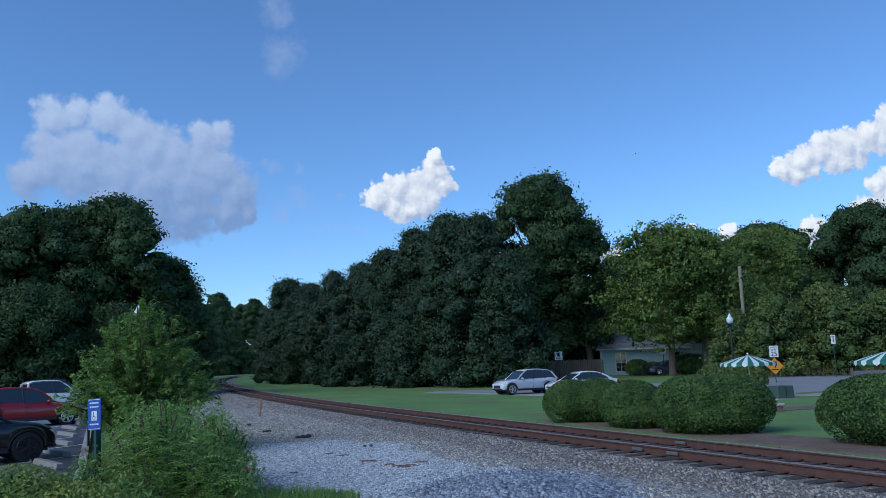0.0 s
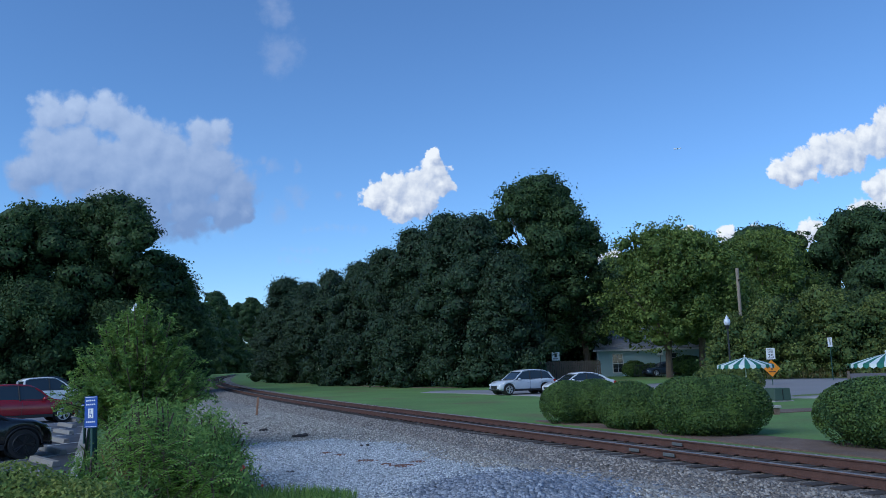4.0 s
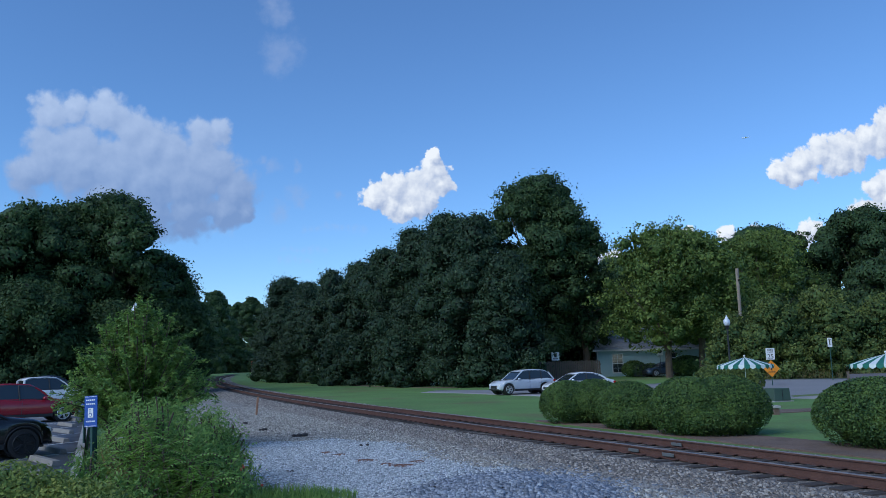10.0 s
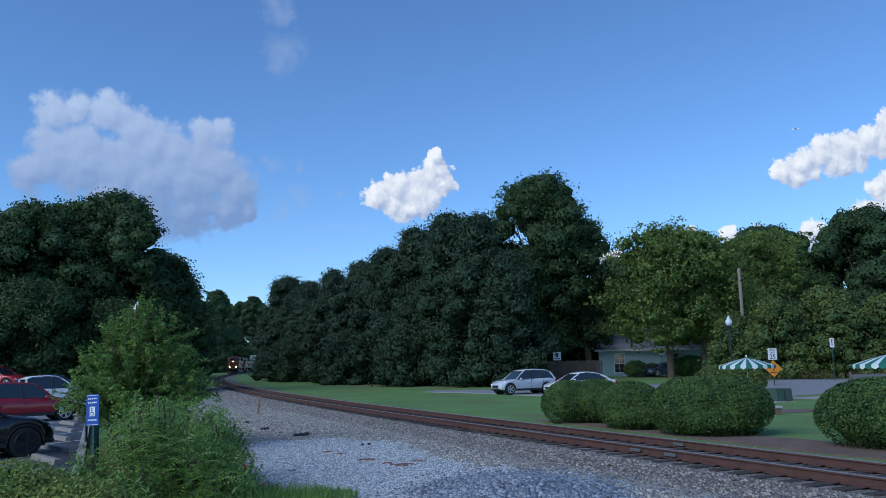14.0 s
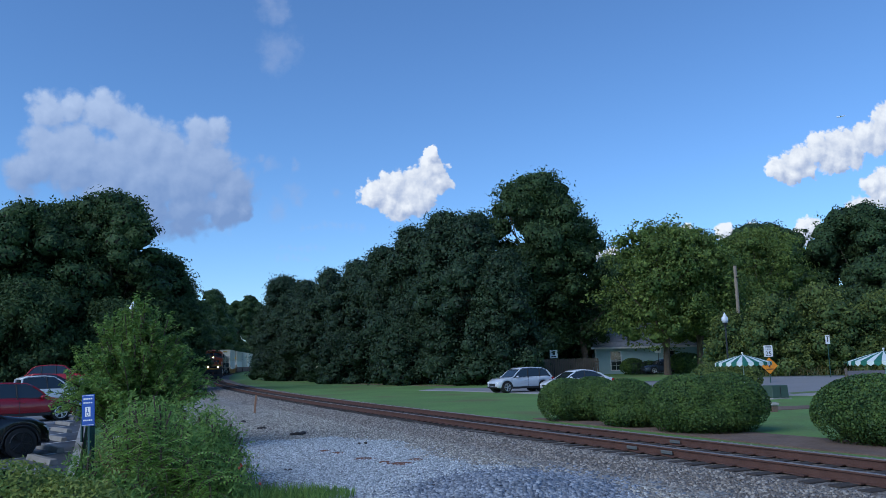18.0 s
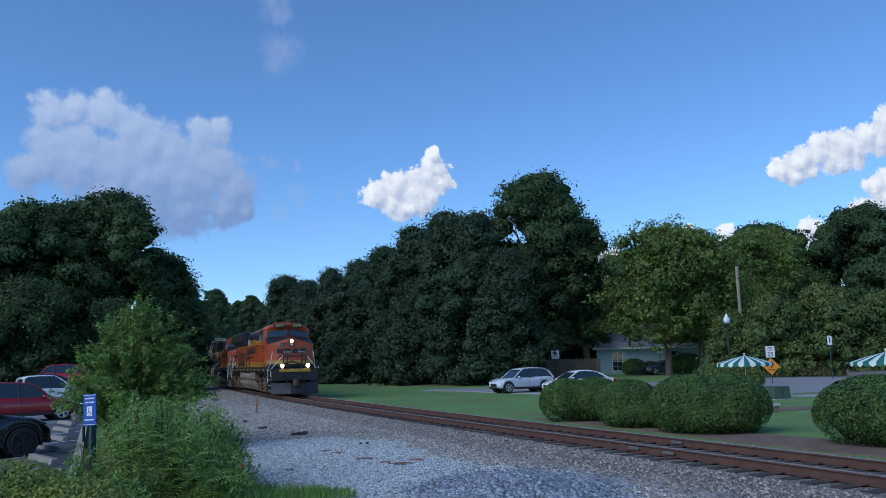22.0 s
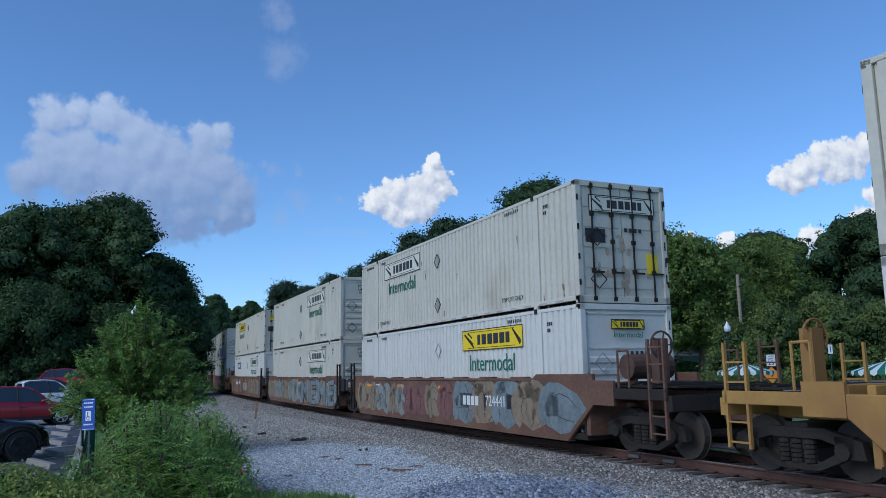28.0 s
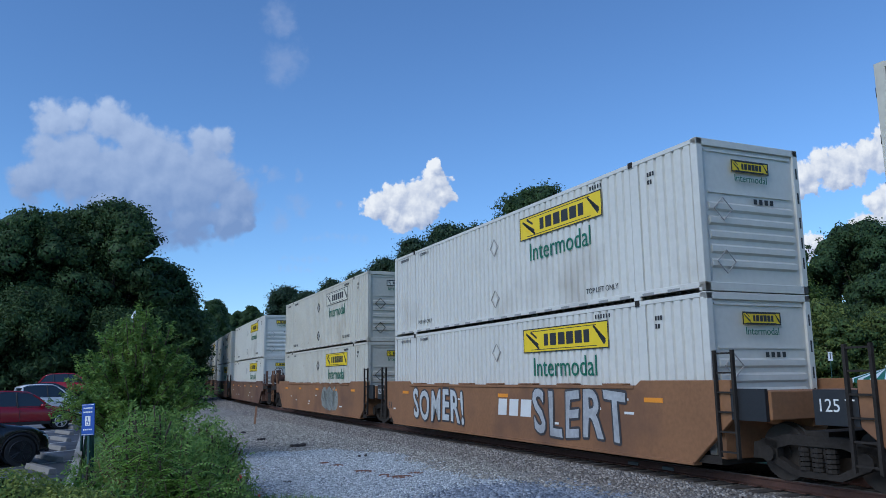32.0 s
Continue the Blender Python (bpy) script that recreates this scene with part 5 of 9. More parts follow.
def orange_locomotive(number, lamps_on):
    t = thing("locomotive", "orange, black and yellow diesel locomotive with white grab rails" + (", headlights lit" if lamps_on else ""), "locomotive", "locomotives of the train")
    underframe(t, TANK_PAINT, -4.3, 3.6)
    for a, b in ((-3.55, -1.30), (-0.98, 1.27)):
        air_tank(t, a, b, 1.18)
    for a, b in ((-4.25, -3.66), (1.42, 3.55)):
        part("tank_block", Shape().box((a, -1.49, 0.98), (b, -1.0, 1.47)), TANK_PAINT, t, bevel=0.02)
    for x in (-7.1, 6.85):
        three_axle_bogie(t, x, False)
    end_gear(t, 1, True)
    end_gear(t, -1, False)
    # hood: black roof, yellow band, orange doors, yellow band, black foot
    H = 0.98
    hood = Shape()
    bands = [(1.74, 1.86, 1), (1.86, 2.22, 2), (2.22, 3.47, 0), (3.47, 3.78, 2), (3.78, 4.34, 1)]
    for z0, z1, k in bands:
        part(("hood_side", "hood_sill", "hood_stripe")[k] if z1 < 4.2 else "hood_shoulder", Shape().box((-10.35, -H, z0), (5.75, H, z1)), (ORANGE, BLACK_PAINT, YELLOW_PAINT)[k], t, ("orange hood side", "black painted band", "yellow painted band")[k])
    hood.prism([(-H, 4.34), (H, 4.34), (0.74, 4.64), (-0.74, 4.64)], 0, -10.35, 5.75)
    part("hood_roof", hood, BLACK_PAINT, t, "black hood roof")
    for e in (-1, 1):
        lo, hi = sorted((e * H, e * (H + 0.012)))
        part("hood_stripe", Shape().box((-4.9, lo, 3.55), (1.15, hi, 3.91)), YELLOW_PAINT, t, "yellow painted band")
        part("hood_side", Shape().box((-4.9, lo, 3.462), (1.15, hi, 3.55)), ORANGE, t)
        grid = Shape()
        glo, ghi = sorted((e * (H + 0.012), e * (H + 0.020)))
        for z in (3.64, 3.73, 3.82):
            grid.box((-4.9, glo, z), (1.15, ghi, z + 0.014))
        for k in range(22):
            grid.box((-4.8 + k * 0.28, glo, 3.56), (-4.786 + k * 0.28, ghi, 3.90))
        part("screen_bar", grid, BLACK_PAINT, t)
    if number == "7379":
        part("primer_patch", Shape().box((-3.55, -H - 0.024, 3.56), (-2.55, -H - 0.013, 3.98)), BARE_GREY, t, "grey primed repair patch")
    rad = Shape()
    for e in (-1, 1):
        rad.prism([(e * H, 3.55), (e * 1.50, 3.98), (e * 1.50, 4.52), (e * 1.36, 4.62), (e * H, 4.62)], 0, -10.3, -3.75)
    rad.box((-10.3, -H, 4.55), (-3.75, H, 4.64))
    rad.prism([(-10.3, 4.64), (-10.0, 4.70), (-4.1, 4.70), (-3.75, 4.64)], 1, -1.36, 1.36)
    part("radiator", rad, BLACK_PAINT, t, "black overhanging radiator wings", bevel=0.02)
    gr = Shape()
    for e in (-1, 1):
        for x0 in (-9.3, -7.4, -5.5):
            y0, y1 = e * (H + 0.05), e * 1.46
            gr.add([(x0, y0 * 1.0, 3.60), (x0 + 1.6, y0, 3.60), (x0 + 1.6, y1 - e * 0.02, 3.94), (x0, y1 - e * 0.02, 3.94)], [(0, 1, 2, 3)])
    part("intake_screen", gr, CAB_DARK, t)
    doors = Shape()
    q = random.Random(3)
    x = -10.1
    while x < 5.3:
        w = 0.62
        for e in (-1, 1):
            doors = Shape()
            y = e * H
            lo, hi = min(y, y + e * 0.018), max(y, y + e * 0.018)
            doors.box((x, lo, 1.90), (x + 0.014, hi, 3.46), 1 if x < -5.0 else 0)
            if -9.9 < x < -5.2:
                doors.box((x + 0.16, lo, 1.98), (x + 0.44, max(hi, lo + 0.001), 3.22 - 0.2 * q.random()), 1)
            doors.box((x + 0.08, min(y, y + e * 0.03), 2.9), (x + 0.12, max(y, y + e * 0.03), 3.0), 1)
            for z in (1.94, 2.03, 2.12, 3.60, 3.70):
                doors.box((x, min(y, y + e * 0.006), z), (x + w, max(y, y + e * 0.006), z + 0.016), 1)
            doors.box((x + 0.03, min(y, y + e * 0.012), 2.24), (x + w - 0.01, max(y, y + e * 0.012), 3.48), 0)
            part("hood_door", doors, [ORANGE, BLACK_PAINT], t)
        x += w
    panels = Shape()
    for e in (-1, 1):
        y = e * H
        for x0, x1, z0, z1 in ((3.9, 4.8, 3.9, 4.25), (2.2, 3.0, 3.95, 4.25), (0.2, 1.4, 3.88, 4.2), (-2.4, -1.2, 3.88, 4.22)):
            panels.box((x0, min(y, y + e * 0.02), z0), (x1, max(y, y + e * 0.02), z1))
            for k in range(5):
                xx = lerp(x0, x1, (k + 0.5) / 5)
                panels.box((xx - 0.02, min(y, y + e * 0.035), z0 + 0.03), (xx + 0.02, max(y, y + e * 0.035), z1 - 0.03))
        for x0, x1, z0, z1 in ((3.3, 4.0, 2.0, 2.35), (4.4, 5.1, 2.05, 2.4)):
            for k in range(6):
                zz = lerp(z0, z1, k / 6)
                panels.box((x0, min(y, y + e * 0.02), zz), (x1, max(y, y + e * 0.02), zz + 0.025))
    part("side_grille", panels, BLACK_PAINT, t)
    top = Shape()
    for x0, x1, y, z in ((-2.6, -1.6, 0.4, 4.72), (0.3, 2.3, 0.5, 4.66), (3.2, 4.6, 0.4, 4.64)):
        top.box((x0, -y, 4.5), (x1, y, z))
    top.cyl((-1.0, 0, 4.5), (-1.0, 0, 4.78), 0.24, 12)
    part("roof_gear", top, BLACK_PAINT, t, bevel=0.02)
    dl = Shape()
    for x in (1.35, 2.25, 3.5):
        dl.box((x, -H - 0.03, 2.1), (x + 0.07, -H - 0.005, 3.45))
    part("door_hinge", dl, BLACK_PAINT, t)
    mark = Shape()
    for y in (-H - 0.02, H + 0.02):
        slab_letters(-4.33, 0.55, 2.86, 3.36, y, 4, 0.27, mark)
        e = -1 if y < 0 else 1
        mark.prism([(-4.75, 2.43), (-4.42, 2.62), (-1.2, 2.68), (0.1, 2.66), (-1.2, 2.58)], 1, min(y, y + e * 0.004), max(y, y + e * 0.004))
    part("company_mark", mark, BLACK_PAINT, t, "black slanted painted mark")
    # cab and nose
    W = 1.50
    cab = Shape()
    cab.prism([(-W, 2.20), (W, 2.20), (W, 4.34), (1.32, 4.49), (1.06, 4.66), (0.5, 4.73), (-0.5, 4.73), (-1.06, 4.66), (-1.32, 4.49), (-W, 4.34)], 0, 5.75, 7.98, 0)
    cab.box((5.75, -W, 1.86), (9.28, W, 2.20), 2)
    cab.box((5.75, -W, 1.74), (9.28, W, 1.86), 1)
    part("cab", cab, [ORANGE, BLACK_PAINT, YELLOW_PAINT], t, "orange cab with a yellow foot band")
    face = Shape()
    face.loft([[(7.98, -W, 3.66), (7.98, 0, 3.66), (7.98, W, 3.66), (7.98, W, 4.34), (7.98, 1.06, 4.66), (7.98, 0, 4.73), (7.98, -1.06, 4.66), (7.98, -W, 4.34)],
               [(8.12, -1.47, 3.66), (8.38, 0, 3.80), (8.12, 1.47, 3.66), (8.08, 1.46, 4.29), (8.16, 1.00, 4.58), (8.27, 0, 4.66), (8.16, -1.00, 4.58), (8.08, -1.46, 4.29)]])
    part("cab_front", face, ORANGE, t)
    nose = Shape()
    rings = []
    for z, k in ((1.86, 0.0), (2.02, 0.02), (2.26, 0.0), (3.30, -0.12)):
        rings.append([(7.9, -W, z), (9.28 + k * 0.3, -W, z), (9.66 + k, -0.55, z), (9.66 + k, 0.55, z), (9.28 + k * 0.3, W, z), (7.9, W, z)])
    for a, b, k in ((0, 1, 1), (1, 2, 2), (2, 3, 0)):
        nose.loft([rings[a], rings[b]], k, caps=False)
    A, B, C, D = rings[3][1], rings[3][2], rings[3][3], rings[3][4]
    peak, root = (9.50, 0.0, 3.72), (8.36, 0.0, 3.84)
    nose.add([A, B, C, D, peak], [(0, 1, 4), (1, 2, 4), (2, 3, 4)], 0)
    nose.add([(8.0, -W, 3.30), A, (8.07, -W, 3.76)], [(0, 1, 2)], 0)
    nose.add([(8.0, W, 3.30), D, (8.07, W, 3.76)], [(0, 1, 2)], 0)
    nose.add([A, peak, root, (8.07, -W, 3.76)], [(0, 1, 2, 3)], 1)
    nose.add([D, peak, root, (8.07, W, 3.76)], [(0, 1, 2, 3)], 1)
    part("nose", nose, [ORANGE, BLACK_PAINT, YELLOW_PAINT], t, "orange wedge nose with black panels under the windscreens")
    fm = Shape()
    for i in range(4):
        a = -0.98 + i * 0.50
        for p, q2 in ((a, a + 0.40),):
            fm.add([(9.635, p, 2.72), (9.635, q2, 2.72), (9.600, q2 + 0.06, 3.02), (9.600, p + 0.06, 3.02)], [(0, 1, 2, 3)])
    fm.add([(9.66, -0.95, 2.46), (9.66, 0.55, 2.50), (9.645, 0.85, 2.56), (9.645, -0.75, 2.58)], [(0, 1, 2, 3)])
    fm.add([(9.685, -1.0, 1.90), (9.685, 0, 2.24), (9.685, 1.0, 1.90), (9.685, 0.9, 1.88), (9.685, 0, 2.14), (9.685, -0.9, 1.88)], [(0, 1, 4, 5), (1, 2, 3, 4)])
    part("nose_mark", fm, BLACK_PAINT, t, "black painted mark on the nose", at=pose(0.02, 0, 0))
    glass = Shape()
    for e in (-1, 1):
        ws = Shape().add([(8.375, e * 0.10, 3.92), (8.165, e * 1.32, 3.79), (8.125, e * 1.30, 4.16), (8.325, e * 0.10, 4.30)], [(0, 1, 2, 3)])
        part("windscreen", ws, CAB_GLASS, t, "dark windscreen")
        fr = Shape().pipe([(8.38, e * 0.08, 3.90), (8.165, e * 1.34, 3.77), (8.12, e * 1.32, 4.18), (8.325, e * 0.08, 4.32), (8.38, e * 0.08, 3.90)], 0.022)
        fr.pipe([(8.27, e * 0.75, 4.26), (8.32, e * 0.5, 3.90)], 0.012).pipe([(8.30, e * 0.45, 4.27), (8.36, e * 0.25, 3.98)], 0.012)
        part("windscreen_frame", fr, BLACK_PAINT, t)
        nb = part("number_board", Shape().box((7.95, e * 0.58 - 0.36, 4.45), (8.32, e * 0.58 + 0.36, 4.72)), BLACK_PAINT, t, "black number board", bevel=0.02)
        stick("number", words(number, 0.28, NUMBER_GOLD), nb, at=pose(8.326, e * 0.58, 4.585, 0, 0, 90))
        side = Shape()
        y = e * W
        for x0, x1 in ((5.95, 6.31), (6.47, 6.86), (6.92, 7.28), (7.36, 7.74)):
            side.box((x0, min(y, y + e * 0.012), 3.61), (x1, max(y, y + e * 0.012), 4.19))
        sw = part("side_window", side, SIDE_GLASS, t, "dark sliding cab windows")
        fr = Shape()
        for x0, x1 in ((5.94, 6.33), (6.45, 7.30), (7.34, 7.76)):
            fr.pipe([(x0, y + e * 0.012, 3.60), (x1, y + e * 0.012, 3.60), (x1, y + e * 0.012, 4.20), (x0, y + e * 0.012, 4.20), (x0, y + e * 0.012, 3.60)], 0.02)
        fr.box((6.87, min(y, y + e * 0.02), 3.61), (6.91, max(y, y + e * 0.02), 4.19))
        part("window_frame", fr, BARE_GREY, sw, "pale metal window frame")
        shade = Shape().add([(5.7, y, 4.36), (7.78, y, 4.36), (7.05, y + e * 0.34, 4.20), (5.72, y + e * 0.34, 4.20), (5.7, y, 4.39), (7.78, y, 4.39), (7.05, y + e * 0.34, 4.23), (5.72, y + e * 0.34, 4.23)],
                            [(0, 1, 2, 3), (7, 6, 5, 4), (0, 4, 5, 1), (1, 5, 6, 2), (2, 6, 7, 3), (3, 7, 4, 0)])
        part("sunshade", shade, ORANGE, t)
        stick("road_number", words(number, 0.66, INK), t, at=pose(7.14, y + e * 0.006, 3.02, 0, 0, 0 if e < 0 else 180))
        lv, seam, plate = Shape(), Shape(), Shape()
        for x0 in (6.05, 7.14):
            for k in range(15):
                z = 1.84 + k * 0.042
                lv.box((x0, min(y, y + e * 0.03), z), (x0 + 0.70, max(y, y + e * 0.03), z + 0.020))
        for x0, x1, z0, z1 in ((5.76, 9.2, 2.09, 2.10), (5.76, 9.2, 1.98, 1.99), (6.33, 8.05, 2.545, 2.56), (6.95, 6.97, 1.87, 2.2), (8.02, 8.04, 1.87, 2.2)):
            seam.box((x0, min(y, y + e * 0.008), z0), (x1, max(y, y + e * 0.008), z1))
        for x0, z0 in ((8.22, 1.93), (8.95, 1.95), (8.75, 2.98)):
            plate.box((x0, min(y, y + e * 0.012), z0), (x0 + 0.18, max(y, y + e * 0.012), z0 + 0.22 if z0 < 2.5 else z0 + 0.1))
        for x0 in (8.05, 8.35):
            seam.box((x0, min(y, y + e * 0.02), 3.02), (x0 + 0.16, max(y, y + e * 0.02), 3.09))
        part("louvre", lv, ORANGE, t)
        part("panel_seam", seam, BLACK_PAINT, t)
        part("notice_plate", plate, BARE_GREY, t, "pale notice plates")
    rf = Shape().box((6.1, -0.75, 4.70), (7.7, 0.75, 4.80))
    rf.box((6.6, -0.3, 4.78), (7.2, 0.3, 4.86)).cyl((7.0, -0.6, 4.78), (7.0, -0.6, 4.95), 0.02, 6).cyl((7.5, 0.2, 4.78), (7.5, 0.2, 4.96), 0.02, 6).pipe([(8.1, -0.8, 4.7), (8.1, -0.8, 4.8), (8.1, -0.35, 4.8), (8.1, -0.35, 4.7)], 0.014)
    part("cab_roof_unit", rf, ORANGE, t, bevel=0.02)
    hl = part("headlight_housing", Shape().box((9.42, -0.16, 3.16), (9.64, 0.16, 3.64)), BLACK_PAINT, t, bevel=0.02)
    for z, on in ((3.52, True), (3.29, False)):
        part("headlight", Shape().cyl((9.635, 0, z), (9.655, 0, z), 0.10, 14), HEADLAMP if lamps_on and on else LAMP_OFF, hl, "round headlight")
    part("nose_window", Shape().box((9.46, -0.78, 3.12), (9.57, -0.44, 3.42)), CAB_GLASS, t, bevel=0.03)
    for y in (-0.82, 0.82):
        d = part("ditch_light", Shape().box((10.55, y - 0.14, 1.74), (10.78, y + 0.14, 2.03)), BLACK_PAINT, t, "ditch light in a dark bracket", bevel=0.02)
        part("lamp_glass", Shape().cyl((10.775, y, 1.90), (10.80, y, 1.90), 0.125, 14), HEADLAMP if lamps_on else LAMP_OFF, d)
    for y in (-1.47, 1.47):
        xs = [-10.2 + i * 1.55 for i in range(11)]
        handrail(t, [(-10.4, y, 2.0), (-10.2, y, 2.80), (1.43, y, 2.80), (1.84, y * 0.95, 3.42), (2.0, y * 0.68, 3.46)], [(x, y, 2.80) for x in xs if x < 1.5], 0.026)
        handrail(t, [(2.0, y * 0.68, 3.46), (5.75, y * 0.68, 3.46)], [], 0.014)
    tape = Shape()
    for x in [-9.6 + i * 1.9 for i in range(11)]:
        tape.box((x, -1.526, 1.60), (x + 0.42, -1.522, 1.70), 0)
        tape.box((x, 1.522, 1.60), (x + 0.42, 1.526, 1.70), 0)
    part("reflector_strip", tape, AMBER_TAPE, t)
    return t


def heritage_locomotive():
    """An older unit in dark green and cream, running cab last; its cab is at +x."""
    t = thing("locomotive", "dark green and cream diesel locomotive with a flared radiator end", "locomotive", "locomotives of the train")
    underframe(t, DARK_GREEN, -2.6, 3.4)
    air = Shape().cyl((-2.2, 1.2, 1.32), (2.2, 1.2, 1.32), 0.2, 12).cyl((-2.2, -1.2, 1.32), (2.2, -1.2, 1.32), 0.2, 12)
    part("air_reservoir", air, TANK_PAINT, t)
    for x in (-6.9, 6.9):
        three_axle_bogie(t, x, True)
    end_gear(t, 1, True)
    end_gear(t, -1, False)
    H = 0.98
    hood = Shape()
    for z0, z1, k in ((1.74, 2.70, 0), (2.70, 3.72, 1), (3.72, 4.28, 0)):
        part(("hood_side", "hood_band")[k], Shape().box((-10.1, -H, z0), (6.1, H, z1)), (DARK_GREEN, CREAM)[k], t, ("dark green hood side", "broad cream band")[k])
    hood.prism([(-H, 4.28), (H, 4.28), (0.72, 4.62), (-0.72, 4.62)], 0, -10.1, 6.1)
    part("hood_roof", hood, DARK_GREEN, t, "dark green hood roof")
    fl = Shape()
    for e in (-1, 1):
        fl.prism([(e * H, 3.74), (e * 1.16, 3.84), (e * 1.16, 4.46), (e * H, 4.60)], 0, -9.7, -1.2)
    part("radiator", fl, DARK_GREEN, t, "flared dark green radiator section", bevel=0.02)
    gr = Shape()
    for e in (-1, 1):
        y = e * 1.16
        gr.box((-8.2, min(y, y + e * 0.02), 3.92), (-3.0, max(y, y + e * 0.02), 4.38))
        for x0 in (2.0, 3.2):
            gr.box((x0, min(e * H, e * H + e * 0.02), 3.8), (x0 + 0.9, max(e * H, e * H + e * 0.02), 4.25))
    part("radiator_grille", gr, CAB_DARK, t)
    doors = Shape()
    x = -9.9
    while x < 5.9:
        for e in (-1, 1):
            doors = Shape()
            y = e * H
            doors.box((x, min(y, y + e * 0.015), 1.8), (x + 0.009, max(y, y + e * 0.015), 3.7))
            doors.box((x + 0.42, min(y, y + e * 0.03), 2.9), (x + 0.46, max(y, y + e * 0.03), 3.05))
            part("hood_door", doors, BLACK_PAINT, t)
        x += 0.62
    doors = Shape()
    for e in (-1, 1):
        doors.box((-8.6, min(e * H, e * H + e * 0.02), 2.3), (-8.15, max(e * H, e * H + e * 0.02), 3.5))
    part("louvre_door", doors, BLACK_PAINT, t)
    mark = Shape()
    for y in (-H - 0.03, H + 0.03):
        slab_letters(0.0, 2.6, 2.95, 3.6, y, 4, 0.0, mark)
    part("company_mark", mark, DARK_GREEN, t, "dark green painted mark")
    W = 1.50
    cab = Shape()
    cab.box((6.1, -W, 1.74), (8.3, W, 2.70), 0)
    cab.prism([(-W, 2.70), (W, 2.70), (W, 4.15), (1.2, 4.5), (-1.2, 4.5), (-W, 4.15)], 0, 6.1, 8.3, 1)
    cab.box((8.3, -W, 1.74), (9.7, W, 2.70), 0)
    cab.loft([[(8.3, -W, 2.70), (9.7, -W, 2.70), (9.7, W, 2.70), (8.3, W, 2.70)], [(8.3, -W, 3.45), (9.45, -W * 0.95, 3.2), (9.45, W * 0.95, 3.2), (8.3, W, 3.45)]], 1)
    part("cab", cab, [DARK_GREEN, CREAM], t, "cream cab with a dark green foot")
    for e in (-1, 1):
        y = e * W
        sd = Shape().box((6.5, min(y, y + e * 0.012), 3.45), (7.9, max(y, y + e * 0.012), 4.05))
        part("side_window", sd, CAB_GLASS, t)
        stick("road_number", words("9745", 0.34, CREAM), t, at=pose(-9.2, e * 1.166, 4.14, 0, 0, 0 if e < 0 else 180))
        part("windscreen", Shape().add([(8.32, e * 0.1, 3.5), (8.32, e * 1.3, 3.5), (8.31, e * 1.25, 4.1), (8.31, e * 0.1, 4.1)], [(0, 1, 2, 3)]), CAB_GLASS, t)
        xs = [-9.8 + i * 1.6 for i in range(10)]
        handrail(t, [(-9.9, e * 1.47, 2.7), (5.8, e * 1.47, 2.7)], [(x, e * 1.47, 2.7) for x in xs])
    back = part("rear_lights", Shape().box((-10.18, -0.3, 4.02), (-10.08, 0.3, 4.28)), DARK_GREEN, t, bevel=0.02)
    for y in (-0.15, 0.15):
        part("headlight", Shape().cyl((-10.2, y, 4.15), (-10.18, y, 4.15), 0.10, 12), LAMP_OFF, back)
    tape = Shape()
    for x in [-9.6 + i * 1.9 for i in range(11)]:
        for y in (-1.524, 1.524):
            tape.box((x, y - 0.002, 1.60), (x + 0.42, y + 0.002, 1.70))
    part("reflector_strip", tape, AMBER_TAPE, t)
    return t


MOVERS = []
MOVERS.append((orange_locomotive("7379", True), 25.5, 6.9, False, 0.0))
MOVERS.append((orange_locomotive("6640", False), 48.3, 6.9, False, 0.0))
MOVERS.append((heritage_locomotive(), 71.1, 6.9, True, 0.0))

# ---- well cars ----
def two_axle_bogie(parent, x):
    sh = Shape()
    for y in (-1.02, 1.02):
        e = 1 if y > 0 else -1
        lo, hi = min(y, y + e * 0.14), max(y, y + e * 0.14)
        sh.prism([(x - 1.25, 0.36), (x - 1.20, 0.62), (x - 0.55, 0.78), (x + 0.55, 0.78), (x + 1.20, 0.62), (x + 1.25, 0.36), (x + 0.98, 0.36), (x + 0.85, 0.52), (x + 0.48, 0.62),
                  (x - 0.48, 0.62), (x - 0.85, 0.52), (x - 0.98, 0.36)], 1, lo, hi)
        sh.prism([(x - 0.95, 0.36), (x - 0.42, 0.14), (x + 0.42, 0.14), (x + 0.95, 0.36), (x + 0.75, 0.42), (x + 0.38, 0.24), (x - 0.38, 0.24), (x - 0.75, 0.42)], 1, lo, hi)
        for ax in (-0.89, 0.89):
            sh.cyl((x + ax, y, 0.46), (x + ax, y + e * 0.20, 0.46), 0.13, 12)
            sh.box((x + ax - 0.16, lo, 0.36), (x + ax + 0.16, hi, 0.68))
        for dx in (-0.24, 0.0, 0.24):
            coil(sh, x + dx, y + e * 0.08, 0.24, 0.60, 0.10)
    sh.box((x - 0.22, -1.1, 0.45), (x + 0.22, 1.1, 0.85))
    bogie = part("bogie", sh, DARK_IRON, parent, "dark cast steel two-axle bogie")
    for ax in (-0.89, 0.89):
        wheelset(bogie, x + ax, 0.46)
    return bogie


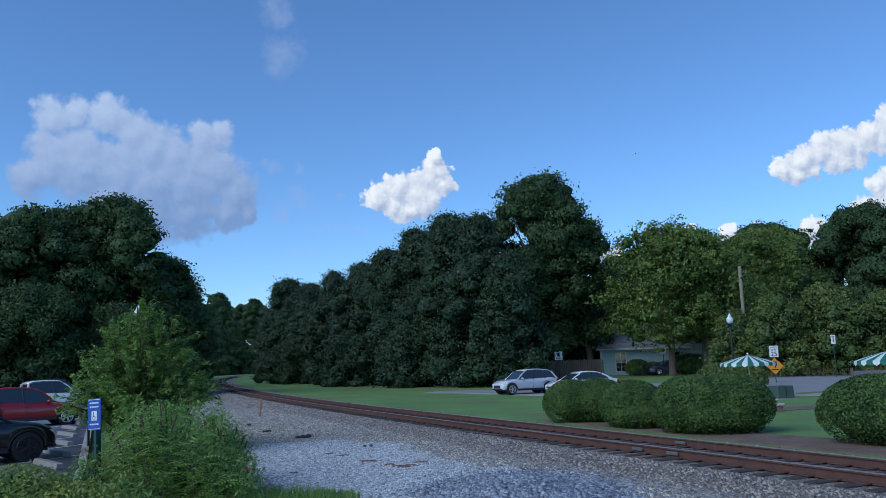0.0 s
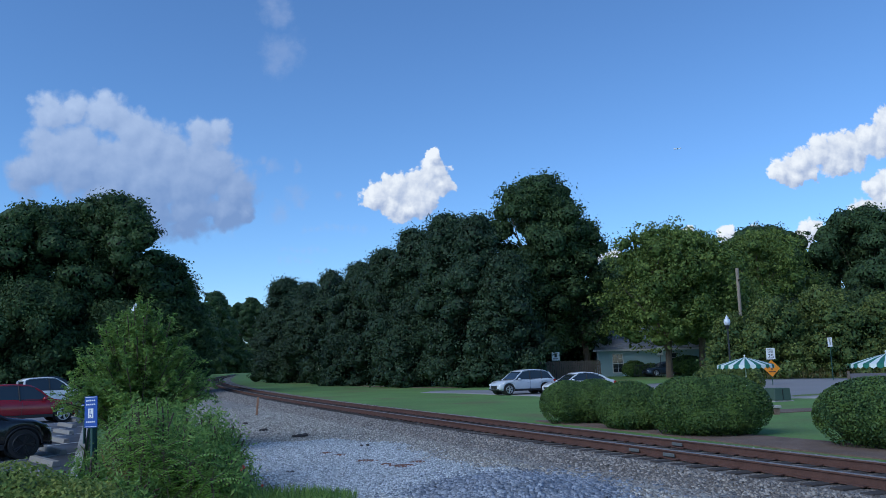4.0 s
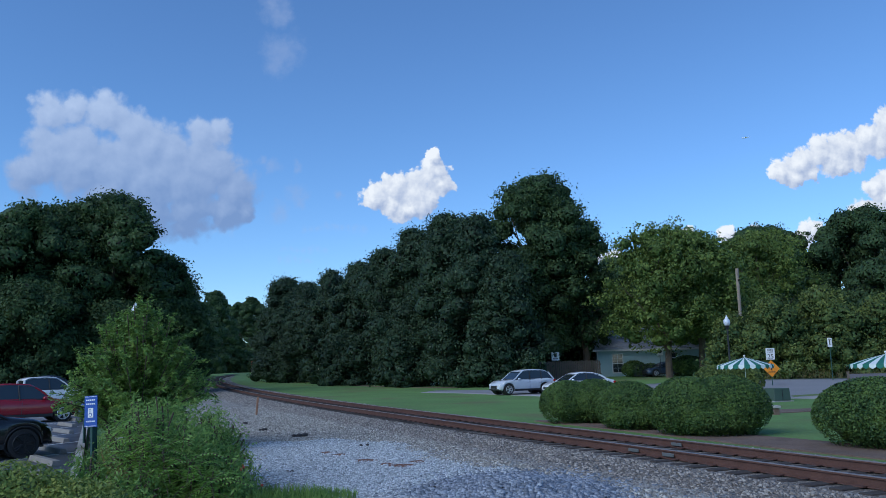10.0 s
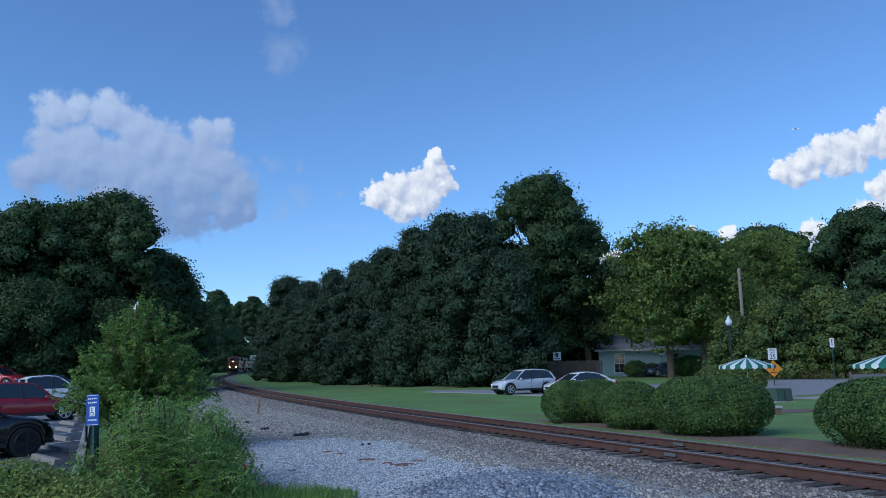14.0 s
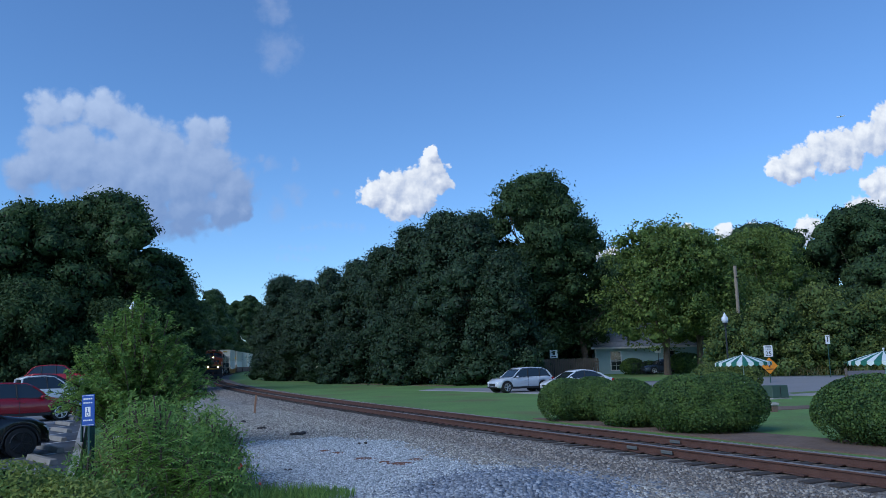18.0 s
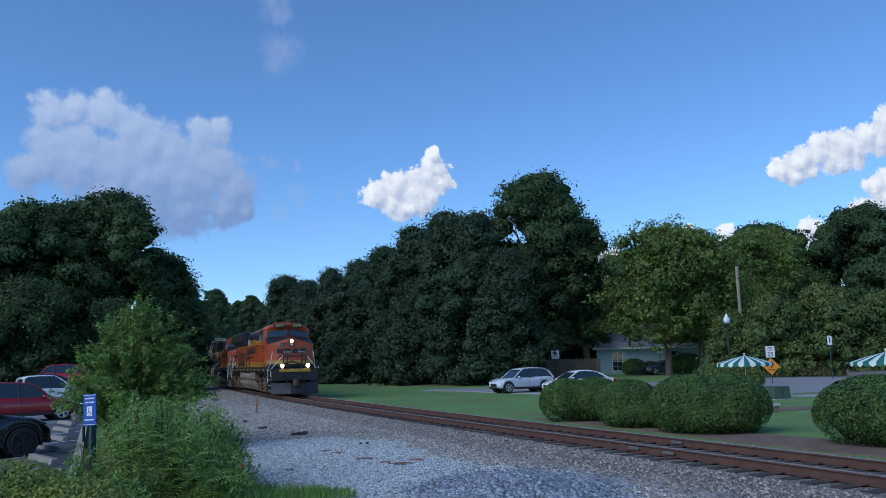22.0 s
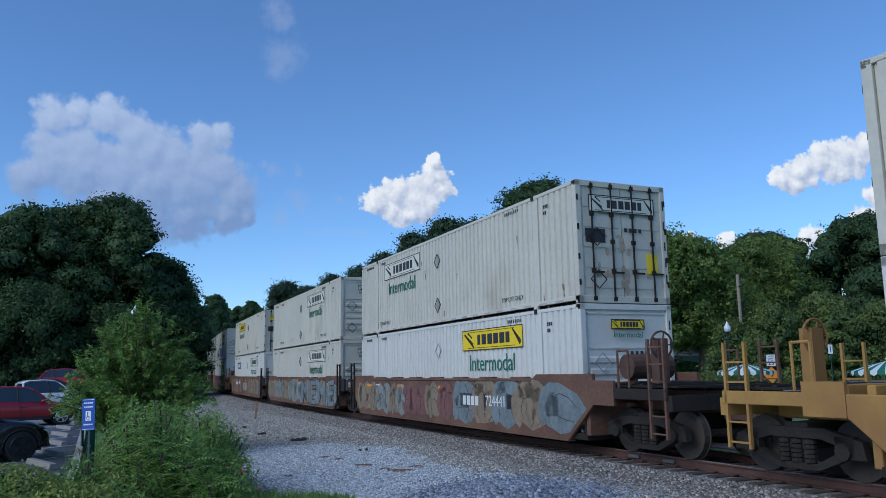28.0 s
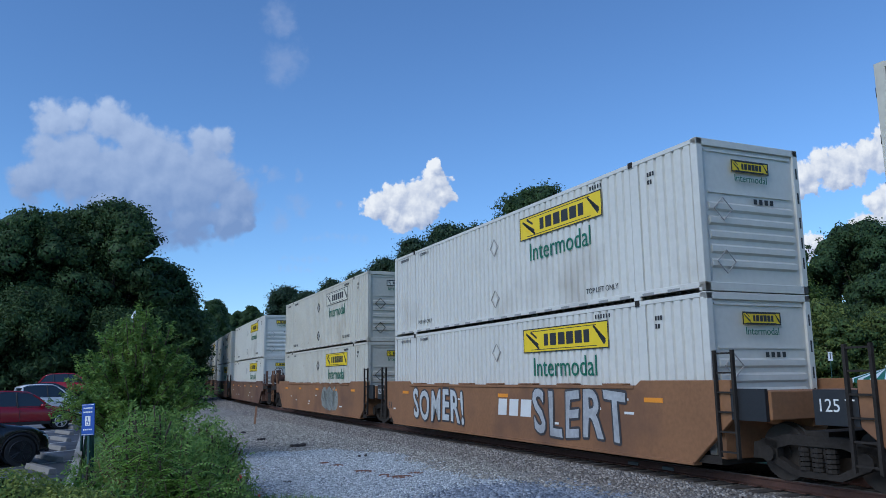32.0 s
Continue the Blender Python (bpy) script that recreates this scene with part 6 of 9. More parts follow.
def blob_letters(seed, x0, x1, z0, z1, sh, y=-1.502, n=5, fills=(1, 2)):
    """Spray-painted piece: curved interlocking strokes with dark outlines and loose lines; slot 0 is the outline."""
    q = random.Random(seed)
    w = (x1 - x0) / n
    for i in range(n):
        a = x0 + i * w
        fill = q.choice(fills)
        cx, cz = a + w * 0.5, (z0 + z1) / 2
        wash = [(cx + math.cos(k * 0.5236) * w * q.uniform(0.55, 0.85), cz + math.sin(k * 0.5236) * (z1 - z0) * q.uniform(0.40, 0.56)) for k in range(12)]
        sh.add([(px, y - 0.0010 - 0.0002 * (i % 5), pz) for px, pz in wash], [tuple(range(12))], fill)
        th = w * q.uniform(0.15, 0.21)
        strokes = []
        for k in range(q.choice((2, 3, 3))):
            base, lean, bow = a + (0.08 + 0.84 * (k + q.uniform(-0.2, 0.2)) / 3.2) * w, q.uniform(-0.25, 0.25) * w, q.uniform(-0.25, 0.25) * w
            zb, zt = lerp(z0, z1, q.uniform(0.0, 0.2)), lerp(z0, z1, q.uniform(0.75, 1.0))
            strokes.append([(base + lean * u + bow * math.sin(math.pi * u), lerp(zb, zt, u)) for u in (0, 0.2, 0.4, 0.6, 0.8, 1.0)])
        zz = lerp(z0, z1, q.uniform(0.3, 0.8))
        strokes.append([(a + w * u, zz + math.sin(u * 3 + q.uniform(0, 0.3)) * 0.14 * (z1 - z0)) for u in (0, 0.25, 0.5, 0.75, 1.0)])
        for pad, slot, lift in ((0.022, 0, 0.003), (0.0, fill, 0.006)):
            for st in strokes:
                left, right = [], []
                for k, (px, pz) in enumerate(st):
                    c, d = st[max(0, k - 1)], st[min(len(st) - 1, k + 1)]
                    t = Vector((d[0] - c[0], d[1] - c[1])).normalized()
                    r = (th + pad) * (1.0 - 0.45 * abs(k / (len(st) - 1) - 0.6)) * (1.0 if 0 < k < len(st) - 1 else 0.75)
                    left.append((px - t.y * r, min(max(pz + t.x * r, z0 - 0.04), z1 + 0.04)))
                    right.append((px + t.y * r, min(max(pz - t.x * r, z0 - 0.04), z1 + 0.04)))
                m = len(st)
                sh.add([(px, y - lift - 0.0004 * i, pz) for px, pz in left + right], [(k, k + 1, m + k + 1, m + k) for k in range(m - 1)], slot)


def sprayed_word(body, x0, x1, z0, z1, fill, parent, y=-1.492):
    """Large sprayed capitals: a dark swollen outline under a paler filling."""
    cu = bpy.data.curves.new("lettering", "FONT")
    cu.body, cu.size, cu.offset, cu.align_x, cu.align_y, cu.space_character, cu.resolution_u = body, 1.0, 0.022, "CENTER", "CENTER", 1.16, 3
    ob = bpy.data.objects.new("lettering", cu)
    me = bpy.data.meshes.new_from_object(ob)
    bpy.data.objects.remove(ob)
    xs, zs = [v.co.x for v in me.vertices], [v.co.y for v in me.vertices]
    kx, kz = (x1 - x0) / (max(xs) - min(xs)), (z1 - z0) / (max(zs) - min(zs))
    mx, mz = (max(xs) + min(xs)) / 2, (max(zs) + min(zs)) / 2
    flat = []
    for v in me.vertices:
        px, pz = (v.co.x - mx) * kx, (v.co.y - mz) * kz
        flat.append((px + 0.04 * math.sin(pz * 4 + px * 1.7), pz + 0.04 * math.sin(px * 2.3)))
    faces = [tuple(p.vertices) for p in me.polygons]
    bpy.data.meshes.remove(me)
    dark, pale = Shape(), Shape()
    for k in range(10):
        dx, dz = 0.055 * math.cos(k * 0.6283), 0.055 * math.sin(k * 0.6283)
        dark.add([(px + dx, -0.006 - 0.0005 * k, pz + dz) for px, pz in flat], faces)
    pale.add([(px, -0.016, pz) for px, pz in flat], faces)
    at = pose((x0 + x1) / 2, y, (z0 + z1) / 2)
    part("graffiti_outline", dark, SPRAY_DARK, parent, "dark sprayed outline", at=at)
    part("graffiti_filling", pale, fill, parent, "sprayed lettering", at=at)


def ladder(parent, x, y, z0, z1, mat, name="ladder", wide=0.42):
    sh = Shape()
    for dx in (0, wide):
        sh.box((x + dx - 0.025, y - 0.03, z0), (x + dx + 0.025, y + 0.03, z1))
    k = z0 + 0.08
    while k < z1 - 0.05:
        sh.box((x, y - 0.015, k), (x + wide, y + 0.015, k + 0.03))
        k += 0.33
    return part(name, sh, mat, parent)


NUMBER_AT = {("466063", True): (-3.72, 0.60), ("724441", False): (3.5, 0.92), ("724441", True): (-3.6, 1.06), ("766421", False): (3.1, 1.0)}


def well_car(paint, paint_name, front_own, rear_own, ribs=False, art=(), number=""):
    t = thing("well_car", paint_name + " railway well car with low side sills on dark bogies", "well car", "well cars of the train")
    top = 1.20 if ribs else 1.52
    for e in (-1, 1):
        lo, hi = sorted((e * 1.40, e * 1.49))
        sh = Shape()
        sh.prism([(-7.7, 0.18), (7.7, 0.18), (8.7, 0.98), (8.7, top + 0.12), (6.3, top + 0.12), (6.1, top), (-6.1, top), (-6.3, top + 0.12), (-8.7, top + 0.12), (-8.7, 0.98)], 1, lo, hi)
        a, b = sorted((e * 1.30, e * 1.52))
        sh.box((-7.7, a, 0.14), (7.7, b, 0.20))
        sh.box((-6.1, a, top - 0.05), (6.1, b, top + 0.02))
        if ribs:
            for i in range(14):
                x = -7.2 + i * 1.1
                sh.box((x - 0.05, *sorted((e * 1.48, e * 1.56))[:1], 0.2), (x + 0.05, sorted((e * 1.48, e * 1.56))[1], top - 0.05))
        else:
            for i in range(7):
                x = -5.4 + i * 1.8
                sh.box((x - 0.35, a, top + 0.02), (x + 0.35, b, top + 0.06))
        part("side_sill", sh, paint, t, bevel=0.012)
    part("well_floor", Shape().box((-8.3, -1.4, 0.20), (8.3, 1.4, 0.34)), DARK_IRON, t)
    for e, own in ((1, front_own), (-1, rear_own)):
        sh = Shape()
        x0, x1 = sorted((e * 8.28, e * 8.42))
        sh.box((x0, -1.4, 0.3), (x1, 1.4, 1.45))
        x0, x1 = sorted((e * 8.42, e * (10.9 if own else 9.4)))
        sh.box((x0, -0.42, 0.86), (x1, 0.42, 1.30))
        x0, x1 = sorted((e * 8.7, e * (9.5 if not own else 8.9)))
        sh.box((x0, -1.42, 1.0), (x1, 1.42, 1.46), 0)
        part("end_bolster", sh, paint, t, bevel=0.015)
        part("cover_plate", Shape().box((min(e * 8.7, e * 9.45), -1.497, 0.98), (max(e * 8.7, e * 9.45), -1.43, 1.50)), BLACK_PAINT if not own else paint, t)
        if not own:
            if e < 0:
                stick("stencil", words("125 T", 0.27, DECAL), t, "white stencilled lettering", at=pose(-9.07, -1.502, 1.26))
        else:
            deck = Shape().box((min(e * 8.8, e * 11.2), -1.3, 1.36), (max(e * 8.8, e * 11.2), 1.3, 1.40))
            for k in range(6):
                deck.box((min(e * (9.0 + k * 0.36), e * (9.1 + k * 0.36)), -1.3, 1.40), (max(e * (9.0 + k * 0.36), e * (9.1 + k * 0.36)), 1.3, 1.43))
            part("end_platform", deck, DARK_IRON, t)
            beam = Shape().box((min(e * 11.0, e * 11.2), -1.45, 0.92), (max(e * 11.0, e * 11.2), 1.45, 1.22))
            beam.box((min(e * 9.0, e * 11.1), -1.49, 1.12), (max(e * 9.0, e * 11.1), -1.43, 1.34)).box((min(e * 9.0, e * 11.1), 1.43, 1.12), (max(e * 9.0, e * 11.1), 1.49, 1.34))
            part("end_beam", beam, paint if ribs else DARK_IRON, t, bevel=0.01)
            for y in (-1.46, 1.46):
                ladder(t, e * 10.8 - 0.21, y, 0.40, 2.15 if ribs else 2.3, paint, wide=0.46)
                post = Shape().pipe([(e * 9.6, y, 1.35), (e * 9.6, y, 2.1), (e * 9.6 + 0.35, y, 2.1), (e * 9.6 + 0.35, y, 1.35)], 0.025)
                part("hand_hold", post, paint, t)
            bw = Shape()
            n = 16
            for i in range(n):
                a0, a1 = 2 * math.pi * i / n, 2 * math.pi * (i + 1) / n
                bw.cyl((e * 9.9, -0.55 + 0.28 * math.cos(a0), 2.22 + 0.28 * math.sin(a0)), (e * 9.9, -0.55 + 0.28 * math.cos(a1), 2.22 + 0.28 * math.sin(a1)), 0.022, 6)
            for i in range(5):
                a0 = 2 * math.pi * i / 5
                bw.cyl((e * 9.9, -0.55, 2.22), (e * 9.9, -0.55 + 0.28 * math.cos(a0), 2.22 + 0.28 * math.sin(a0)), 0.015, 5)
            bw.box((e * 9.9 - 0.2, -0.68, 1.4), (e * 9.9 + 0.05, -0.42, 2.35))
            part("brake_wheel", bw, RUST_DARK if not ribs else paint, t, "round hand brake wheel")
            at = Shape().cyl((e * 9.15, -0.9, 1.78), (e * 9.15, 0.2, 1.78), 0.27, 14)
            at.box((e * 9.15 - 0.1, -0.8, 1.4), (e * 9.15 + 0.1, -0.7, 1.6)).box((e * 9.15 - 0.1, 0.0, 1.4), (e * 9.15 + 0.1, 0.1, 1.6))
            if not ribs:
                part("brake_reservoir", at, RUST_DARK, t, "dark rusty brake reservoir")
            cp = Shape().box((min(e * 11.1, e * 11.75), -0.12, 0.74), (max(e * 11.1, e * 11.75), 0.12, 0.98))
            cp.cyl((e * 11.72, 0, 0.68), (e * 11.72, 0, 1.04), 0.17, 10)
            part("coupler", cp, RUST_DARK, t, "dark rusty knuckle coupler")
        if not (e > 0 and not own):
            two_axle_bogie(t, e * (9.95 if own else 9.78))
        if not own:
            ladder(t, e * 8.62 - 0.2, -1.53, 0.35, 2.15, DARK_IRON)
    tape = Shape()
    for x in (-6.8, -3.4, 0.3, 3.6, 6.4):
        tape.box((x, -1.497, 1.22 if not ribs else 0.98), (x + 0.55, -1.491, 1.31 if not ribs else 1.06))
    part("reflector_strip", tape, ORANGE_TAPE if not ribs else LOGO_YELLOW, t)
    if number:
        nx, nz = NUMBER_AT[number, rear_own]
        pl = part("number_panel", Shape().box((nx - 1.56, -1.498, nz - 0.17), (nx + 1.56, -1.491, nz + 0.19)), BLACK_PAINT, t)
        stick("stencil", words(number, 0.40, DECAL), pl, at=pose(nx + 0.66, -1.5025, nz))
        bars = Shape()
        for i in range(4):
            bars.box((nx - 1.38 + i * 0.27, -1.502, nz - 0.13), (nx - 1.18 + i * 0.27, -1.4985, nz + 0.13))
        part("mark_bar", bars, DECAL, pl)
    for k, (seed, x0, x1, z0, z1, cols, n) in enumerate(art):
        if isinstance(n, str):
            sprayed_word(n, x0, x1, z0, z1, cols[0], t)
            continue
        sh = Shape()
        blob_letters(seed, x0, x1, z0, z1, sh, -1.492, n, tuple(range(1, len(cols) + 1)))
        part("graffiti", sh, [SPRAY_DARK] + list(cols), t, "spray-painted graffiti")
    if paint is CAR_TAN and not front_own and not rear_own:
        own = Shape()
        for x0, x1 in ((0.28, 0.80), (0.88, 1.40), (1.48, 2.05)):
            own.prism([(x0, 0.76), (x1 - 0.06, 0.76), (x1, 1.18), (x0 + 0.06, 1.18)], 1, -1.496, -1.491)
        part("owner_mark", own, DECAL, t, "white block mark")
    if ribs:
        stick("stencil", words("53", 0.42, INK), t, at=pose(1.0, -1.494, 0.66))
        stick("graffiti", words("TOE JAM:", 0.34, SPRAY_DARK, squeeze=0.85), t, "black sprayed words", at=pose(2.6, -1.494, 0.68))
    elif paint is CAR_TAN:
        stick("stencil", words("53", 0.34, INK), t, at=pose(-8.05, -1.494, 0.78))
    small = Shape()
    q = random.Random(len(number) + len(art) + int(paint.name.encode()[0]))
    for i in range(7):
        x = q.uniform(-7.8, 7.5)
        z = q.uniform(0.5, top - 0.25)
        small.box((x, -1.495, z), (x + q.uniform(0.15, 0.45), -1.4905, z + 0.05))
    part("stencil_bar", small, DECAL, t)
    return t


# ---- containers ----
BOX_L, BOX_W, BOX_H = 16.154, 2.59, 2.896
PANELS = {}


def box_panels(paint):
    """Meshes that all containers of one paint share: side, roof, frame, ribbed wall, door wall."""
    if paint.name in PANELS:
        return PANELS[paint.name]
    hl, hw = BOX_L / 2, BOX_W / 2
    side = Shape()
    prof = []
    x = -hl + 0.18
    pitch = 0.2632
    n = int((BOX_L - 0.36) / pitch)
    for i in range(n):
        a = x + i * pitch
        mid = a + pitch / 2
        if abs(abs(mid) - 6.10) < 0.17:
            prof += [(a, -hw + 0.012), (a + pitch, -hw + 0.012)]
        else:
            prof += [(a, -hw + 0.058), (a + 0.05, -hw + 0.058), (a + 0.075, -hw + 0.012), (a + 0.24, -hw + 0.012), (a + pitch, -hw + 0.058)]
    v = [(px, py, 0.17) for px, py in prof] + [(px, py, BOX_H - 0.10) for px, py in prof]
    m = len(prof)
    side.add(v, [(i, i + 1, m + i + 1, m + i) for i in range(m - 1)])
    sm = side.mesh("side_panel", paint)
    roof = Shape().box((-hl + 0.05, -hw + 0.05, BOX_H - 0.06), (hl - 0.05, hw - 0.05, BOX_H - 0.02))
    for i in range(40):
        roof.box((-hl + 0.3 + i * 0.39, -hw + 0.15, BOX_H - 0.02), (-hl + 0.5 + i * 0.39, hw - 0.15, BOX_H - 0.005))
    fr = Shape()
    for y in (-hw, hw - 0.06):
        fr.box((-hl, y, 0.06), (hl, y + 0.06, 0.17))
        fr.box((-hl, y, BOX_H - 0.10), (hl, y + 0.06, BOX_H - 0.012))
        for xx in (-hl, hl - 0.17):
            fr.box((xx, y - (0.0 if y < 0 else 0.08), 0.0), (xx + 0.17, y + (0.14 if y < 0 else 0.06), BOX_H))
        for xx in (-6.10, 6.10):
            fr.box((xx - 0.10, y - 0.003, BOX_H - 0.13), (xx + 0.10, y + 0.063, BOX_H + 0.004))
            fr.box((xx - 0.10, y - 0.003, -0.012), (xx + 0.10, y + 0.063, 0.13))
    for xx in (-hl, hl - 0.1):
        fr.box((xx, -hw, 0.0), (xx + 0.1, hw, 0.16))
        fr.box((xx, -hw, BOX_H - 0.14), (xx + 0.1, hw, BOX_H - 0.005))
    rib = Shape().box((hl - 0.10, -hw + 0.14, 0.15), (hl - 0.06, hw - 0.14, BOX_H - 0.13))
    for k in range(5):
        z = 0.42 + k * 0.27
        rib.prism([(hl - 0.07, z), (hl - 0.01, z + 0.05), (hl - 0.01, z + 0.15), (hl - 0.07, z + 0.20)], 1, -hw + 0.24, hw - 0.24)
    rib.box((hl - 0.07, -hw + 0.24, 1.86), (hl - 0.03, hw - 0.24, 1.90)).box((hl - 0.07, -hw + 0.2, 2.66), (hl - 0.03, hw - 0.2, 2.70))
    door = Shape()
    for y0, y1 in ((-hw + 0.10, -0.012), (0.012, hw - 0.10)):
        door.box((hl - 0.09, y0, 0.12), (hl - 0.045, y1, BOX_H - 0.10))
        for k in range(5):
            z = 0.35 + k * 0.48
            door.box((hl - 0.046, y0 + 0.1, z), (hl - 0.03, y1 - 0.1, z + 0.24))
    rods = Shape()
    for y in (-0.86, -0.30, 0.30, 0.86):
        rods.cyl((hl - 0.005, y, 0.05), (hl - 0.005, y, BOX_H - 0.03), 0.022, 8)
        for z in (0.10, 0.75, 1.45, 2.10, BOX_H - 0.12):
            rods.box((hl - 0.04, y - 0.05, z - 0.05), (hl + 0.015, y + 0.05, z + 0.05))
        rods.box((hl - 0.01, y, 0.70), (hl + 0.02, y + 0.28, 0.74))
    for y in (-hw + 0.01, hw - 0.06):
        for z in (0.4, 1.0, 1.7, 2.4):
            rods.box((hl - 0.03, y, z), (hl + 0.012, y + 0.05, z + 0.14))
    PANELS[paint.name] = (sm, roof.mesh("roof", paint), fr.mesh("frame", paint, 0.008), rib.mesh("end_wall", paint), door.mesh("door_pair", paint), rods.mesh("lock_gear", DARK_IRON))
    return PANELS[paint.name]


def company_panel(parent, x, z, style, w=3.3, h=0.72, y=-BOX_W / 2 - 0.001, turn=0, wordsize=0.62):
    """The painted company panel: a coloured board with plain bars, and the green word under it."""
    at = pose(x, y, z) if not turn else pose(BOX_L / 2 + 0.002 if turn > 0 else x, 0, z, 0, 0, 90)
    base = {"yellow": LOGO_YELLOW, "framed": LOGO_YELLOW, "pale": LOGO_PALE}[style]
    sh = Shape().box((-w / 2, -0.004, -h / 2), (w / 2, 0.0, h / 2), 0)
    edge = 0.09 if style == "framed" else 0.025
    for a, b in (((-w / 2, -h / 2), (w / 2, -h / 2 + edge)), ((-w / 2, h / 2 - edge), (w / 2, h / 2)), ((-w / 2, -h / 2), (-w / 2 + edge, h / 2)), ((w / 2 - edge, -h / 2), (w / 2, h / 2))):
        sh.box((a[0], -0.008, a[1]), (b[0], -0.004, b[1]), 1)
    k = h * 0.24
    for f, g in ((-0.225, 0.050), (-0.150, 0.075), (-0.050, 0.078), (0.048, 0.078), (0.146, 0.078), (0.244, 0.060)):
        sh.box((f * w, -0.008, -k), ((f + g) * w, -0.004, k), 1)
    lines = ((-0.46, 0.30, -0.30, -0.20), (-0.44, 0.22, -0.30, -0.30), (-0.42, 0.14, -0.29, -0.36), (-0.40, 0.36, -0.32, 0.10), (0.36, 0.30, 0.47, -0.20), (0.38, 0.16, 0.47, -0.28), (0.40, 0.04, 0.46, -0.34), (0.35, 0.36, 0.42, -0.05))
    for x0, z0, x1, z1 in lines:
        d = Vector((x1 - x0, 0, (z1 - z0) * h / w)).normalized() * 0.008 * w
        sh.add([(x0 * w - d.z, -0.007, z0 * h + d.x), (x1 * w - d.z, -0.007, z1 * h + d.x), (x1 * w + d.z, -0.007, z1 * h - d.x), (x0 * w + d.z, -0.007, z0 * h - d.x)], [(0, 1, 2, 3)], 1)
    for z in (-0.38, 0.38):
        sh.box((-0.40 * w, -0.008, z * h - 0.008), (0.38 * w, -0.004, z * h + 0.008), 1)
    pl = part("company_panel", sh, [base, INK], parent, {"yellow": "yellow painted panel", "framed": "yellow painted panel in a black border", "pale": "faded painted panel"}[style], at=at)
    if wordsize:
        stick("lettering", words("Intermodal", wordsize, INK_GREEN, squeeze=0.95), pl, "green painted lettering", at=pose(0.0, -0.006, -h / 2 - wordsize * (0.62 if wordsize < 0.3 else 0.58)))
    return pl


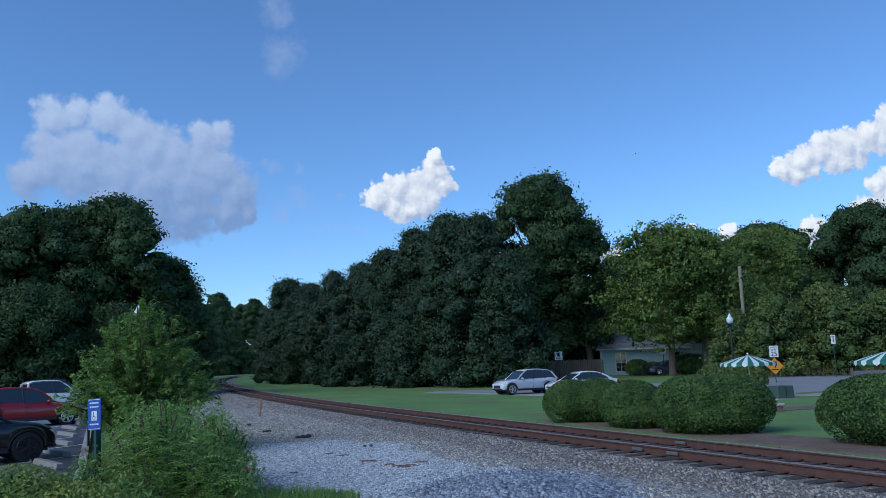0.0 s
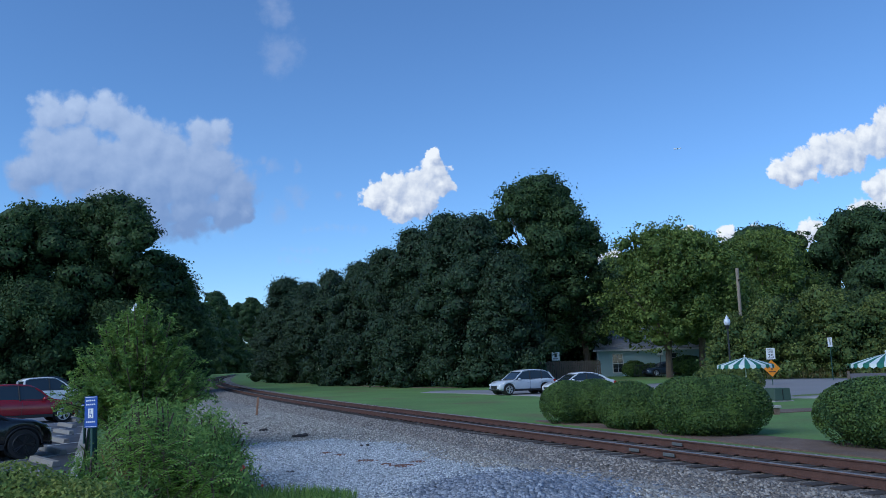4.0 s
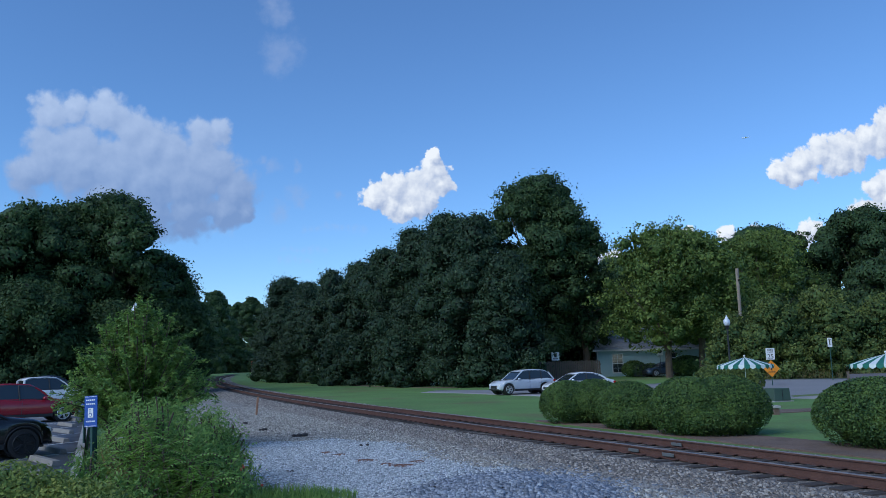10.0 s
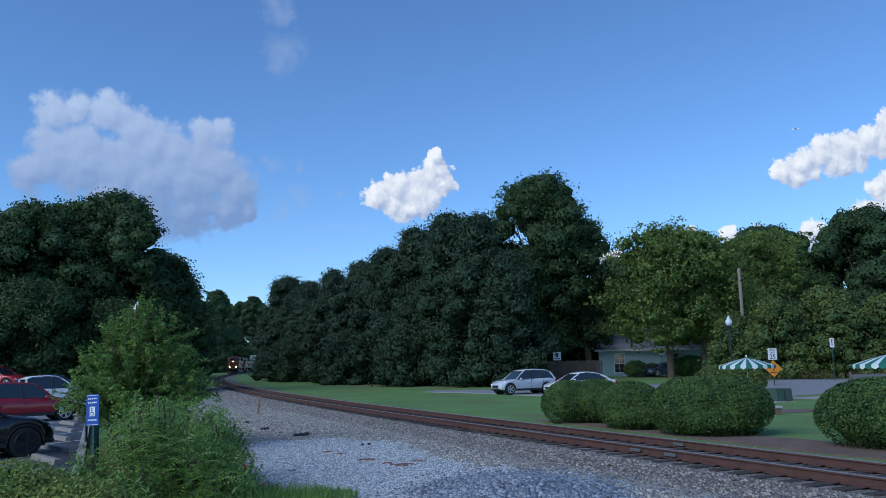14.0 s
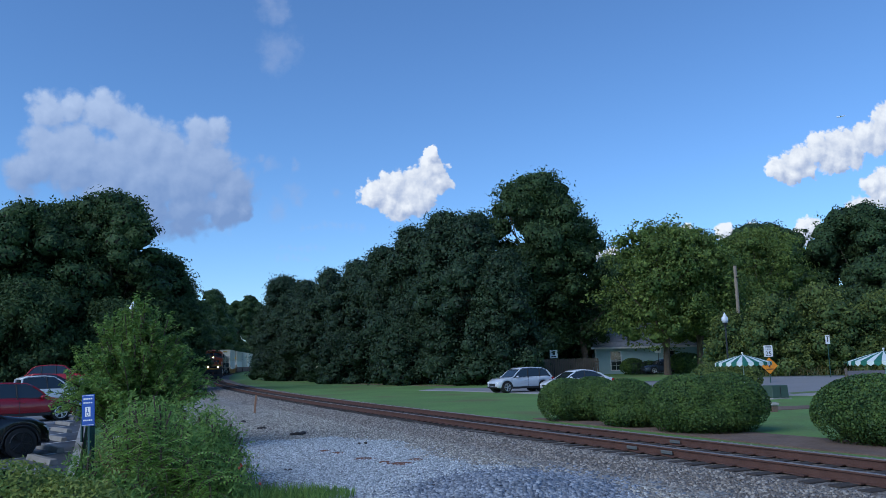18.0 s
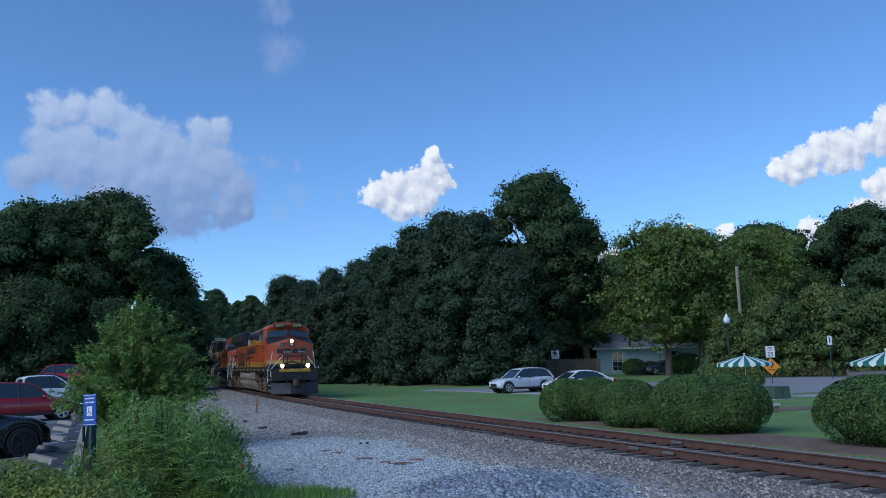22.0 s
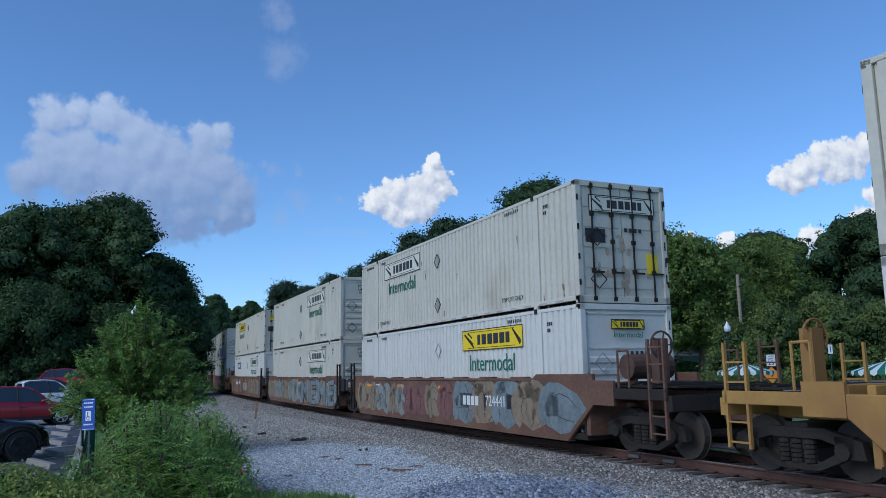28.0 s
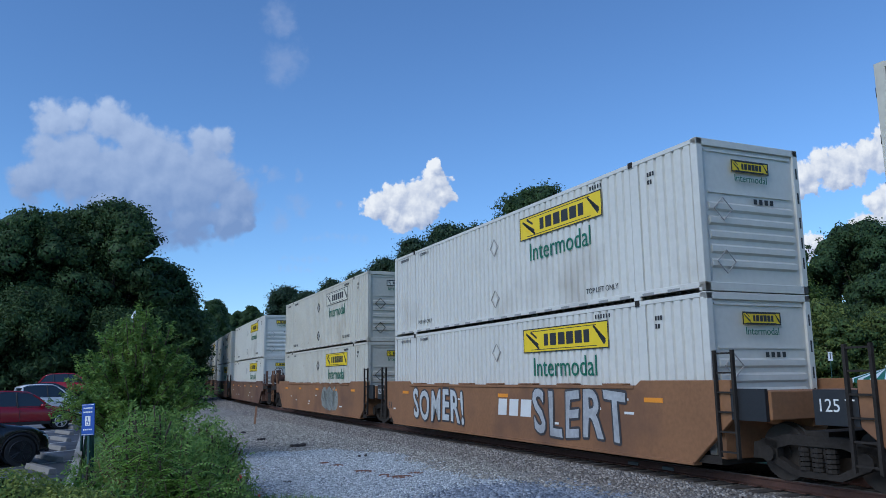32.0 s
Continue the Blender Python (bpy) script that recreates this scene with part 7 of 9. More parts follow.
def container(paint, aged, style, lx, doors=False, tagging=(), blue=None, rusty=False, seed=0, end_style=None):
    label = ("weathered off-white" if aged else "clean white") + " corrugated shipping container, " + \
            {"yellow": "yellow panel", "framed": "black-bordered yellow panel", "pale": "faded panel"}[style] + (", doors leading" if doors else ", ribbed end")
    t = thing("shipping_container", label, "container", "containers of the train")
    sm, roof, fr, rib, door, rods = box_panels(paint)
    part("side_panel", sm, None, t)
    part("side_panel", sm, None, t, at=pose(0, 0, 0, 0, 0, 180))
    part("roof", roof, None, t)
    part("frame", fr, None, t)
    if doors:
        dd = part("door_pair", door, None, t, "paired rear doors")
        part("lock_gear", rods, None, dd)
        part("end_wall", rib, None, t, at=pose(0, 0, 0, 0, 0, 180))
    else:
        part("end_wall", rib, None, t)
        dd = part("door_pair", door, None, t, at=pose(0, 0, 0, 0, 0, 180))
        part("lock_gear", rods, None, dd)
    company_panel(t, lx, 2.29 if style != "framed" else 2.12, style, 3.65, 0.60 if style != "framed" else 0.98, wordsize=0.66 if style != "framed" else 0.58)
    es = end_style or style
    pl = company_panel(t, 0, 2.42 if not doors else 2.35, es if es != "framed" else "yellow", 0.95 if not doors else 1.9, 0.24 if not doors else 0.42, turn=1, wordsize=0.2 if not doors else 0)
    q = random.Random(seed)
    hw = BOX_W / 2
    stick("lettering", words("TOP LIFT ONLY", 0.17, INK), t, at=pose(4.9, -hw - 0.002, 0.36))
    stick("lettering", words("TOP LIFT ONLY", 0.17, INK), t, at=pose(-5.2, -hw - 0.002, 0.36))
    bits = Shape()
    for x0 in (-7.4, -5.6, 4.6):
        for i in range(q.randint(5, 9)):
            bits.box((x0 + i * 0.10, -hw - 0.003, 2.64), (x0 + 0.045 + i * 0.10, -hw + 0.002, 2.73))
    hl = BOX_L / 2
    for i in range(4):
        bits.box((hl - 0.012, 0.05 + i * 0.14, 1.70), (hl - 0.005, 0.13 + i * 0.14, 1.80))
    for z in (0.5, 0.9, 1.3, 1.8, 2.3):
        bits.box((hl - 0.001, hw - 0.09, z), (hl + 0.003, hw - 0.05, z + 0.22))
    for z in (2.55,):
        for i in range(5):
            bits.box((6.62 + 0.08 * (i % 3), -hw - 0.003, z - (i // 3) * 0.16), (6.67 + 0.08 * (i % 3), -hw + 0.002, z - 0.09 - (i // 3) * 0.16))
    part("marking_bar", bits, INK, t)
    slots = Shape()
    for i in range(20):
        slots.box((-7.4 + i * 0.76, -hw - 0.002, 0.06), (-7.05 + i * 0.76, -hw + 0.01, 0.115))
    part("fork_slot", slots, BARE_GREY if not aged else CONCRETE, t)
    for xx in (-6.10, 6.10):
        part("casting", Shape().box((xx - 0.07, -hw - 0.012, BOX_H - 0.12), (xx + 0.07, -hw + 0.05, BOX_H + 0.006)), DARK_IRON, t, "dark lifting casting")
    if doors:
        note = Shape().box((hl - 0.032, -hw + 0.25, 1.42), (hl - 0.022, -hw + 0.80, 1.75))
        part("notice", note, INK, t, "black printed notice")
        part("notice", Shape().box((hl - 0.032, hw - 0.62, 0.72), (hl - 0.022, hw - 0.30, 1.20)), LOGO_YELLOW, t, "yellow printed notice")
        soot = Shape()
        for k in range(26):
            yy, zz, r = q.uniform(-0.75, 0.95), q.uniform(0.3, 1.5), q.uniform(0.05, 0.16)
            soot.add([(hl - 0.0285 - 0.0003 * k, yy + r * 0.7 * math.cos(a * 0.9), zz + r * math.sin(a * 0.9) * 1.4) for a in range(7)], [tuple(range(7))])
        part("grime_stain", soot, STAIN, t, "brown grime on the doors")
    tags = Shape()
    for xx, zz in ((-0.1, 2.06), (-0.1, 0.62)):
        r = 0.24
        for k in range(4):
            a0, a1 = k * math.pi / 2, (k + 1) * math.pi / 2
            tags.cyl((xx + r * math.cos(a0), -hw - 0.004, zz + r * math.sin(a0)), (xx + r * math.cos(a1), -hw - 0.004, zz + r * math.sin(a1)), 0.012, 5)
    for yy, zz in ((-0.75, 1.55), (-0.75, 0.55)):
        r = 0.22
        for k in range(4):
            a0, a1 = k * math.pi / 2, (k + 1) * math.pi / 2
            tags.cyl((hl + 0.012, yy + r * math.cos(a0), zz + r * math.sin(a0)), (hl + 0.012, yy + r * math.cos(a1), zz + r * math.sin(a1)), 0.012, 5)
    for xx, zz in ((-0.1, 2.06), (-0.1, 0.62)):
        tags.add([(xx - 0.15, -hw - 0.001, zz), (xx, -hw - 0.001, zz - 0.19), (xx + 0.15, -hw - 0.001, zz), (xx, -hw - 0.001, zz + 0.19)], [(0, 1, 2, 3)], 1)
    part("placard_holder", tags, [DARK_IRON if aged else CONCRETE, BARE_GREY if aged else paint], t)
    if aged or rusty:
        rs = Shape()
        for i in range(18 if rusty else 9):
            x, z = q.uniform(-7.9, 7.9), q.choice((q.uniform(0.1, 0.5), q.uniform(0.4, 2.4), 0.05))
            rs.add([(x, -hw + 0.010, z), (x + q.uniform(0.02, 0.07), -hw + 0.010, z), (x + 0.05, -hw + 0.010, z - q.uniform(0.04, 0.22)), (x + 0.01, -hw + 0.010, z - q.uniform(0.04, 0.3))], [(0, 1, 2, 3)])
        part("rust_patch", rs, RUST, t, "rust streaks")
    if blue is not None:
        b = part("blue_sign", Shape().box((blue - 1.05, -hw - 0.005, 1.85), (blue + 1.05, -hw - 0.001, 2.37)), INK_BLUE, t, "dark blue painted panel")
        bb = Shape()
        for i in range(5):
            bb.box((blue - 0.62 + i * 0.27, -hw - 0.009, 1.96), (blue - 0.45 + i * 0.27, -hw - 0.005, 2.26))
        bb.box((blue - 0.98, -hw - 0.009, 1.66), (blue + 0.98, -hw - 0.005, 1.76))
        part("sign_bar", bb, DECAL, b)
    for sd, x0, x1, z0, z1, cols, n in tagging:
        sh = Shape()
        blob_letters(sd, x0, x1, z0, z1, sh, -hw, n, tuple(range(1, len(cols) + 1)))
        part("graffiti", sh, [SPRAY_DARK] + list(cols), t, "spray-painted graffiti")
    return t


SPRAY_VIOLET = material("violet_spray_paint", (0.14, 0.16, 0.36), 0.75, vary=0.3, scale=1.5, fine=9)
SPRAY_WHITE = material("white_spray_paint", (0.46, 0.48, 0.48), 0.75, vary=0.2, scale=1.5, fine=9)
SPRAY_GREY = material("grey_spray_paint", (0.34, 0.35, 0.36), 0.75, vary=0.3, scale=1.5, fine=9)
SPRAY_RUSSET = material("russet_spray_paint", (0.17, 0.075, 0.065), 0.75, vary=0.35, scale=1.5, fine=9)
WHT, GRY, RSD = SPRAY_WHITE, SPRAY_GREY, SPRAY_RUSSET
PALE, OCH, PNK, BLU, GRN, VIO = SPRAY_PALE, SPRAY_OCHRE, SPRAY_PINK, SPRAY_BLUE, SPRAY_GREEN, SPRAY_VIOLET
# middle of the car, paint, ends, sprayed pieces, number; then upper and lower container
CARS = [
    (94.4, CAR_YELLOW, "yellow", True, True, [], "466063", dict(style="yellow", lx=3.35, aged=True, rusty=True), dict(style="framed", lx=3.68, aged=False)),
    (118.0, CAR_BROWN, "rusty brown", True, False, [(3, -7.9, -2.6, 0.28, 1.38, (OCH, PALE), 7), (4, -2.6, 1.4, 0.3, 1.4, (RSD, RSD, OCH), 4), (5, 1.6, 8.0, 0.28, 1.48, (PALE, OCH, BLU), 5)], "724441",
     dict(style="pale", lx=-3.42, aged=True, doors=True, rusty=True), dict(style="yellow", lx=3.58, aged=False)),
    (137.4, CAR_BROWN, "rusty brown", False, False, [(11, -8.3, -1.3, 0.3, 1.4, (PALE, OCH), 9), (13, -1.2, 8.0, 0.25, 1.46, (OCH, PALE), 6), (12, 1.2, 7.75, 0.28, 1.42, (BLU,), "MEME")], "",
     dict(style="pale", lx=3.28, aged=True), dict(style="pale", lx=3.47, aged=True)),
    (157.0, CAR_BROWN, "rusty brown", False, True, [(21, -8.0, -1.0, 0.3, 1.4, (OCH, OCH, RSD), 8), (23, -0.8, 1.2, 0.5, 1.16, (PALE, GRY), 3), (22, 2.2, 7.1, 0.34, 1.44, (OCH, PALE, OCH), 5)], "724441",
     dict(style="yellow", lx=-3.68, aged=True, doors=True), dict(style="pale", lx=3.32, aged=False, blue=-4.93)),
    (180.8, CAR_TAN, "tan brown", True, False, [(31, -5.5, -4.9, 0.4, 1.4, (PALE,), 1), (32, -3.4, -0.05, 0.46, 1.40, (PNK,), "MOLOCH!")], "766421",
     dict(style="yellow", lx=3.18, aged=True, tagging=[(33, -4.9, -2.1, 0.18, 1.15, (GRN, GRN, PALE), 4), (34, -1.15, 2.6, 0.18, 1.25, (PNK, VIO), 6)]), dict(style="framed", lx=3.14, aged=False)),
    (200.6, CAR_TAN, "tan brown", False, False, [(41, -5.75, -1.85, 0.42, 1.38, (WHT,), "SOMER!"), (42, 2.15, 5.85, 0.38, 1.44, (GRY,), "SLERT")], "",
     dict(style="yellow", lx=3.22, aged=False), dict(style="yellow", lx=3.24, aged=False)),
    (220.0, CAR_TAN, "tan brown", False, True, [(51, 1.6, 4.2, 0.3, 1.4, (PALE, BLU), 3)], "",
     dict(style="pale", lx=3.3, aged=True), dict(style="yellow", lx=3.3, aged=True)),
]
for i, mid in enumerate((243.7, 263.3, 282.8, 306.5, 326.0, 345.5, 369.2, 388.8, 408.3, 432.0, 451.5, 471.0)):
    CARS.append((mid, CAR_BROWN if (i // 3) % 2 == 0 else CAR_TAN, "rusty brown" if (i // 3) % 2 == 0 else "tan brown", i % 3 == 0, i % 3 == 2, [], "",
                 dict(style="yellow" if i % 2 == 0 else "pale", lx=3.3, aged=i % 3 == 1), dict(style="yellow", lx=3.3, aged=i % 4 == 2)))
for i, (mid, paint, pname, fo, ro, art, number, upper, lower) in enumerate(CARS):
    MOVERS.append((well_car(paint, pname, fo, ro, paint is CAR_YELLOW, art, number), mid, 8.6, False, 0.0))
    for spec, z in ((lower, 0.342), (upper, 3.254)):
        MOVERS.append((container(BOX_AGED if spec["aged"] else BOX_WHITE, seed=i * 7 + int(z), **spec), mid, 8.6, False, z))

# ---- parked and moving cars ----
TYRE = material("tyre_rubber", (0.02, 0.02, 0.021), 0.85, vary=0.2)
ALLOY = material("alloy_wheel", (0.55, 0.55, 0.56), 0.35, metal=0.8, vary=0.1)
DARK_ALLOY = material("dark_wheel", (0.02, 0.02, 0.022), 0.4, metal=0.3, vary=0.1)
CAR_GLASS = glazing("car_glass", (0.02, 0.028, 0.035), 0.04)
TRIM = material("black_trim", (0.018, 0.018, 0.02), 0.6, vary=0.2)
LAMP_CLEAR = material("clear_lamp", (0.75, 0.77, 0.8), 0.15, vary=0.05)
LAMP_RED = material("red_lamp", (0.35, 0.01, 0.012), 0.2, vary=0.05)


def car_paint(name, color, rough=0.25):
    m = material(name, color, rough, vary=0.06, scale=1.5, fine=12)
    m.node_tree.nodes["Principled BSDF"].inputs["Coat Weight"].default_value = 0.6
    return m


def road_wheel(car, x, y, r, rim):
    e = 1 if y > 0 else -1
    w = part("wheel", Shape().cyl((x, y - e * 0.11, r), (x, y + e * 0.11, r), r, 24), TYRE, car, "black tyre", bevel=0.02)
    sh = Shape().cyl((x, y + e * 0.095, r), (x, y + e * 0.118, r), r * 0.22, 12)
    for i in range(5):
        a = i * 2 * math.pi / 5
        for d in (-0.13, 0.13):
            sh.cyl((x, y + e * 0.112, r), (x + math.cos(a + d) * r * 0.66, y + e * 0.118, r + math.sin(a + d) * r * 0.66), 0.024, 5)
    for i in range(20):
        a, b = i * math.pi / 10, (i + 1) * math.pi / 10
        sh.cyl((x + math.cos(a) * r * 0.68, y + e * 0.112, r + math.sin(a) * r * 0.68), (x + math.cos(b) * r * 0.68, y + e * 0.112, r + math.sin(b) * r * 0.68), 0.022, 5)
    part("rim", sh, rim, w, "spoked wheel rim")
    return w


def ease(pts, x):
    """A smooth curve through a few (x, y) points."""
    for (xa, ya), (xb, yb) in zip(pts, pts[1:]):
        if x <= xb:
            u = max(0.0, min(1.0, (x - xa) / (xb - xa)))
            return lerp(ya, yb, u * u * (3 - 2 * u) * 0.5 + u * 0.5)
    return pts[-1][1]


def car(name, paint, label, kind, rim=None, group=""):
    """x forward, wheels on z = 0. Kinds: suv, sedan, pickup."""
    t = thing(name, label, "car", group)
    rim = rim or ALLOY
    L, W, r = {"suv": (4.55, 0.92, 0.36), "sedan": (4.75, 0.90, 0.33), "pickup": (5.7, 0.99, 0.40)}[kind]
    low = 0.28 if kind != "sedan" else 0.22
    h = L / 2
    axles = (h - (0.70 if kind == "suv" else 0.86), -h + 0.92)
    top = {"suv": [(-h, 0.72), (-h + 0.06, 0.98), (-h + 0.25, 1.08), (0.0, 1.03), (h - 1.2, 1.02), (h - 0.5, 0.94), (h - 0.12, 0.80), (h, 0.60)],
           "sedan": [(-h, 0.62), (-h + 0.08, 0.92), (-h + 0.9, 0.98), (0.2, 0.93), (h - 1.3, 0.93), (h - 0.5, 0.82), (h - 0.1, 0.68), (h, 0.52)],
           "pickup": [(-h, 1.10), (-h + 0.04, 1.19), (0.0, 1.20), (h - 1.5, 1.20), (h - 0.5, 1.13), (h - 0.08, 1.02), (h, 0.85)]}[kind]
    wide = [(-h, 0.80), (-h + 0.12, 0.92), (-h + 0.7, 0.99), (0, 1.0), (h - 0.9, 0.99), (h - 0.35, 0.94), (h - 0.08, 0.82), (h, 0.70)]
    xs = sorted(set([round(-h + i * L / 56, 3) for i in range(57)] + [round(ax + d, 3) for ax in axles for d in (-r * 1.16, -r * 1.14, r * 1.14, r * 1.16)] + [round(-h + 0.03, 3), round(h - 0.03, 3)]))
    rings = []
    for x in xs:
        w, zt, zl = W * ease(wide, x), ease(top, x), low + 0.05 * max(0, (abs(x) - h + 0.5) / 0.5)
        for ax in axles:
            d = abs(x - ax)
            if d < r * 1.15:
                zl = max(zl, r + math.sqrt(max(0.0, (r * 1.15) ** 2 - d * d)) * 0.98)
        zs = [zl, zl + (zt - zl) * 0.22, zl + (zt - zl) * 0.62, zt - 0.09 * min(1, (zt - zl) * 2), zt]
        ks = [0.95, 0.99, 1.0, 0.955, 0.86]
        rings.append([(x, -w * k, z) for k, z in zip(ks, zs)] + [(x, w * k, z) for k, z in zip(ks[::-1], zs[::-1])])
    part("body", Shape().loft(rings), paint, t, shade=True)
    part("underbody", Shape().box((-h + 0.2, -W * 0.78, low - 0.04), (h - 0.2, W * 0.78, low + 0.32)), TRIM, t)
    cab = {"suv": [(-h + 0.16, 1.04), (-h + 0.55, 1.52), (-1.35, 1.63), (-0.5, 1.68), (0.2, 1.64), (0.45, 1.55), (1.22, 0.98)],
           "sedan": [(-1.95, 0.93), (-1.15, 1.32), (-0.7, 1.42), (-0.2, 1.46), (0.25, 1.42), (0.5, 1.33), (1.3, 0.90)],
           "pickup": [(-1.0, 1.17), (-0.92, 1.78), (-0.6, 1.88), (0.2, 1.91), (0.7, 1.88), (0.95, 1.78), (1.75, 1.17)]}[kind]
    x0, x3 = cab[-1][0], cab[0][0]
    roof = max(z for _, z in cab)
    belt = min(cab[0][1], cab[-1][1]) - 0.03
    def wide_at(z):
        return W * lerp(0.90, 0.70, max(0, min(1, (z - belt) / (roof - belt))))
    gx = [lerp(x3, x0, i / 26) for i in range(27)]
    gl = []
    for x in gx:
        zt = max(ease(cab, x), belt + 0.03)
        ws, wb = wide_at(zt - 0.05), wide_at(belt)
        gl.append([(x, -wb, belt - 0.05), (x, -ws, max(zt - 0.05, belt)), (x, -ws * 0.86, zt), (x, ws * 0.86, zt), (x, ws, max(zt - 0.05, belt)), (x, wb, belt - 0.05)])
    part("glasshouse", Shape().loft(gl), CAR_GLASS, t, "dark car glass")
    xa, xb = cab[1][0], cab[-2][0]
    rf = []
    for i in range(13):
        x = lerp(xa, xb, i / 12)
        zt = ease(cab, x)
        ws = wide_at(zt - 0.05) + 0.012
        rf.append([(x, -ws, zt - 0.075), (x, -ws * 0.87, zt + 0.014), (x, ws * 0.87, zt + 0.014), (x, ws, zt - 0.075)])
    part("roof", Shape().loft(rf), paint, t, shade=True)
    for e in (-1, 1):
        def side(x, z, out=0.01):
            return (x, e * (wide_at(z) + out), z)
        fr, bk = Shape(), Shape()
        fr.pipe([side(x, max(ease(cab, x) - 0.05, belt), 0.0) for x in (xb, lerp(xb, x0, 0.33), lerp(xb, x0, 0.66), x0)], 0.042, 6)
        rear = [side(x, max(ease(cab, x) - 0.05, belt), 0.0) for x in (xa, lerp(xa, x3, 0.33), lerp(xa, x3, 0.66), x3)]
        bk.pipe(rear, 0.06, 6)
        part("front_pillar", fr, paint, t)
        part("rear_pillar", bk, paint, t)
        mid = {"suv": -0.15, "sedan": -0.20, "pickup": 0.42}[kind]
        for px in ((mid, mid - 0.95) if kind == "suv" else (mid,)):
            zt = ease(cab, px) - 0.05
            part("door_pillar", Shape().cyl(side(px, belt, 0.003), side(px - 0.05, zt, 0.003), 0.035, 6), TRIM, t)
        part("window_trim", Shape().cyl(side(x3 + 0.2, belt + 0.03, 0.012), side(x0 - 0.25, belt + 0.03, 0.012), 0.014, 5), TRIM, t)
        part("mirror", Shape().ball((x0 - 0.42, e * W * 1.06, belt + 0.09), 0.11, 8, squash=0.75), paint, t, shade=True)
        part("sill_trim", Shape().box((axles[1] + r * 1.2, min(e * W * 0.9, e * (W + 0.006)), low - 0.02), (axles[0] - r * 1.2, max(e * W * 0.9, e * (W + 0.006)), low + 0.10)), TRIM, t)
        for ax in axles:
            ar = Shape().pipe([(ax + math.cos(a) * r * 1.15, e * W * 0.955, r + math.sin(a) * r * 1.13) for a in [i * math.pi / 14 for i in range(15)]], 0.028, 5)
            part("wheel_arch", ar, TRIM, t)
            part("wheel_well", Shape().cyl((ax, e * W * 0.45, r + 0.03), (ax, e * W * 0.80, r + 0.03), r * 1.12, 18), TRIM, t)
            road_wheel(t, ax, e * (W - 0.12), r, rim)
        zh = ease(top, h - 0.25)
        part("headlight", Shape().loft([[(h - 0.42, e * W * 0.90, zh - 0.06), (h - 0.42, e * W * 0.93, zh - 0.11), (h - 0.42, e * W * 0.7, zh - 0.11), (h - 0.42, e * W * 0.7, zh - 0.02)],
                                        [(h - 0.04, e * W * 0.77, zh - 0.13), (h - 0.04, e * W * 0.77, zh - 0.23), (h - 0.04, e * W * 0.5, zh - 0.23), (h - 0.04, e * W * 0.5, zh - 0.14)]]), LAMP_CLEAR, t, "clear headlight")
        zr = ease(top, -h + 0.2)
        part("tail_light", Shape().box((-h - 0.004, min(e * W * 0.52, e * W * 0.84), zr - 0.26), (-h + 0.20, max(e * W * 0.60, e * W * 0.95), zr - 0.08)), LAMP_RED, t, "red tail light", bevel=0.03)
        for px in ((mid + 0.12, mid - 0.85) if kind != "pickup" else (mid + 0.05,)):
            part("door_handle", Shape().box((px, min(e * W * 0.97, e * (W + 0.012)), belt - 0.16), (px + 0.18, max(e * W * 0.97, e * (W + 0.012)), belt - 0.125)), paint if kind != "pickup" else TRIM, t, bevel=0.008)
            part("door_seam", Shape().box((px - 0.06, min(e * W * 0.98, e * (W + 0.003)), low + 0.1), (px - 0.048, max(e * W * 0.98, e * (W + 0.003)), belt - 0.02)), TRIM, t)
    part("grille", Shape().box((h - 0.10, -W * 0.46, 0.40), (h + 0.006, W * 0.46, ease(top, h - 0.05) - 0.06)), TRIM, t, "black grille", bevel=0.02)
    part("front_bumper", Shape().box((h - 0.14, -W * 0.70, low + 0.02), (h + 0.02, W * 0.70, low + 0.12)), TRIM, t, bevel=0.02)
    part("rear_bumper", Shape().box((-h - 0.02, -W * 0.74, low + 0.05), (-h + 0.14, W * 0.74, low + 0.25)), TRIM, t, bevel=0.02)
    if kind == "pickup":
        part("cargo_bed", Shape().box((-h + 0.1, -W * 0.80, 1.10), (-1.05, W * 0.80, 1.215)), TRIM, t)
    return t


def park(ob, x, y, heading):
    ob.matrix_basis = pose(x, y, ground_z(x, y) + (0.042 if x < -5 else 0.034), 0, 0, heading)
    return ob


park(car("suv", car_paint("black_car_paint", (0.008, 0.009, 0.011)), "black suv parked nose to the kerb", "suv", DARK_ALLOY, "cars in the parking lot"), -12.07, 19.07, 42)
park(car("suv", car_paint("dark_red_car_paint", (0.27, 0.006, 0.016)), "dark red suv parked in the lot", "suv", ALLOY, "cars in the parking lot"), -18.42, 34.2, 42)
park(car("pickup_truck", car_paint("white_car_paint", (0.70, 0.71, 0.72)), "white pickup truck parked in the lot", "pickup", ALLOY, "cars in the parking lot"), -23.84, 46.3, 42)
park(car("sedan", car_paint("navy_car_paint", (0.02, 0.03, 0.045)), "dark sedan parked behind the pickup", "sedan", ALLOY, "cars in the parking lot"), -27.0, 54.0, 42)
park(car("suv", car_paint("silver_car_paint", (0.52, 0.55, 0.60)), "silver suv parked along the street", "suv", ALLOY, "cars on the street"), 5.5, 55.1, 206)
park(car("sedan", car_paint("white_sedan_paint", (0.68, 0.70, 0.73)), "white sedan parked along the street", "sedan", ALLOY, "cars on the street"), 8.95, 52.2, 198)
park(car("sedan", car_paint("grey_blue_paint", (0.05, 0.07, 0.11)), "dark blue car parked by the house", "sedan", ALLOY, "cars on the street"), 22.6, 79.5, 190)
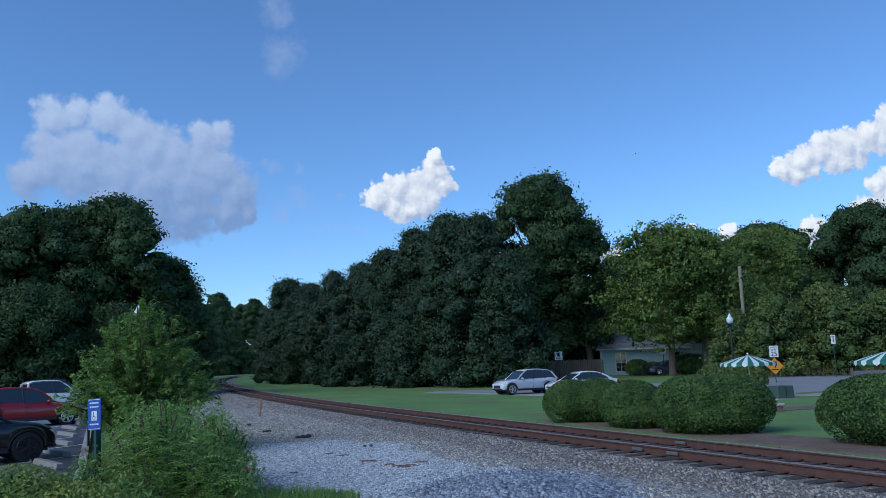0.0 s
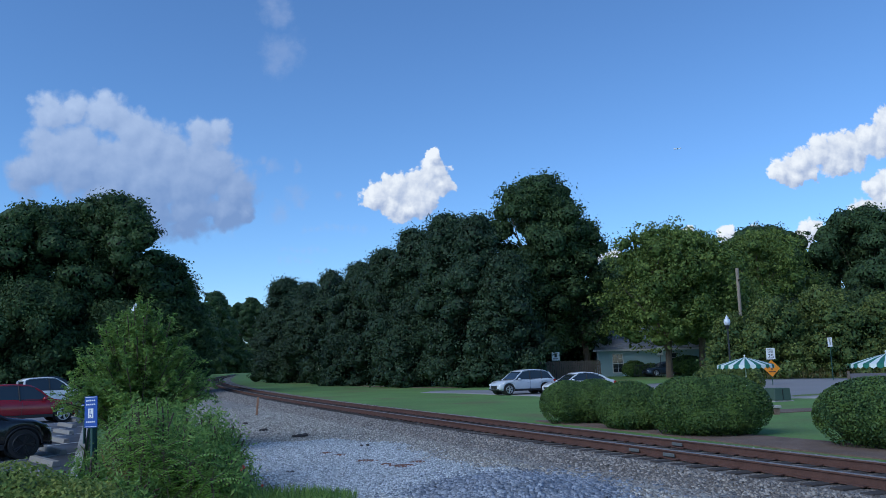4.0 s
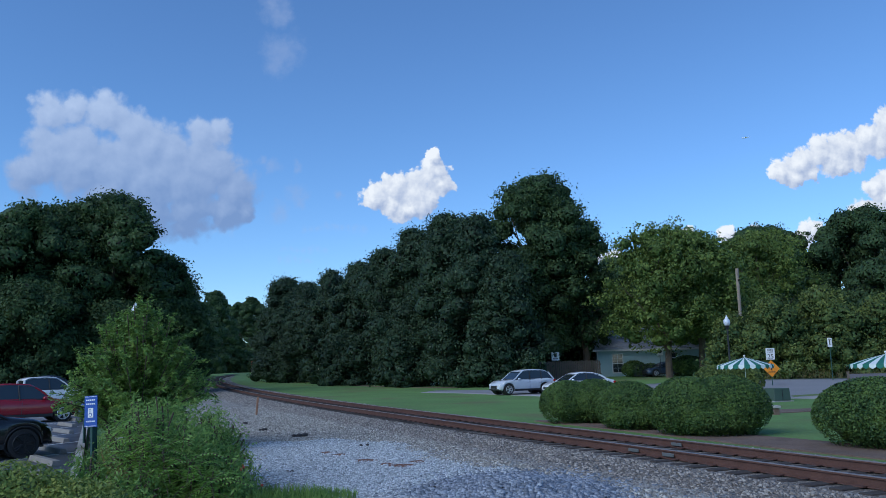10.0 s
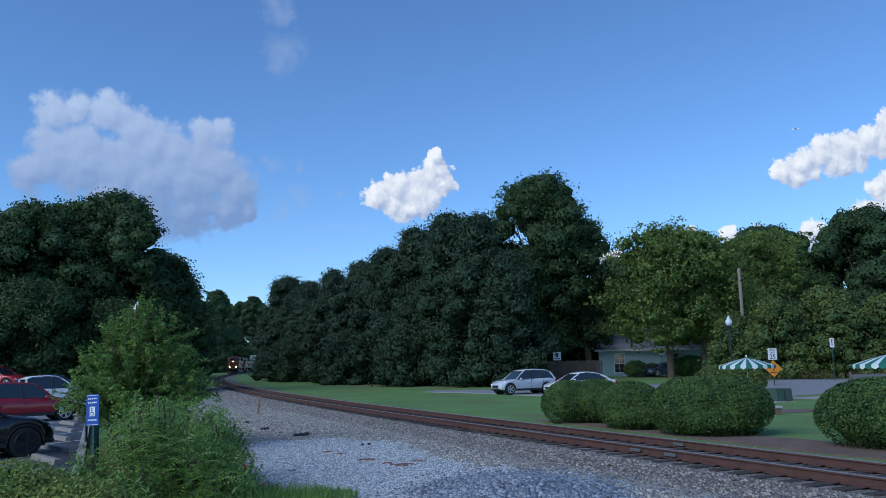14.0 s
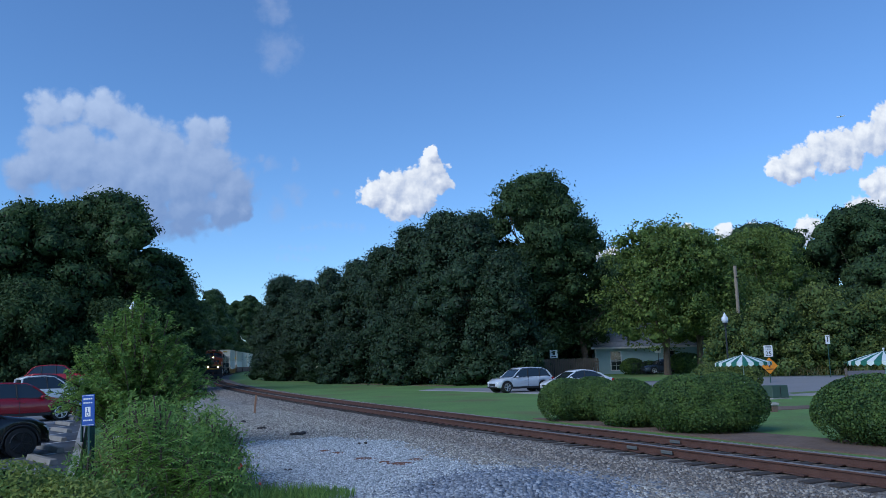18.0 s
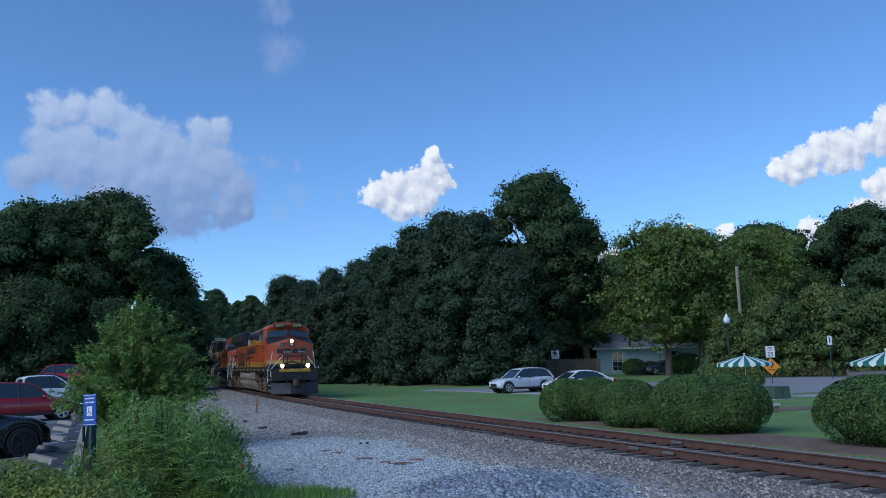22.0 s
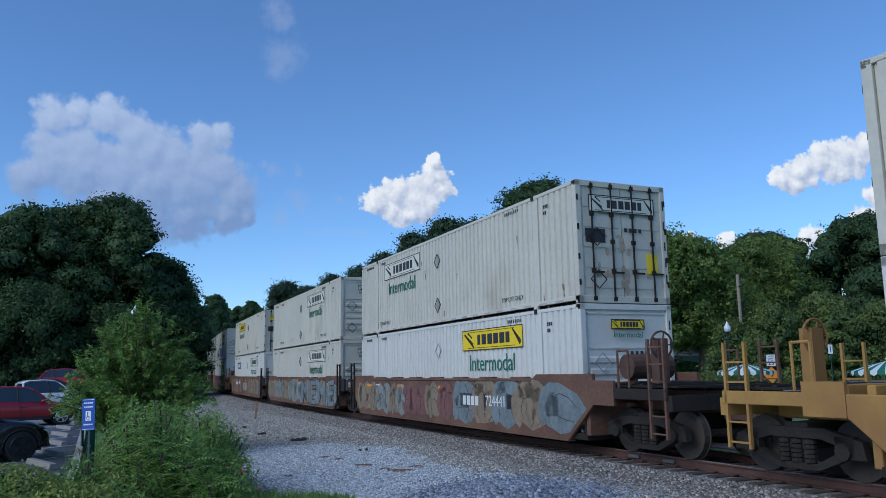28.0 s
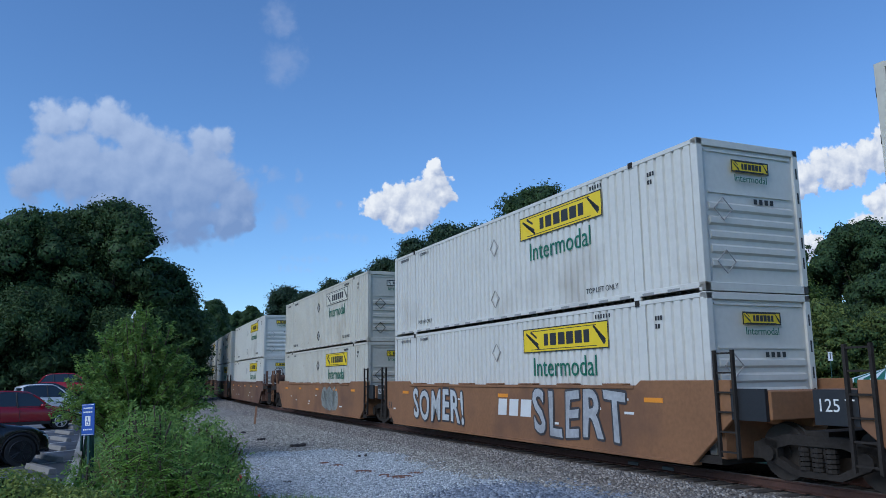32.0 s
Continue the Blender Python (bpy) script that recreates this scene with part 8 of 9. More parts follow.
LATE_CAR = car("suv", car_paint("bright_red_paint", (0.36, 0.012, 0.02)), "bright red suv driving into the parking lot", "suv", ALLOY, "cars in the parking lot")


# ---- parking lot furniture ----
def kerb_line():
    pts = LOT_KERB
    sh = Shape()
    rows = []
    n = 60
    for i in range(n + 1):
        u = i / n * (len(pts) - 1)
        k = min(int(u), len(pts) - 2)
        x, y = lerp(pts[k][0], pts[k + 1][0], u - k), lerp(pts[k][1], pts[k + 1][1], u - k)
        dx, dy = pts[k + 1][0] - pts[k][0], pts[k + 1][1] - pts[k][1]
        d = math.hypot(dx, dy)
        nx, ny = dy / d, -dx / d
        z = ground_z(x, y)
        rows.append([(x - nx * 0.10, y - ny * 0.10, z - 0.1), (x - nx * 0.08, y - ny * 0.08, z + 0.17), (x + nx * 0.10, y + ny * 0.10, z + 0.17), (x + nx * 0.12, y + ny * 0.12, z - 0.1)])
    sh.loft(rows)
    return solid("kerb", sh, CONCRETE, "pale concrete kerb at the edge of the parking lot", "kerb", kind="structure")


kerb_line()
STOP_STONE = material("wheel_stop_concrete", (0.24, 0.225, 0.205), 0.9, vary=0.2, scale=2, fine=30, bump=0.3)
for x, y in ((-8.35, 16.2), (-9.25, 18.4), (-10.4, 21.1), (-11.9, 24.4), (-13.4, 27.9), (-15.0, 31.5), (-16.6, 35.2), (-18.1, 38.8)):
    stop = solid("wheel_stop", Shape().prism([(-0.10, 0.0), (0.10, 0.0), (0.07, 0.13), (-0.07, 0.13)], 1, -0.92, 0.92), STOP_STONE, "pale concrete wheel stop on the asphalt", "wheel stop", "wheel stops in the lot", bevel=0.01)
    stop.matrix_basis = pose(x, y, ground_z(x, y) + 0.041, 0, 0, 42)
for x, y in ((-9.8, 20.6), (-11.3, 23.6), (-12.85, 27.2), (-14.45, 30.9), (-16.0, 34.4)):
    ln = solid("bay_line", Shape().box((-1.6, -0.05, 0), (0.75, 0.05, 0.006)), STRIPE, "faded white bay line", "bay line", "bay lines in the lot", kind="structure")
    ln.matrix_basis = pose(x, y, ground_z(x, y) + 0.042, 0, 0, 66)
silt = thing("silt_fence", "low black fabric silt fence along the kerb", "fence")
for (xa, ya), (xb, yb) in zip(LOT_KERB[1:4], LOT_KERB[2:5]):
    n = max(2, int(math.hypot(xb - xa, yb - ya) / 2.2))
    for k in range(n):
        pa, pb = (lerp(xa, xb, k / n) + 0.22, lerp(ya, yb, k / n)), (lerp(xa, xb, (k + 1) / n) + 0.22, lerp(ya, yb, (k + 1) / n))
        za, zb = ground_z(*pa), ground_z(*pb)
        part("fabric", Shape().loft([[(pa[0] - 0.012, pa[1], za - 0.05), (pa[0] + 0.012, pa[1], za - 0.05), (pa[0] + 0.012, pa[1], za + 0.24), (pa[0] - 0.012, pa[1], za + 0.24)],
                                     [(pb[0] - 0.012, pb[1], zb - 0.05), (pb[0] + 0.012, pb[1], zb - 0.05), (pb[0] + 0.012, pb[1], zb + 0.22), (pb[0] - 0.012, pb[1], zb + 0.22)]]), TRIM, silt)
        part("stake", Shape().box((pa[0] + 0.012, pa[1] - 0.02, za - 0.1), (pa[0] + 0.05, pa[1] + 0.02, za + 0.3)), TRIM, silt)


def post(name, x, y, h, r, mat, label, category, group=""):
    t = thing(name, label, category, group)
    t.matrix_basis = pose(x, y, ground_z(x, y))
    part("post", Shape().cyl((0, 0, -0.1), (0, 0, h), r, 10), mat, t)
    return t


SIGN_BLUE = material("blue_sign_sheet", (0.015, 0.07, 0.34), 0.4, vary=0.06)
SIGN_WHITE = material("white_sign_sheet", (0.75, 0.75, 0.75), 0.4, vary=0.05)
SIGN_ORANGE = material("orange_sign_sheet", (0.78, 0.26, 0.01), 0.45, vary=0.06)
POST_GREEN = material("green_post", (0.012, 0.055, 0.045), 0.5, vary=0.15)
POST_BLACK = material("black_post", (0.012, 0.014, 0.016), 0.5, vary=0.15)
GLOBE = material("frosted_globe", (0.66, 0.70, 0.76), 0.3, vary=0.05)


def parking_sign(x, y, turn, lean, first):
    t = thing("parking_sign", "blue accessible parking sign on a green post", "sign", "parking signs")
    t.matrix_basis = pose(x, y, ground_z(x, y)) @ pose(0, 0, 0, 0, lean, turn)
    part("post", Shape().box((-0.03, -0.03, -0.1), (0.03, 0.03, 1.62)), POST_GREEN, t, "green steel post", bevel=0.006)
    if first:
        part("post_sleeve", Shape().box((-0.07, 0.04, -0.1), (0.0, 0.10, 1.2)), POST_GREEN, t, "second green post beside it")
    b = part("board", Shape().box((-0.17, -0.045, 1.10), (0.17, -0.032, 1.66)), SIGN_BLUE, t, "blue sign board", bevel=0.004)
    ed = Shape()
    for a, c in (((-0.155, 1.115), (0.155, 1.123)), ((-0.155, 1.637), (0.155, 1.645))):
        ed.box((a[0], -0.049, a[1]), (c[0], -0.045, c[1]))
    for z in (1.57, 1.50, 1.19):
        for k in range(5):
            ed.box((-0.12 + k * 0.05, -0.049, z), (-0.085 + k * 0.05, -0.045, z + 0.025))
    ed.box((-0.07, -0.049, 1.27), (0.07, -0.045, 1.44))
    part("marking", ed, SIGN_WHITE, b)
    sy = Shape().cyl((-0.012, -0.052, 1.41), (-0.012, -0.049, 1.41), 0.014, 10)
    sy.box((-0.02, -0.052, 1.335), (-0.004, -0.0495, 1.40)).box((-0.02, -0.052, 1.33), (0.03, -0.0495, 1.345)).box((0.022, -0.052, 1.29), (0.036, -0.0495, 1.34))
    for i in range(10):
        a0, a1 = -0.3 + i * 0.36 + 1.9, -0.3 + (i + 1) * 0.36 + 1.9
        sy.cyl((-0.005 + 0.035 * math.cos(a0), -0.0505, 1.32 + 0.035 * math.sin(a0)), (-0.005 + 0.035 * math.cos(a1), -0.0505, 1.32 + 0.035 * math.sin(a1)), 0.005, 4)
    part("symbol", sy, SIGN_BLUE, b)
    return t


parking_sign(-6.33, 14.35, -28, -3, True)
parking_sign(-9.97, 22.0, -28, -2, False)


def acorn_lamp(x, y, h):
    t = thing("street_lamp", "black street lamp with a frosted acorn globe", "street lamp", "acorn lamps")
    t.matrix_basis = pose(x, y, ground_z(x, y))
    p = Shape().cyl((0, 0, -0.1), (0, 0, 0.5), 0.14, 12, 0, 0.10).cyl((0, 0, 0.5), (0, 0, h - 0.85), 0.065, 12, 0, 0.05).cyl((0, 0, h - 0.85), (0, 0, h - 0.62), 0.07, 12, 0, 0.15)
    part("post", p, POST_BLACK, t, "black lamp post")
    g = Shape()
    prof = [(0.14, 0.0), (0.21, 0.18), (0.20, 0.36), (0.10, 0.46), (0.11, 0.50), (0.05, 0.60), (0.012, 0.68)]
    g.loft([[(r * math.cos(i * 0.5236), r * math.sin(i * 0.5236), h - 0.64 + z) for i in range(12)] for r, z in prof])
    part("globe", g, GLOBE, t, "pale frosted acorn globe", shade=True)
    return t


acorn_lamp(-15.8, 40.0, 5.65)
acorn_lamp(18.3, 50.0, 4.75)

# ---- across the street ----
TEAL_SIDING = material("pale_teal_siding", (0.36, 0.50, 0.52), 0.7, vary=0.08, scale=0.5, fine=8)
SHINGLE = material("grey_shingles", (0.30, 0.32, 0.36), 0.9, vary=0.25, scale=2, fine=10)
WHITE_TRIM = material("white_trim", (0.68, 0.69, 0.70), 0.6, vary=0.08)
FENCE_WOOD = material("weathered_fence_wood", (0.13, 0.105, 0.085), 0.9, vary=0.35, scale=1, fine=10, bump=0.4)


def house():
    t = thing("house", "pale teal clapboard house with a grey shingle roof", "house")
    t.matrix_basis = pose(16.7, 84.5, ground_z(18, 83) - 0.42, 0, 0, -8)
    W, D, H = 18.0, 9.0, 3.25
    w = part("wall", Shape().box((0, 0, 0), (W, D, H)), TEAL_SIDING, t, "pale teal clapboard walls")
    k = 0
    for i in range(15):
        z = 0.1 + i * 0.21
        b = Shape().prism([(-0.03, z), (0.0, z), (0.0, z + 0.2), (-0.008, z + 0.2)], 0, 0.02, W - 0.02)
        part("board", b, TEAL_SIDING, w)
    for x in (0, W):
        part("corner_board", Shape().box((x - 0.07, -0.045, 0), (x + 0.07, 0.08, H)), WHITE_TRIM, w)
    rf = Shape().prism([(-0.6, H - 0.12), (D + 0.6, H - 0.12), (D / 2, H + 2.6)], 0, -0.5, W + 0.5)
    r = part("roof", rf, SHINGLE, t, "grey shingle roof")
    part("fascia", Shape().box((-0.5, -0.64, H - 0.16), (W + 0.5, -0.59, H + 0.02)), WHITE_TRIM, r)
    for i in range(9):
        f = (i + 0.5) / 9
        part("shingle_course", Shape().prism([(lerp(-0.6, D / 2, f), lerp(H - 0.12, H + 2.6, f) + 0.0), (lerp(-0.6, D / 2, f) + 0.25, lerp(H - 0.12, H + 2.6, f) + 0.19), (lerp(-0.6, D / 2, f) + 0.23, lerp(H - 0.12, H + 2.6, f) + 0.21),
                                              (lerp(-0.6, D / 2, f) - 0.02, lerp(H - 0.12, H + 2.6, f) + 0.03)], 0, -0.5, W + 0.5), SHINGLE, r)
    for x in (1.6, 7.2, 13.5):
        win = part("window", Shape().box((x, -0.03, 0.85), (x + 1.0, 0.02, 2.75)), CAR_GLASS, t, "dark window with white frame")
        fr = Shape()
        for a, b in (((x - 0.1, 0.75), (x, 2.85)), ((x + 1.0, 0.75), (x + 1.1, 2.85)), ((x, 2.75), (x + 1.0, 2.85)), ((x, 0.75), (x + 1.0, 0.85)), ((x, 1.76), (x + 1.0, 1.84)), ((x + 0.48, 0.85), (x + 0.52, 2.75)),
                     ((x, 1.28), (x + 1.0, 1.31)), ((x, 2.28), (x + 1.0, 2.31))):
            fr.box((a[0], -0.06, a[1]), (b[0], -0.025, b[1]))
        part("window_frame", fr, WHITE_TRIM, win, "white window frame")
    return t


house()
fence = thing("wooden_fence", "weathered brown vertical board fence beside the house", "fence")
fence.matrix_basis = pose(7.6, 79.6, ground_z(10, 79), 0, 0, 8)
for i in range(46):
    part("board", Shape().box((i * 0.19, 0, 0), (i * 0.19 + 0.15, 0.025, 1.9 + 0.03 * (i % 3))), FENCE_WOOD, fence)
part("rail", Shape().box((0, 0.03, 0.5), (8.8, 0.08, 0.6)), FENCE_WOOD, fence)
part("rail", Shape().box((0, 0.03, 1.5), (8.8, 0.08, 1.6)), FENCE_WOOD, fence)
iron = thing("iron_fence", "black iron picket fence by the house", "fence")
iron.matrix_basis = pose(19.2, 79.0, ground_z(19, 79), 0, 0, -6)
for i in range(24):
    part("picket", Shape().box((i * 0.13, 0, 0), (i * 0.13 + 0.025, 0.025, 1.25)), POST_BLACK, iron)
for z in (0.15, 1.1):
    part("rail", Shape().box((0, -0.005, z), (3.1, 0.03, z + 0.04)), POST_BLACK, iron)

UMB_GREEN = material("green_canvas", (0.02, 0.14, 0.10), 0.8, vary=0.12, scale=2, fine=20)
UMB_WHITE = material("white_canvas", (0.62, 0.68, 0.68), 0.8, vary=0.08, scale=2, fine=20)


def parasol(x, y, r, top):
    t = thing("parasol", "green and white striped market parasol with a scalloped edge", "parasol", "parasols")
    t.matrix_basis = pose(x, y, ground_z(x, y))
    part("pole", Shape().cyl((0, 0, 0), (0, 0, top + 0.06), 0.025, 8), WHITE_TRIM, t)
    part("base", Shape().cyl((0, 0, 0), (0, 0, 0.12), 0.28, 16, 0, 0.22), POST_BLACK, t)
    can = Shape()
    n = 32
    drop = r * 0.29
    for i in range(n):
        a0, a1 = 2 * math.pi * i / n, 2 * math.pi * (i + 1) / n
        am = (a0 + a1) / 2
        def P(a, f, dz=0.0):
            return (math.cos(a) * r * f, math.sin(a) * r * f, top - drop * f ** 1.15 + dz)
        can.add([(0, 0, top), P(a0, 0.5), P(a0, 1.0), P(a1, 1.0), P(a1, 0.5)], [(0, 1, 4), (1, 2, 3, 4)], i % 2)
        can.add([P(a0, 1.0), P(a1, 1.0), P(a1, 1.005, -0.12), P(am, 1.005, -0.20), P(a0, 1.005, -0.12)], [(0, 1, 2, 3, 4)], i % 2)
    part("canopy", can, [UMB_GREEN, UMB_WHITE], t, "striped canvas canopy")
    part("finial", Shape().ball((0, 0, top + 0.08), 0.05, 8), WHITE_TRIM, t)
    for i in range(8):
        a = 2 * math.pi * i / 8
        part("rib", Shape().cyl((0, 0, top - 0.03), (math.cos(a) * r * 0.98, math.sin(a) * r * 0.98, top - drop - 0.02), 0.01, 4), WHITE_TRIM, t)
    return t


parasol(15.55, 40.4, 1.38, 2.20)
parasol(18.45, 32.6, 1.40, 2.20)
tr = thing("transformer_box", "dark green utility cabinet on the lawn", "utility cabinet")
tr.matrix_basis = pose(16.45, 38.9, ground_z(16, 39), 0, 0, 15)
BOX_GREEN = material("cabinet_green", (0.05, 0.085, 0.065), 0.6, vary=0.12)
part("cabinet", Shape().box((-0.48, -0.4, 0.06), (0.48, 0.4, 0.66), 0, 0.03), BOX_GREEN, tr, bevel=0.02)
part("base", Shape().box((-0.55, -0.47, -0.05), (0.55, 0.47, 0.06)), CONCRETE, tr)
part("door_seam", Shape().box((-0.01, -0.41, 0.1), (0.01, -0.38, 0.6)), TRIM, tr)

sp = post("street_sign", 22.0, 52.6, 2.5, 0.03, POST_GREEN, "speed limit sign over an orange warning diamond", "sign")
lim = part("board", Shape().box((-0.30, -0.045, 1.74), (0.30, -0.032, 2.50)), SIGN_WHITE, sp, "white rectangular board", bevel=0.004)
stick("lettering", words("25", 0.42, INK), lim, at=pose(0, -0.05, 1.94))
stick("lettering", words("SPEED", 0.15, INK), lim, at=pose(0, -0.05, 2.38))
stick("lettering", words("LIMIT", 0.15, INK), lim, at=pose(0, -0.05, 2.22))
dm = part("diamond", Shape().prism([(-0.56, 1.15), (0, 0.59), (0.56, 1.15), (0, 1.71)], 1, -0.05, -0.036), SIGN_ORANGE, sp, "orange warning diamond", bevel=0.003)
part("symbol", Shape().box((-0.04, -0.056, 1.03), (0.04, -0.051, 1.48)).box((-0.16, -0.056, 1.37), (0.16, -0.051, 1.45)).box((-0.24, -0.056, 0.89), (0.24, -0.051, 0.95)), INK, dm)
pk = post("street_sign", 27.5, 55.5, 2.95, 0.03, POST_GREEN, "small white street sign on a green post", "sign")
bd = part("board", Shape().box((-0.16, -0.045, 2.35), (0.16, -0.032, 3.0)), SIGN_WHITE, pk, bevel=0.004)
part("marking", Shape().box((-0.03, -0.05, 2.5), (0.03, -0.046, 2.85)).box((-0.1, -0.05, 2.88), (0.1, -0.046, 2.92)), INK, bd)
ps = post("street_sign", 11.0, 76.5, 2.9, 0.03, POST_BLACK, "white pedestrian sign on a dark post", "sign")
bd = part("board", Shape().box((-0.38, -0.045, 2.0), (0.38, -0.032, 2.8)), SIGN_WHITE, ps, bevel=0.004)
part("marking", Shape().box((-0.25, -0.05, 2.12), (0.25, -0.046, 2.2)).box((-0.12, -0.05, 2.3), (0.12, -0.046, 2.7)), INK, bd)
ps = post("street_sign", 21.5, 77.5, 2.9, 0.03, POST_BLACK, "white sign on a post by the street trees", "sign")
bd = part("board", Shape().box((-0.3, -0.045, 2.1), (0.3, -0.032, 2.9)), SIGN_WHITE, ps, bevel=0.004)
part("marking", Shape().cyl((0, -0.05, 2.5), (0, -0.046, 2.5), 0.2, 14), INK, bd)

POLE_WOOD = material("pole_wood", (0.26, 0.22, 0.18), 0.9, vary=0.25, scale=1, fine=10, bump=0.3)
up = post("utility_pole", 26.9, 70.0, 9.75, 0.15, POLE_WOOD, "weathered wooden utility pole with guy wires", "utility pole")
part("bracket", Shape().box((-0.05, -0.6, 8.6), (0.05, 0.1, 8.7)), DARK_IRON, up)
part("guy_wire", Shape().cyl((0, 0, 7.2), (2.6, 0.5, 5.2), 0.02, 5), DARK_IRON, up)
part("guy_wire", Shape().cyl((0, 0, 7.0), (2.2, 0.3, 3.2), 0.02, 5), DARK_IRON, up)

SCREEN = material("grey_screen", (0.13, 0.125, 0.14), 0.85, vary=0.12, scale=1, fine=12)
wall = thing("screen_fence", "low grey screen fence on timber posts across the street", "fence")
wall.matrix_basis = pose(23.2, 45.0, ground_z(23, 45), 0, 0, -12)
for i in range(5):
    part("panel", Shape().box((i * 2.4 + 0.05, 0, 0.05), (i * 2.4 + 2.35, 0.05, 0.98)), SCREEN, wall)
    part("post", Shape().box((i * 2.4 - 0.06, -0.03, -0.1), (i * 2.4 + 0.06, 0.08, 1.12)), FENCE_WOOD, wall)

# ---- the yard ----
stake = solid("wooden_stake", Shape().box((-0.045, -0.03, -0.1), (0.045, 0.03, 0.86)), material("stake_wood", (0.32, 0.17, 0.10), 0.8, vary=0.25, scale=4, fine=20), "reddish wooden survey stake in the gravel", "stake", bevel=0.006)
stake.matrix_basis = pose(-8.66, 36.5, ground_z(-8.7, 36.5), 0, 4, 20)
ub = thing("utility_pedestal", "pale weathered utility pedestal among the weeds", "utility box")
ub.matrix_basis = pose(-5.75, 14.1, ground_z(-5.7, 14.1), 0, 2, 20)
part("body", Shape().box((-0.13, -0.10, 0), (0.13, 0.10, 0.85)), material("pale_metal", (0.34, 0.38, 0.38), 0.6, vary=0.2), ub, bevel=0.01)
part("cap", Shape().box((-0.15, -0.12, 0.85), (0.15, 0.12, 0.92)), CONCRETE, ub, bevel=0.01)
solid("mulch_bed", drape([(3.3, 29.0), (5.4, 24.2), (7.5, 18.9), (11.4, 10.2)], [(3.6, 29.4), (6.7, 25.0), (9.3, 20.0), (13.0, 11.4)], 20, 4, 0.03), PINE_STRAW, "reddish brown mulch bed under the bushes", "mulch", kind="structure")
solid("leaf_litter", drape([(-10.5, 88.0), (-3.5, 77.2), (0.6, 72.7), (4.4, 68.6)], [(-9.6, 88.6), (-2.9, 78.2), (1.2, 73.7), (5.0, 69.8)], 14, 3, 0.03), PINE_STRAW, "brown leaf litter along the foot of the magnolias", "leaf litter", kind="structure")
solid("mulch_patch", drape([(12.6, 30.4), (14.6, 31.0)], [(13.0, 32.4), (15.2, 32.8)], 4, 4, 0.03), PINE_STRAW, "reddish brown mulch patch on the lawn", "mulch", kind="structure")
CLOD = material("dark_clod", (0.05, 0.045, 0.045), 0.95, vary=0.4)
RED_SOIL = material("red_soil", (0.17, 0.075, 0.045), 0.95, vary=0.4, scale=6, fine=40, bump=0.6)
q = random.Random(8)
for x, y, r in ((-4.4, 24.0, 0.22), (-2.1, 20.8, 0.12), (-1.55, 12.15, 0.10), (-3.1, 15.9, 0.07), (-0.1, 13.3, 0.10), (-4.6, 17.6, 0.10), (-7.6, 30.5, 0.16), (-6.2, 26.9, 0.16)):
    sh = Shape()
    for k in range(4):
        sh.ball((q.uniform(-1, 1) * r, q.uniform(-1, 1) * r * 0.5, r * 0.25), r * q.uniform(0.35, 0.6), 7, squash=0.6)
    c = solid("clod", sh, CLOD, "dark clod of dirt on the gravel", "clod", "clods on the gravel")
    c.matrix_basis = pose(x, y, ground_z(x, y) + 0.036, 0, 0, q.uniform(0, 360))
for x, y, a, b in ((-1.75, 17.6, 0.32, 0.30), (-0.9, 16.6, 0.34, 0.34), (-1.25, 16.9, 0.16, 0.2), (-0.6, 17.2, 0.2, 0.25), (-2.9, 19.4, 0.16, 0.3), (-2.5, 18.9, 0.2, 0.25), (-2.2, 11.9, 0.3, 0.25)):
    ring = [(math.cos(i * 0.5236) * a * q.uniform(0.6, 1.1), math.sin(i * 0.5236) * b * q.uniform(0.6, 1.1)) for i in range(12)]
    sh = Shape().add([(0, 0, 0.03)] + [(px, py, 0.004) for px, py in ring], [(0, 1 + i, 1 + (i + 1) % 12) for i in range(12)])
    c = solid("soil_patch", sh, RED_SOIL, "patch of red soil on the gravel", "soil", "soil patches", kind="structure")
    c.matrix_basis = pose(x, y, ground_z(x, y) + 0.036)
FLOWER = material("red_flower", (0.5, 0.05, 0.05), 0.7)
fl = thing("red_flowers", "small red flowers among the weeds", "flowers")
fl.matrix_basis = pose(-3.35, 12.1, ground_z(-3.3, 12))
for i in range(9):
    px, py, pz = q.uniform(-0.4, 0.7), q.uniform(-0.3, 0.3), q.uniform(0.25, 0.6)
    part("blossom", Shape().ball((px, py, pz), 0.022, 6), FLOWER, fl)
    part("stalk", Shape().cyl((px, py, 0), (px, py, pz), 0.004, 4), POST_GREEN, fl)
pd = thing("stone_pedestal", "short brown post with a pale stone cap on the lawn", "pedestal")
pd.matrix_basis = pose(12.5, 29.8, ground_z(12.5, 29.8))
part("post", Shape().box((-0.10, -0.10, -0.05), (0.10, 0.10, 0.24)), PINE_STRAW, pd, bevel=0.01)
part("cap", Shape().box((-0.15, -0.15, 0.24), (0.15, 0.15, 0.34)), CONCRETE, pd, "pale stone cap", bevel=0.02)

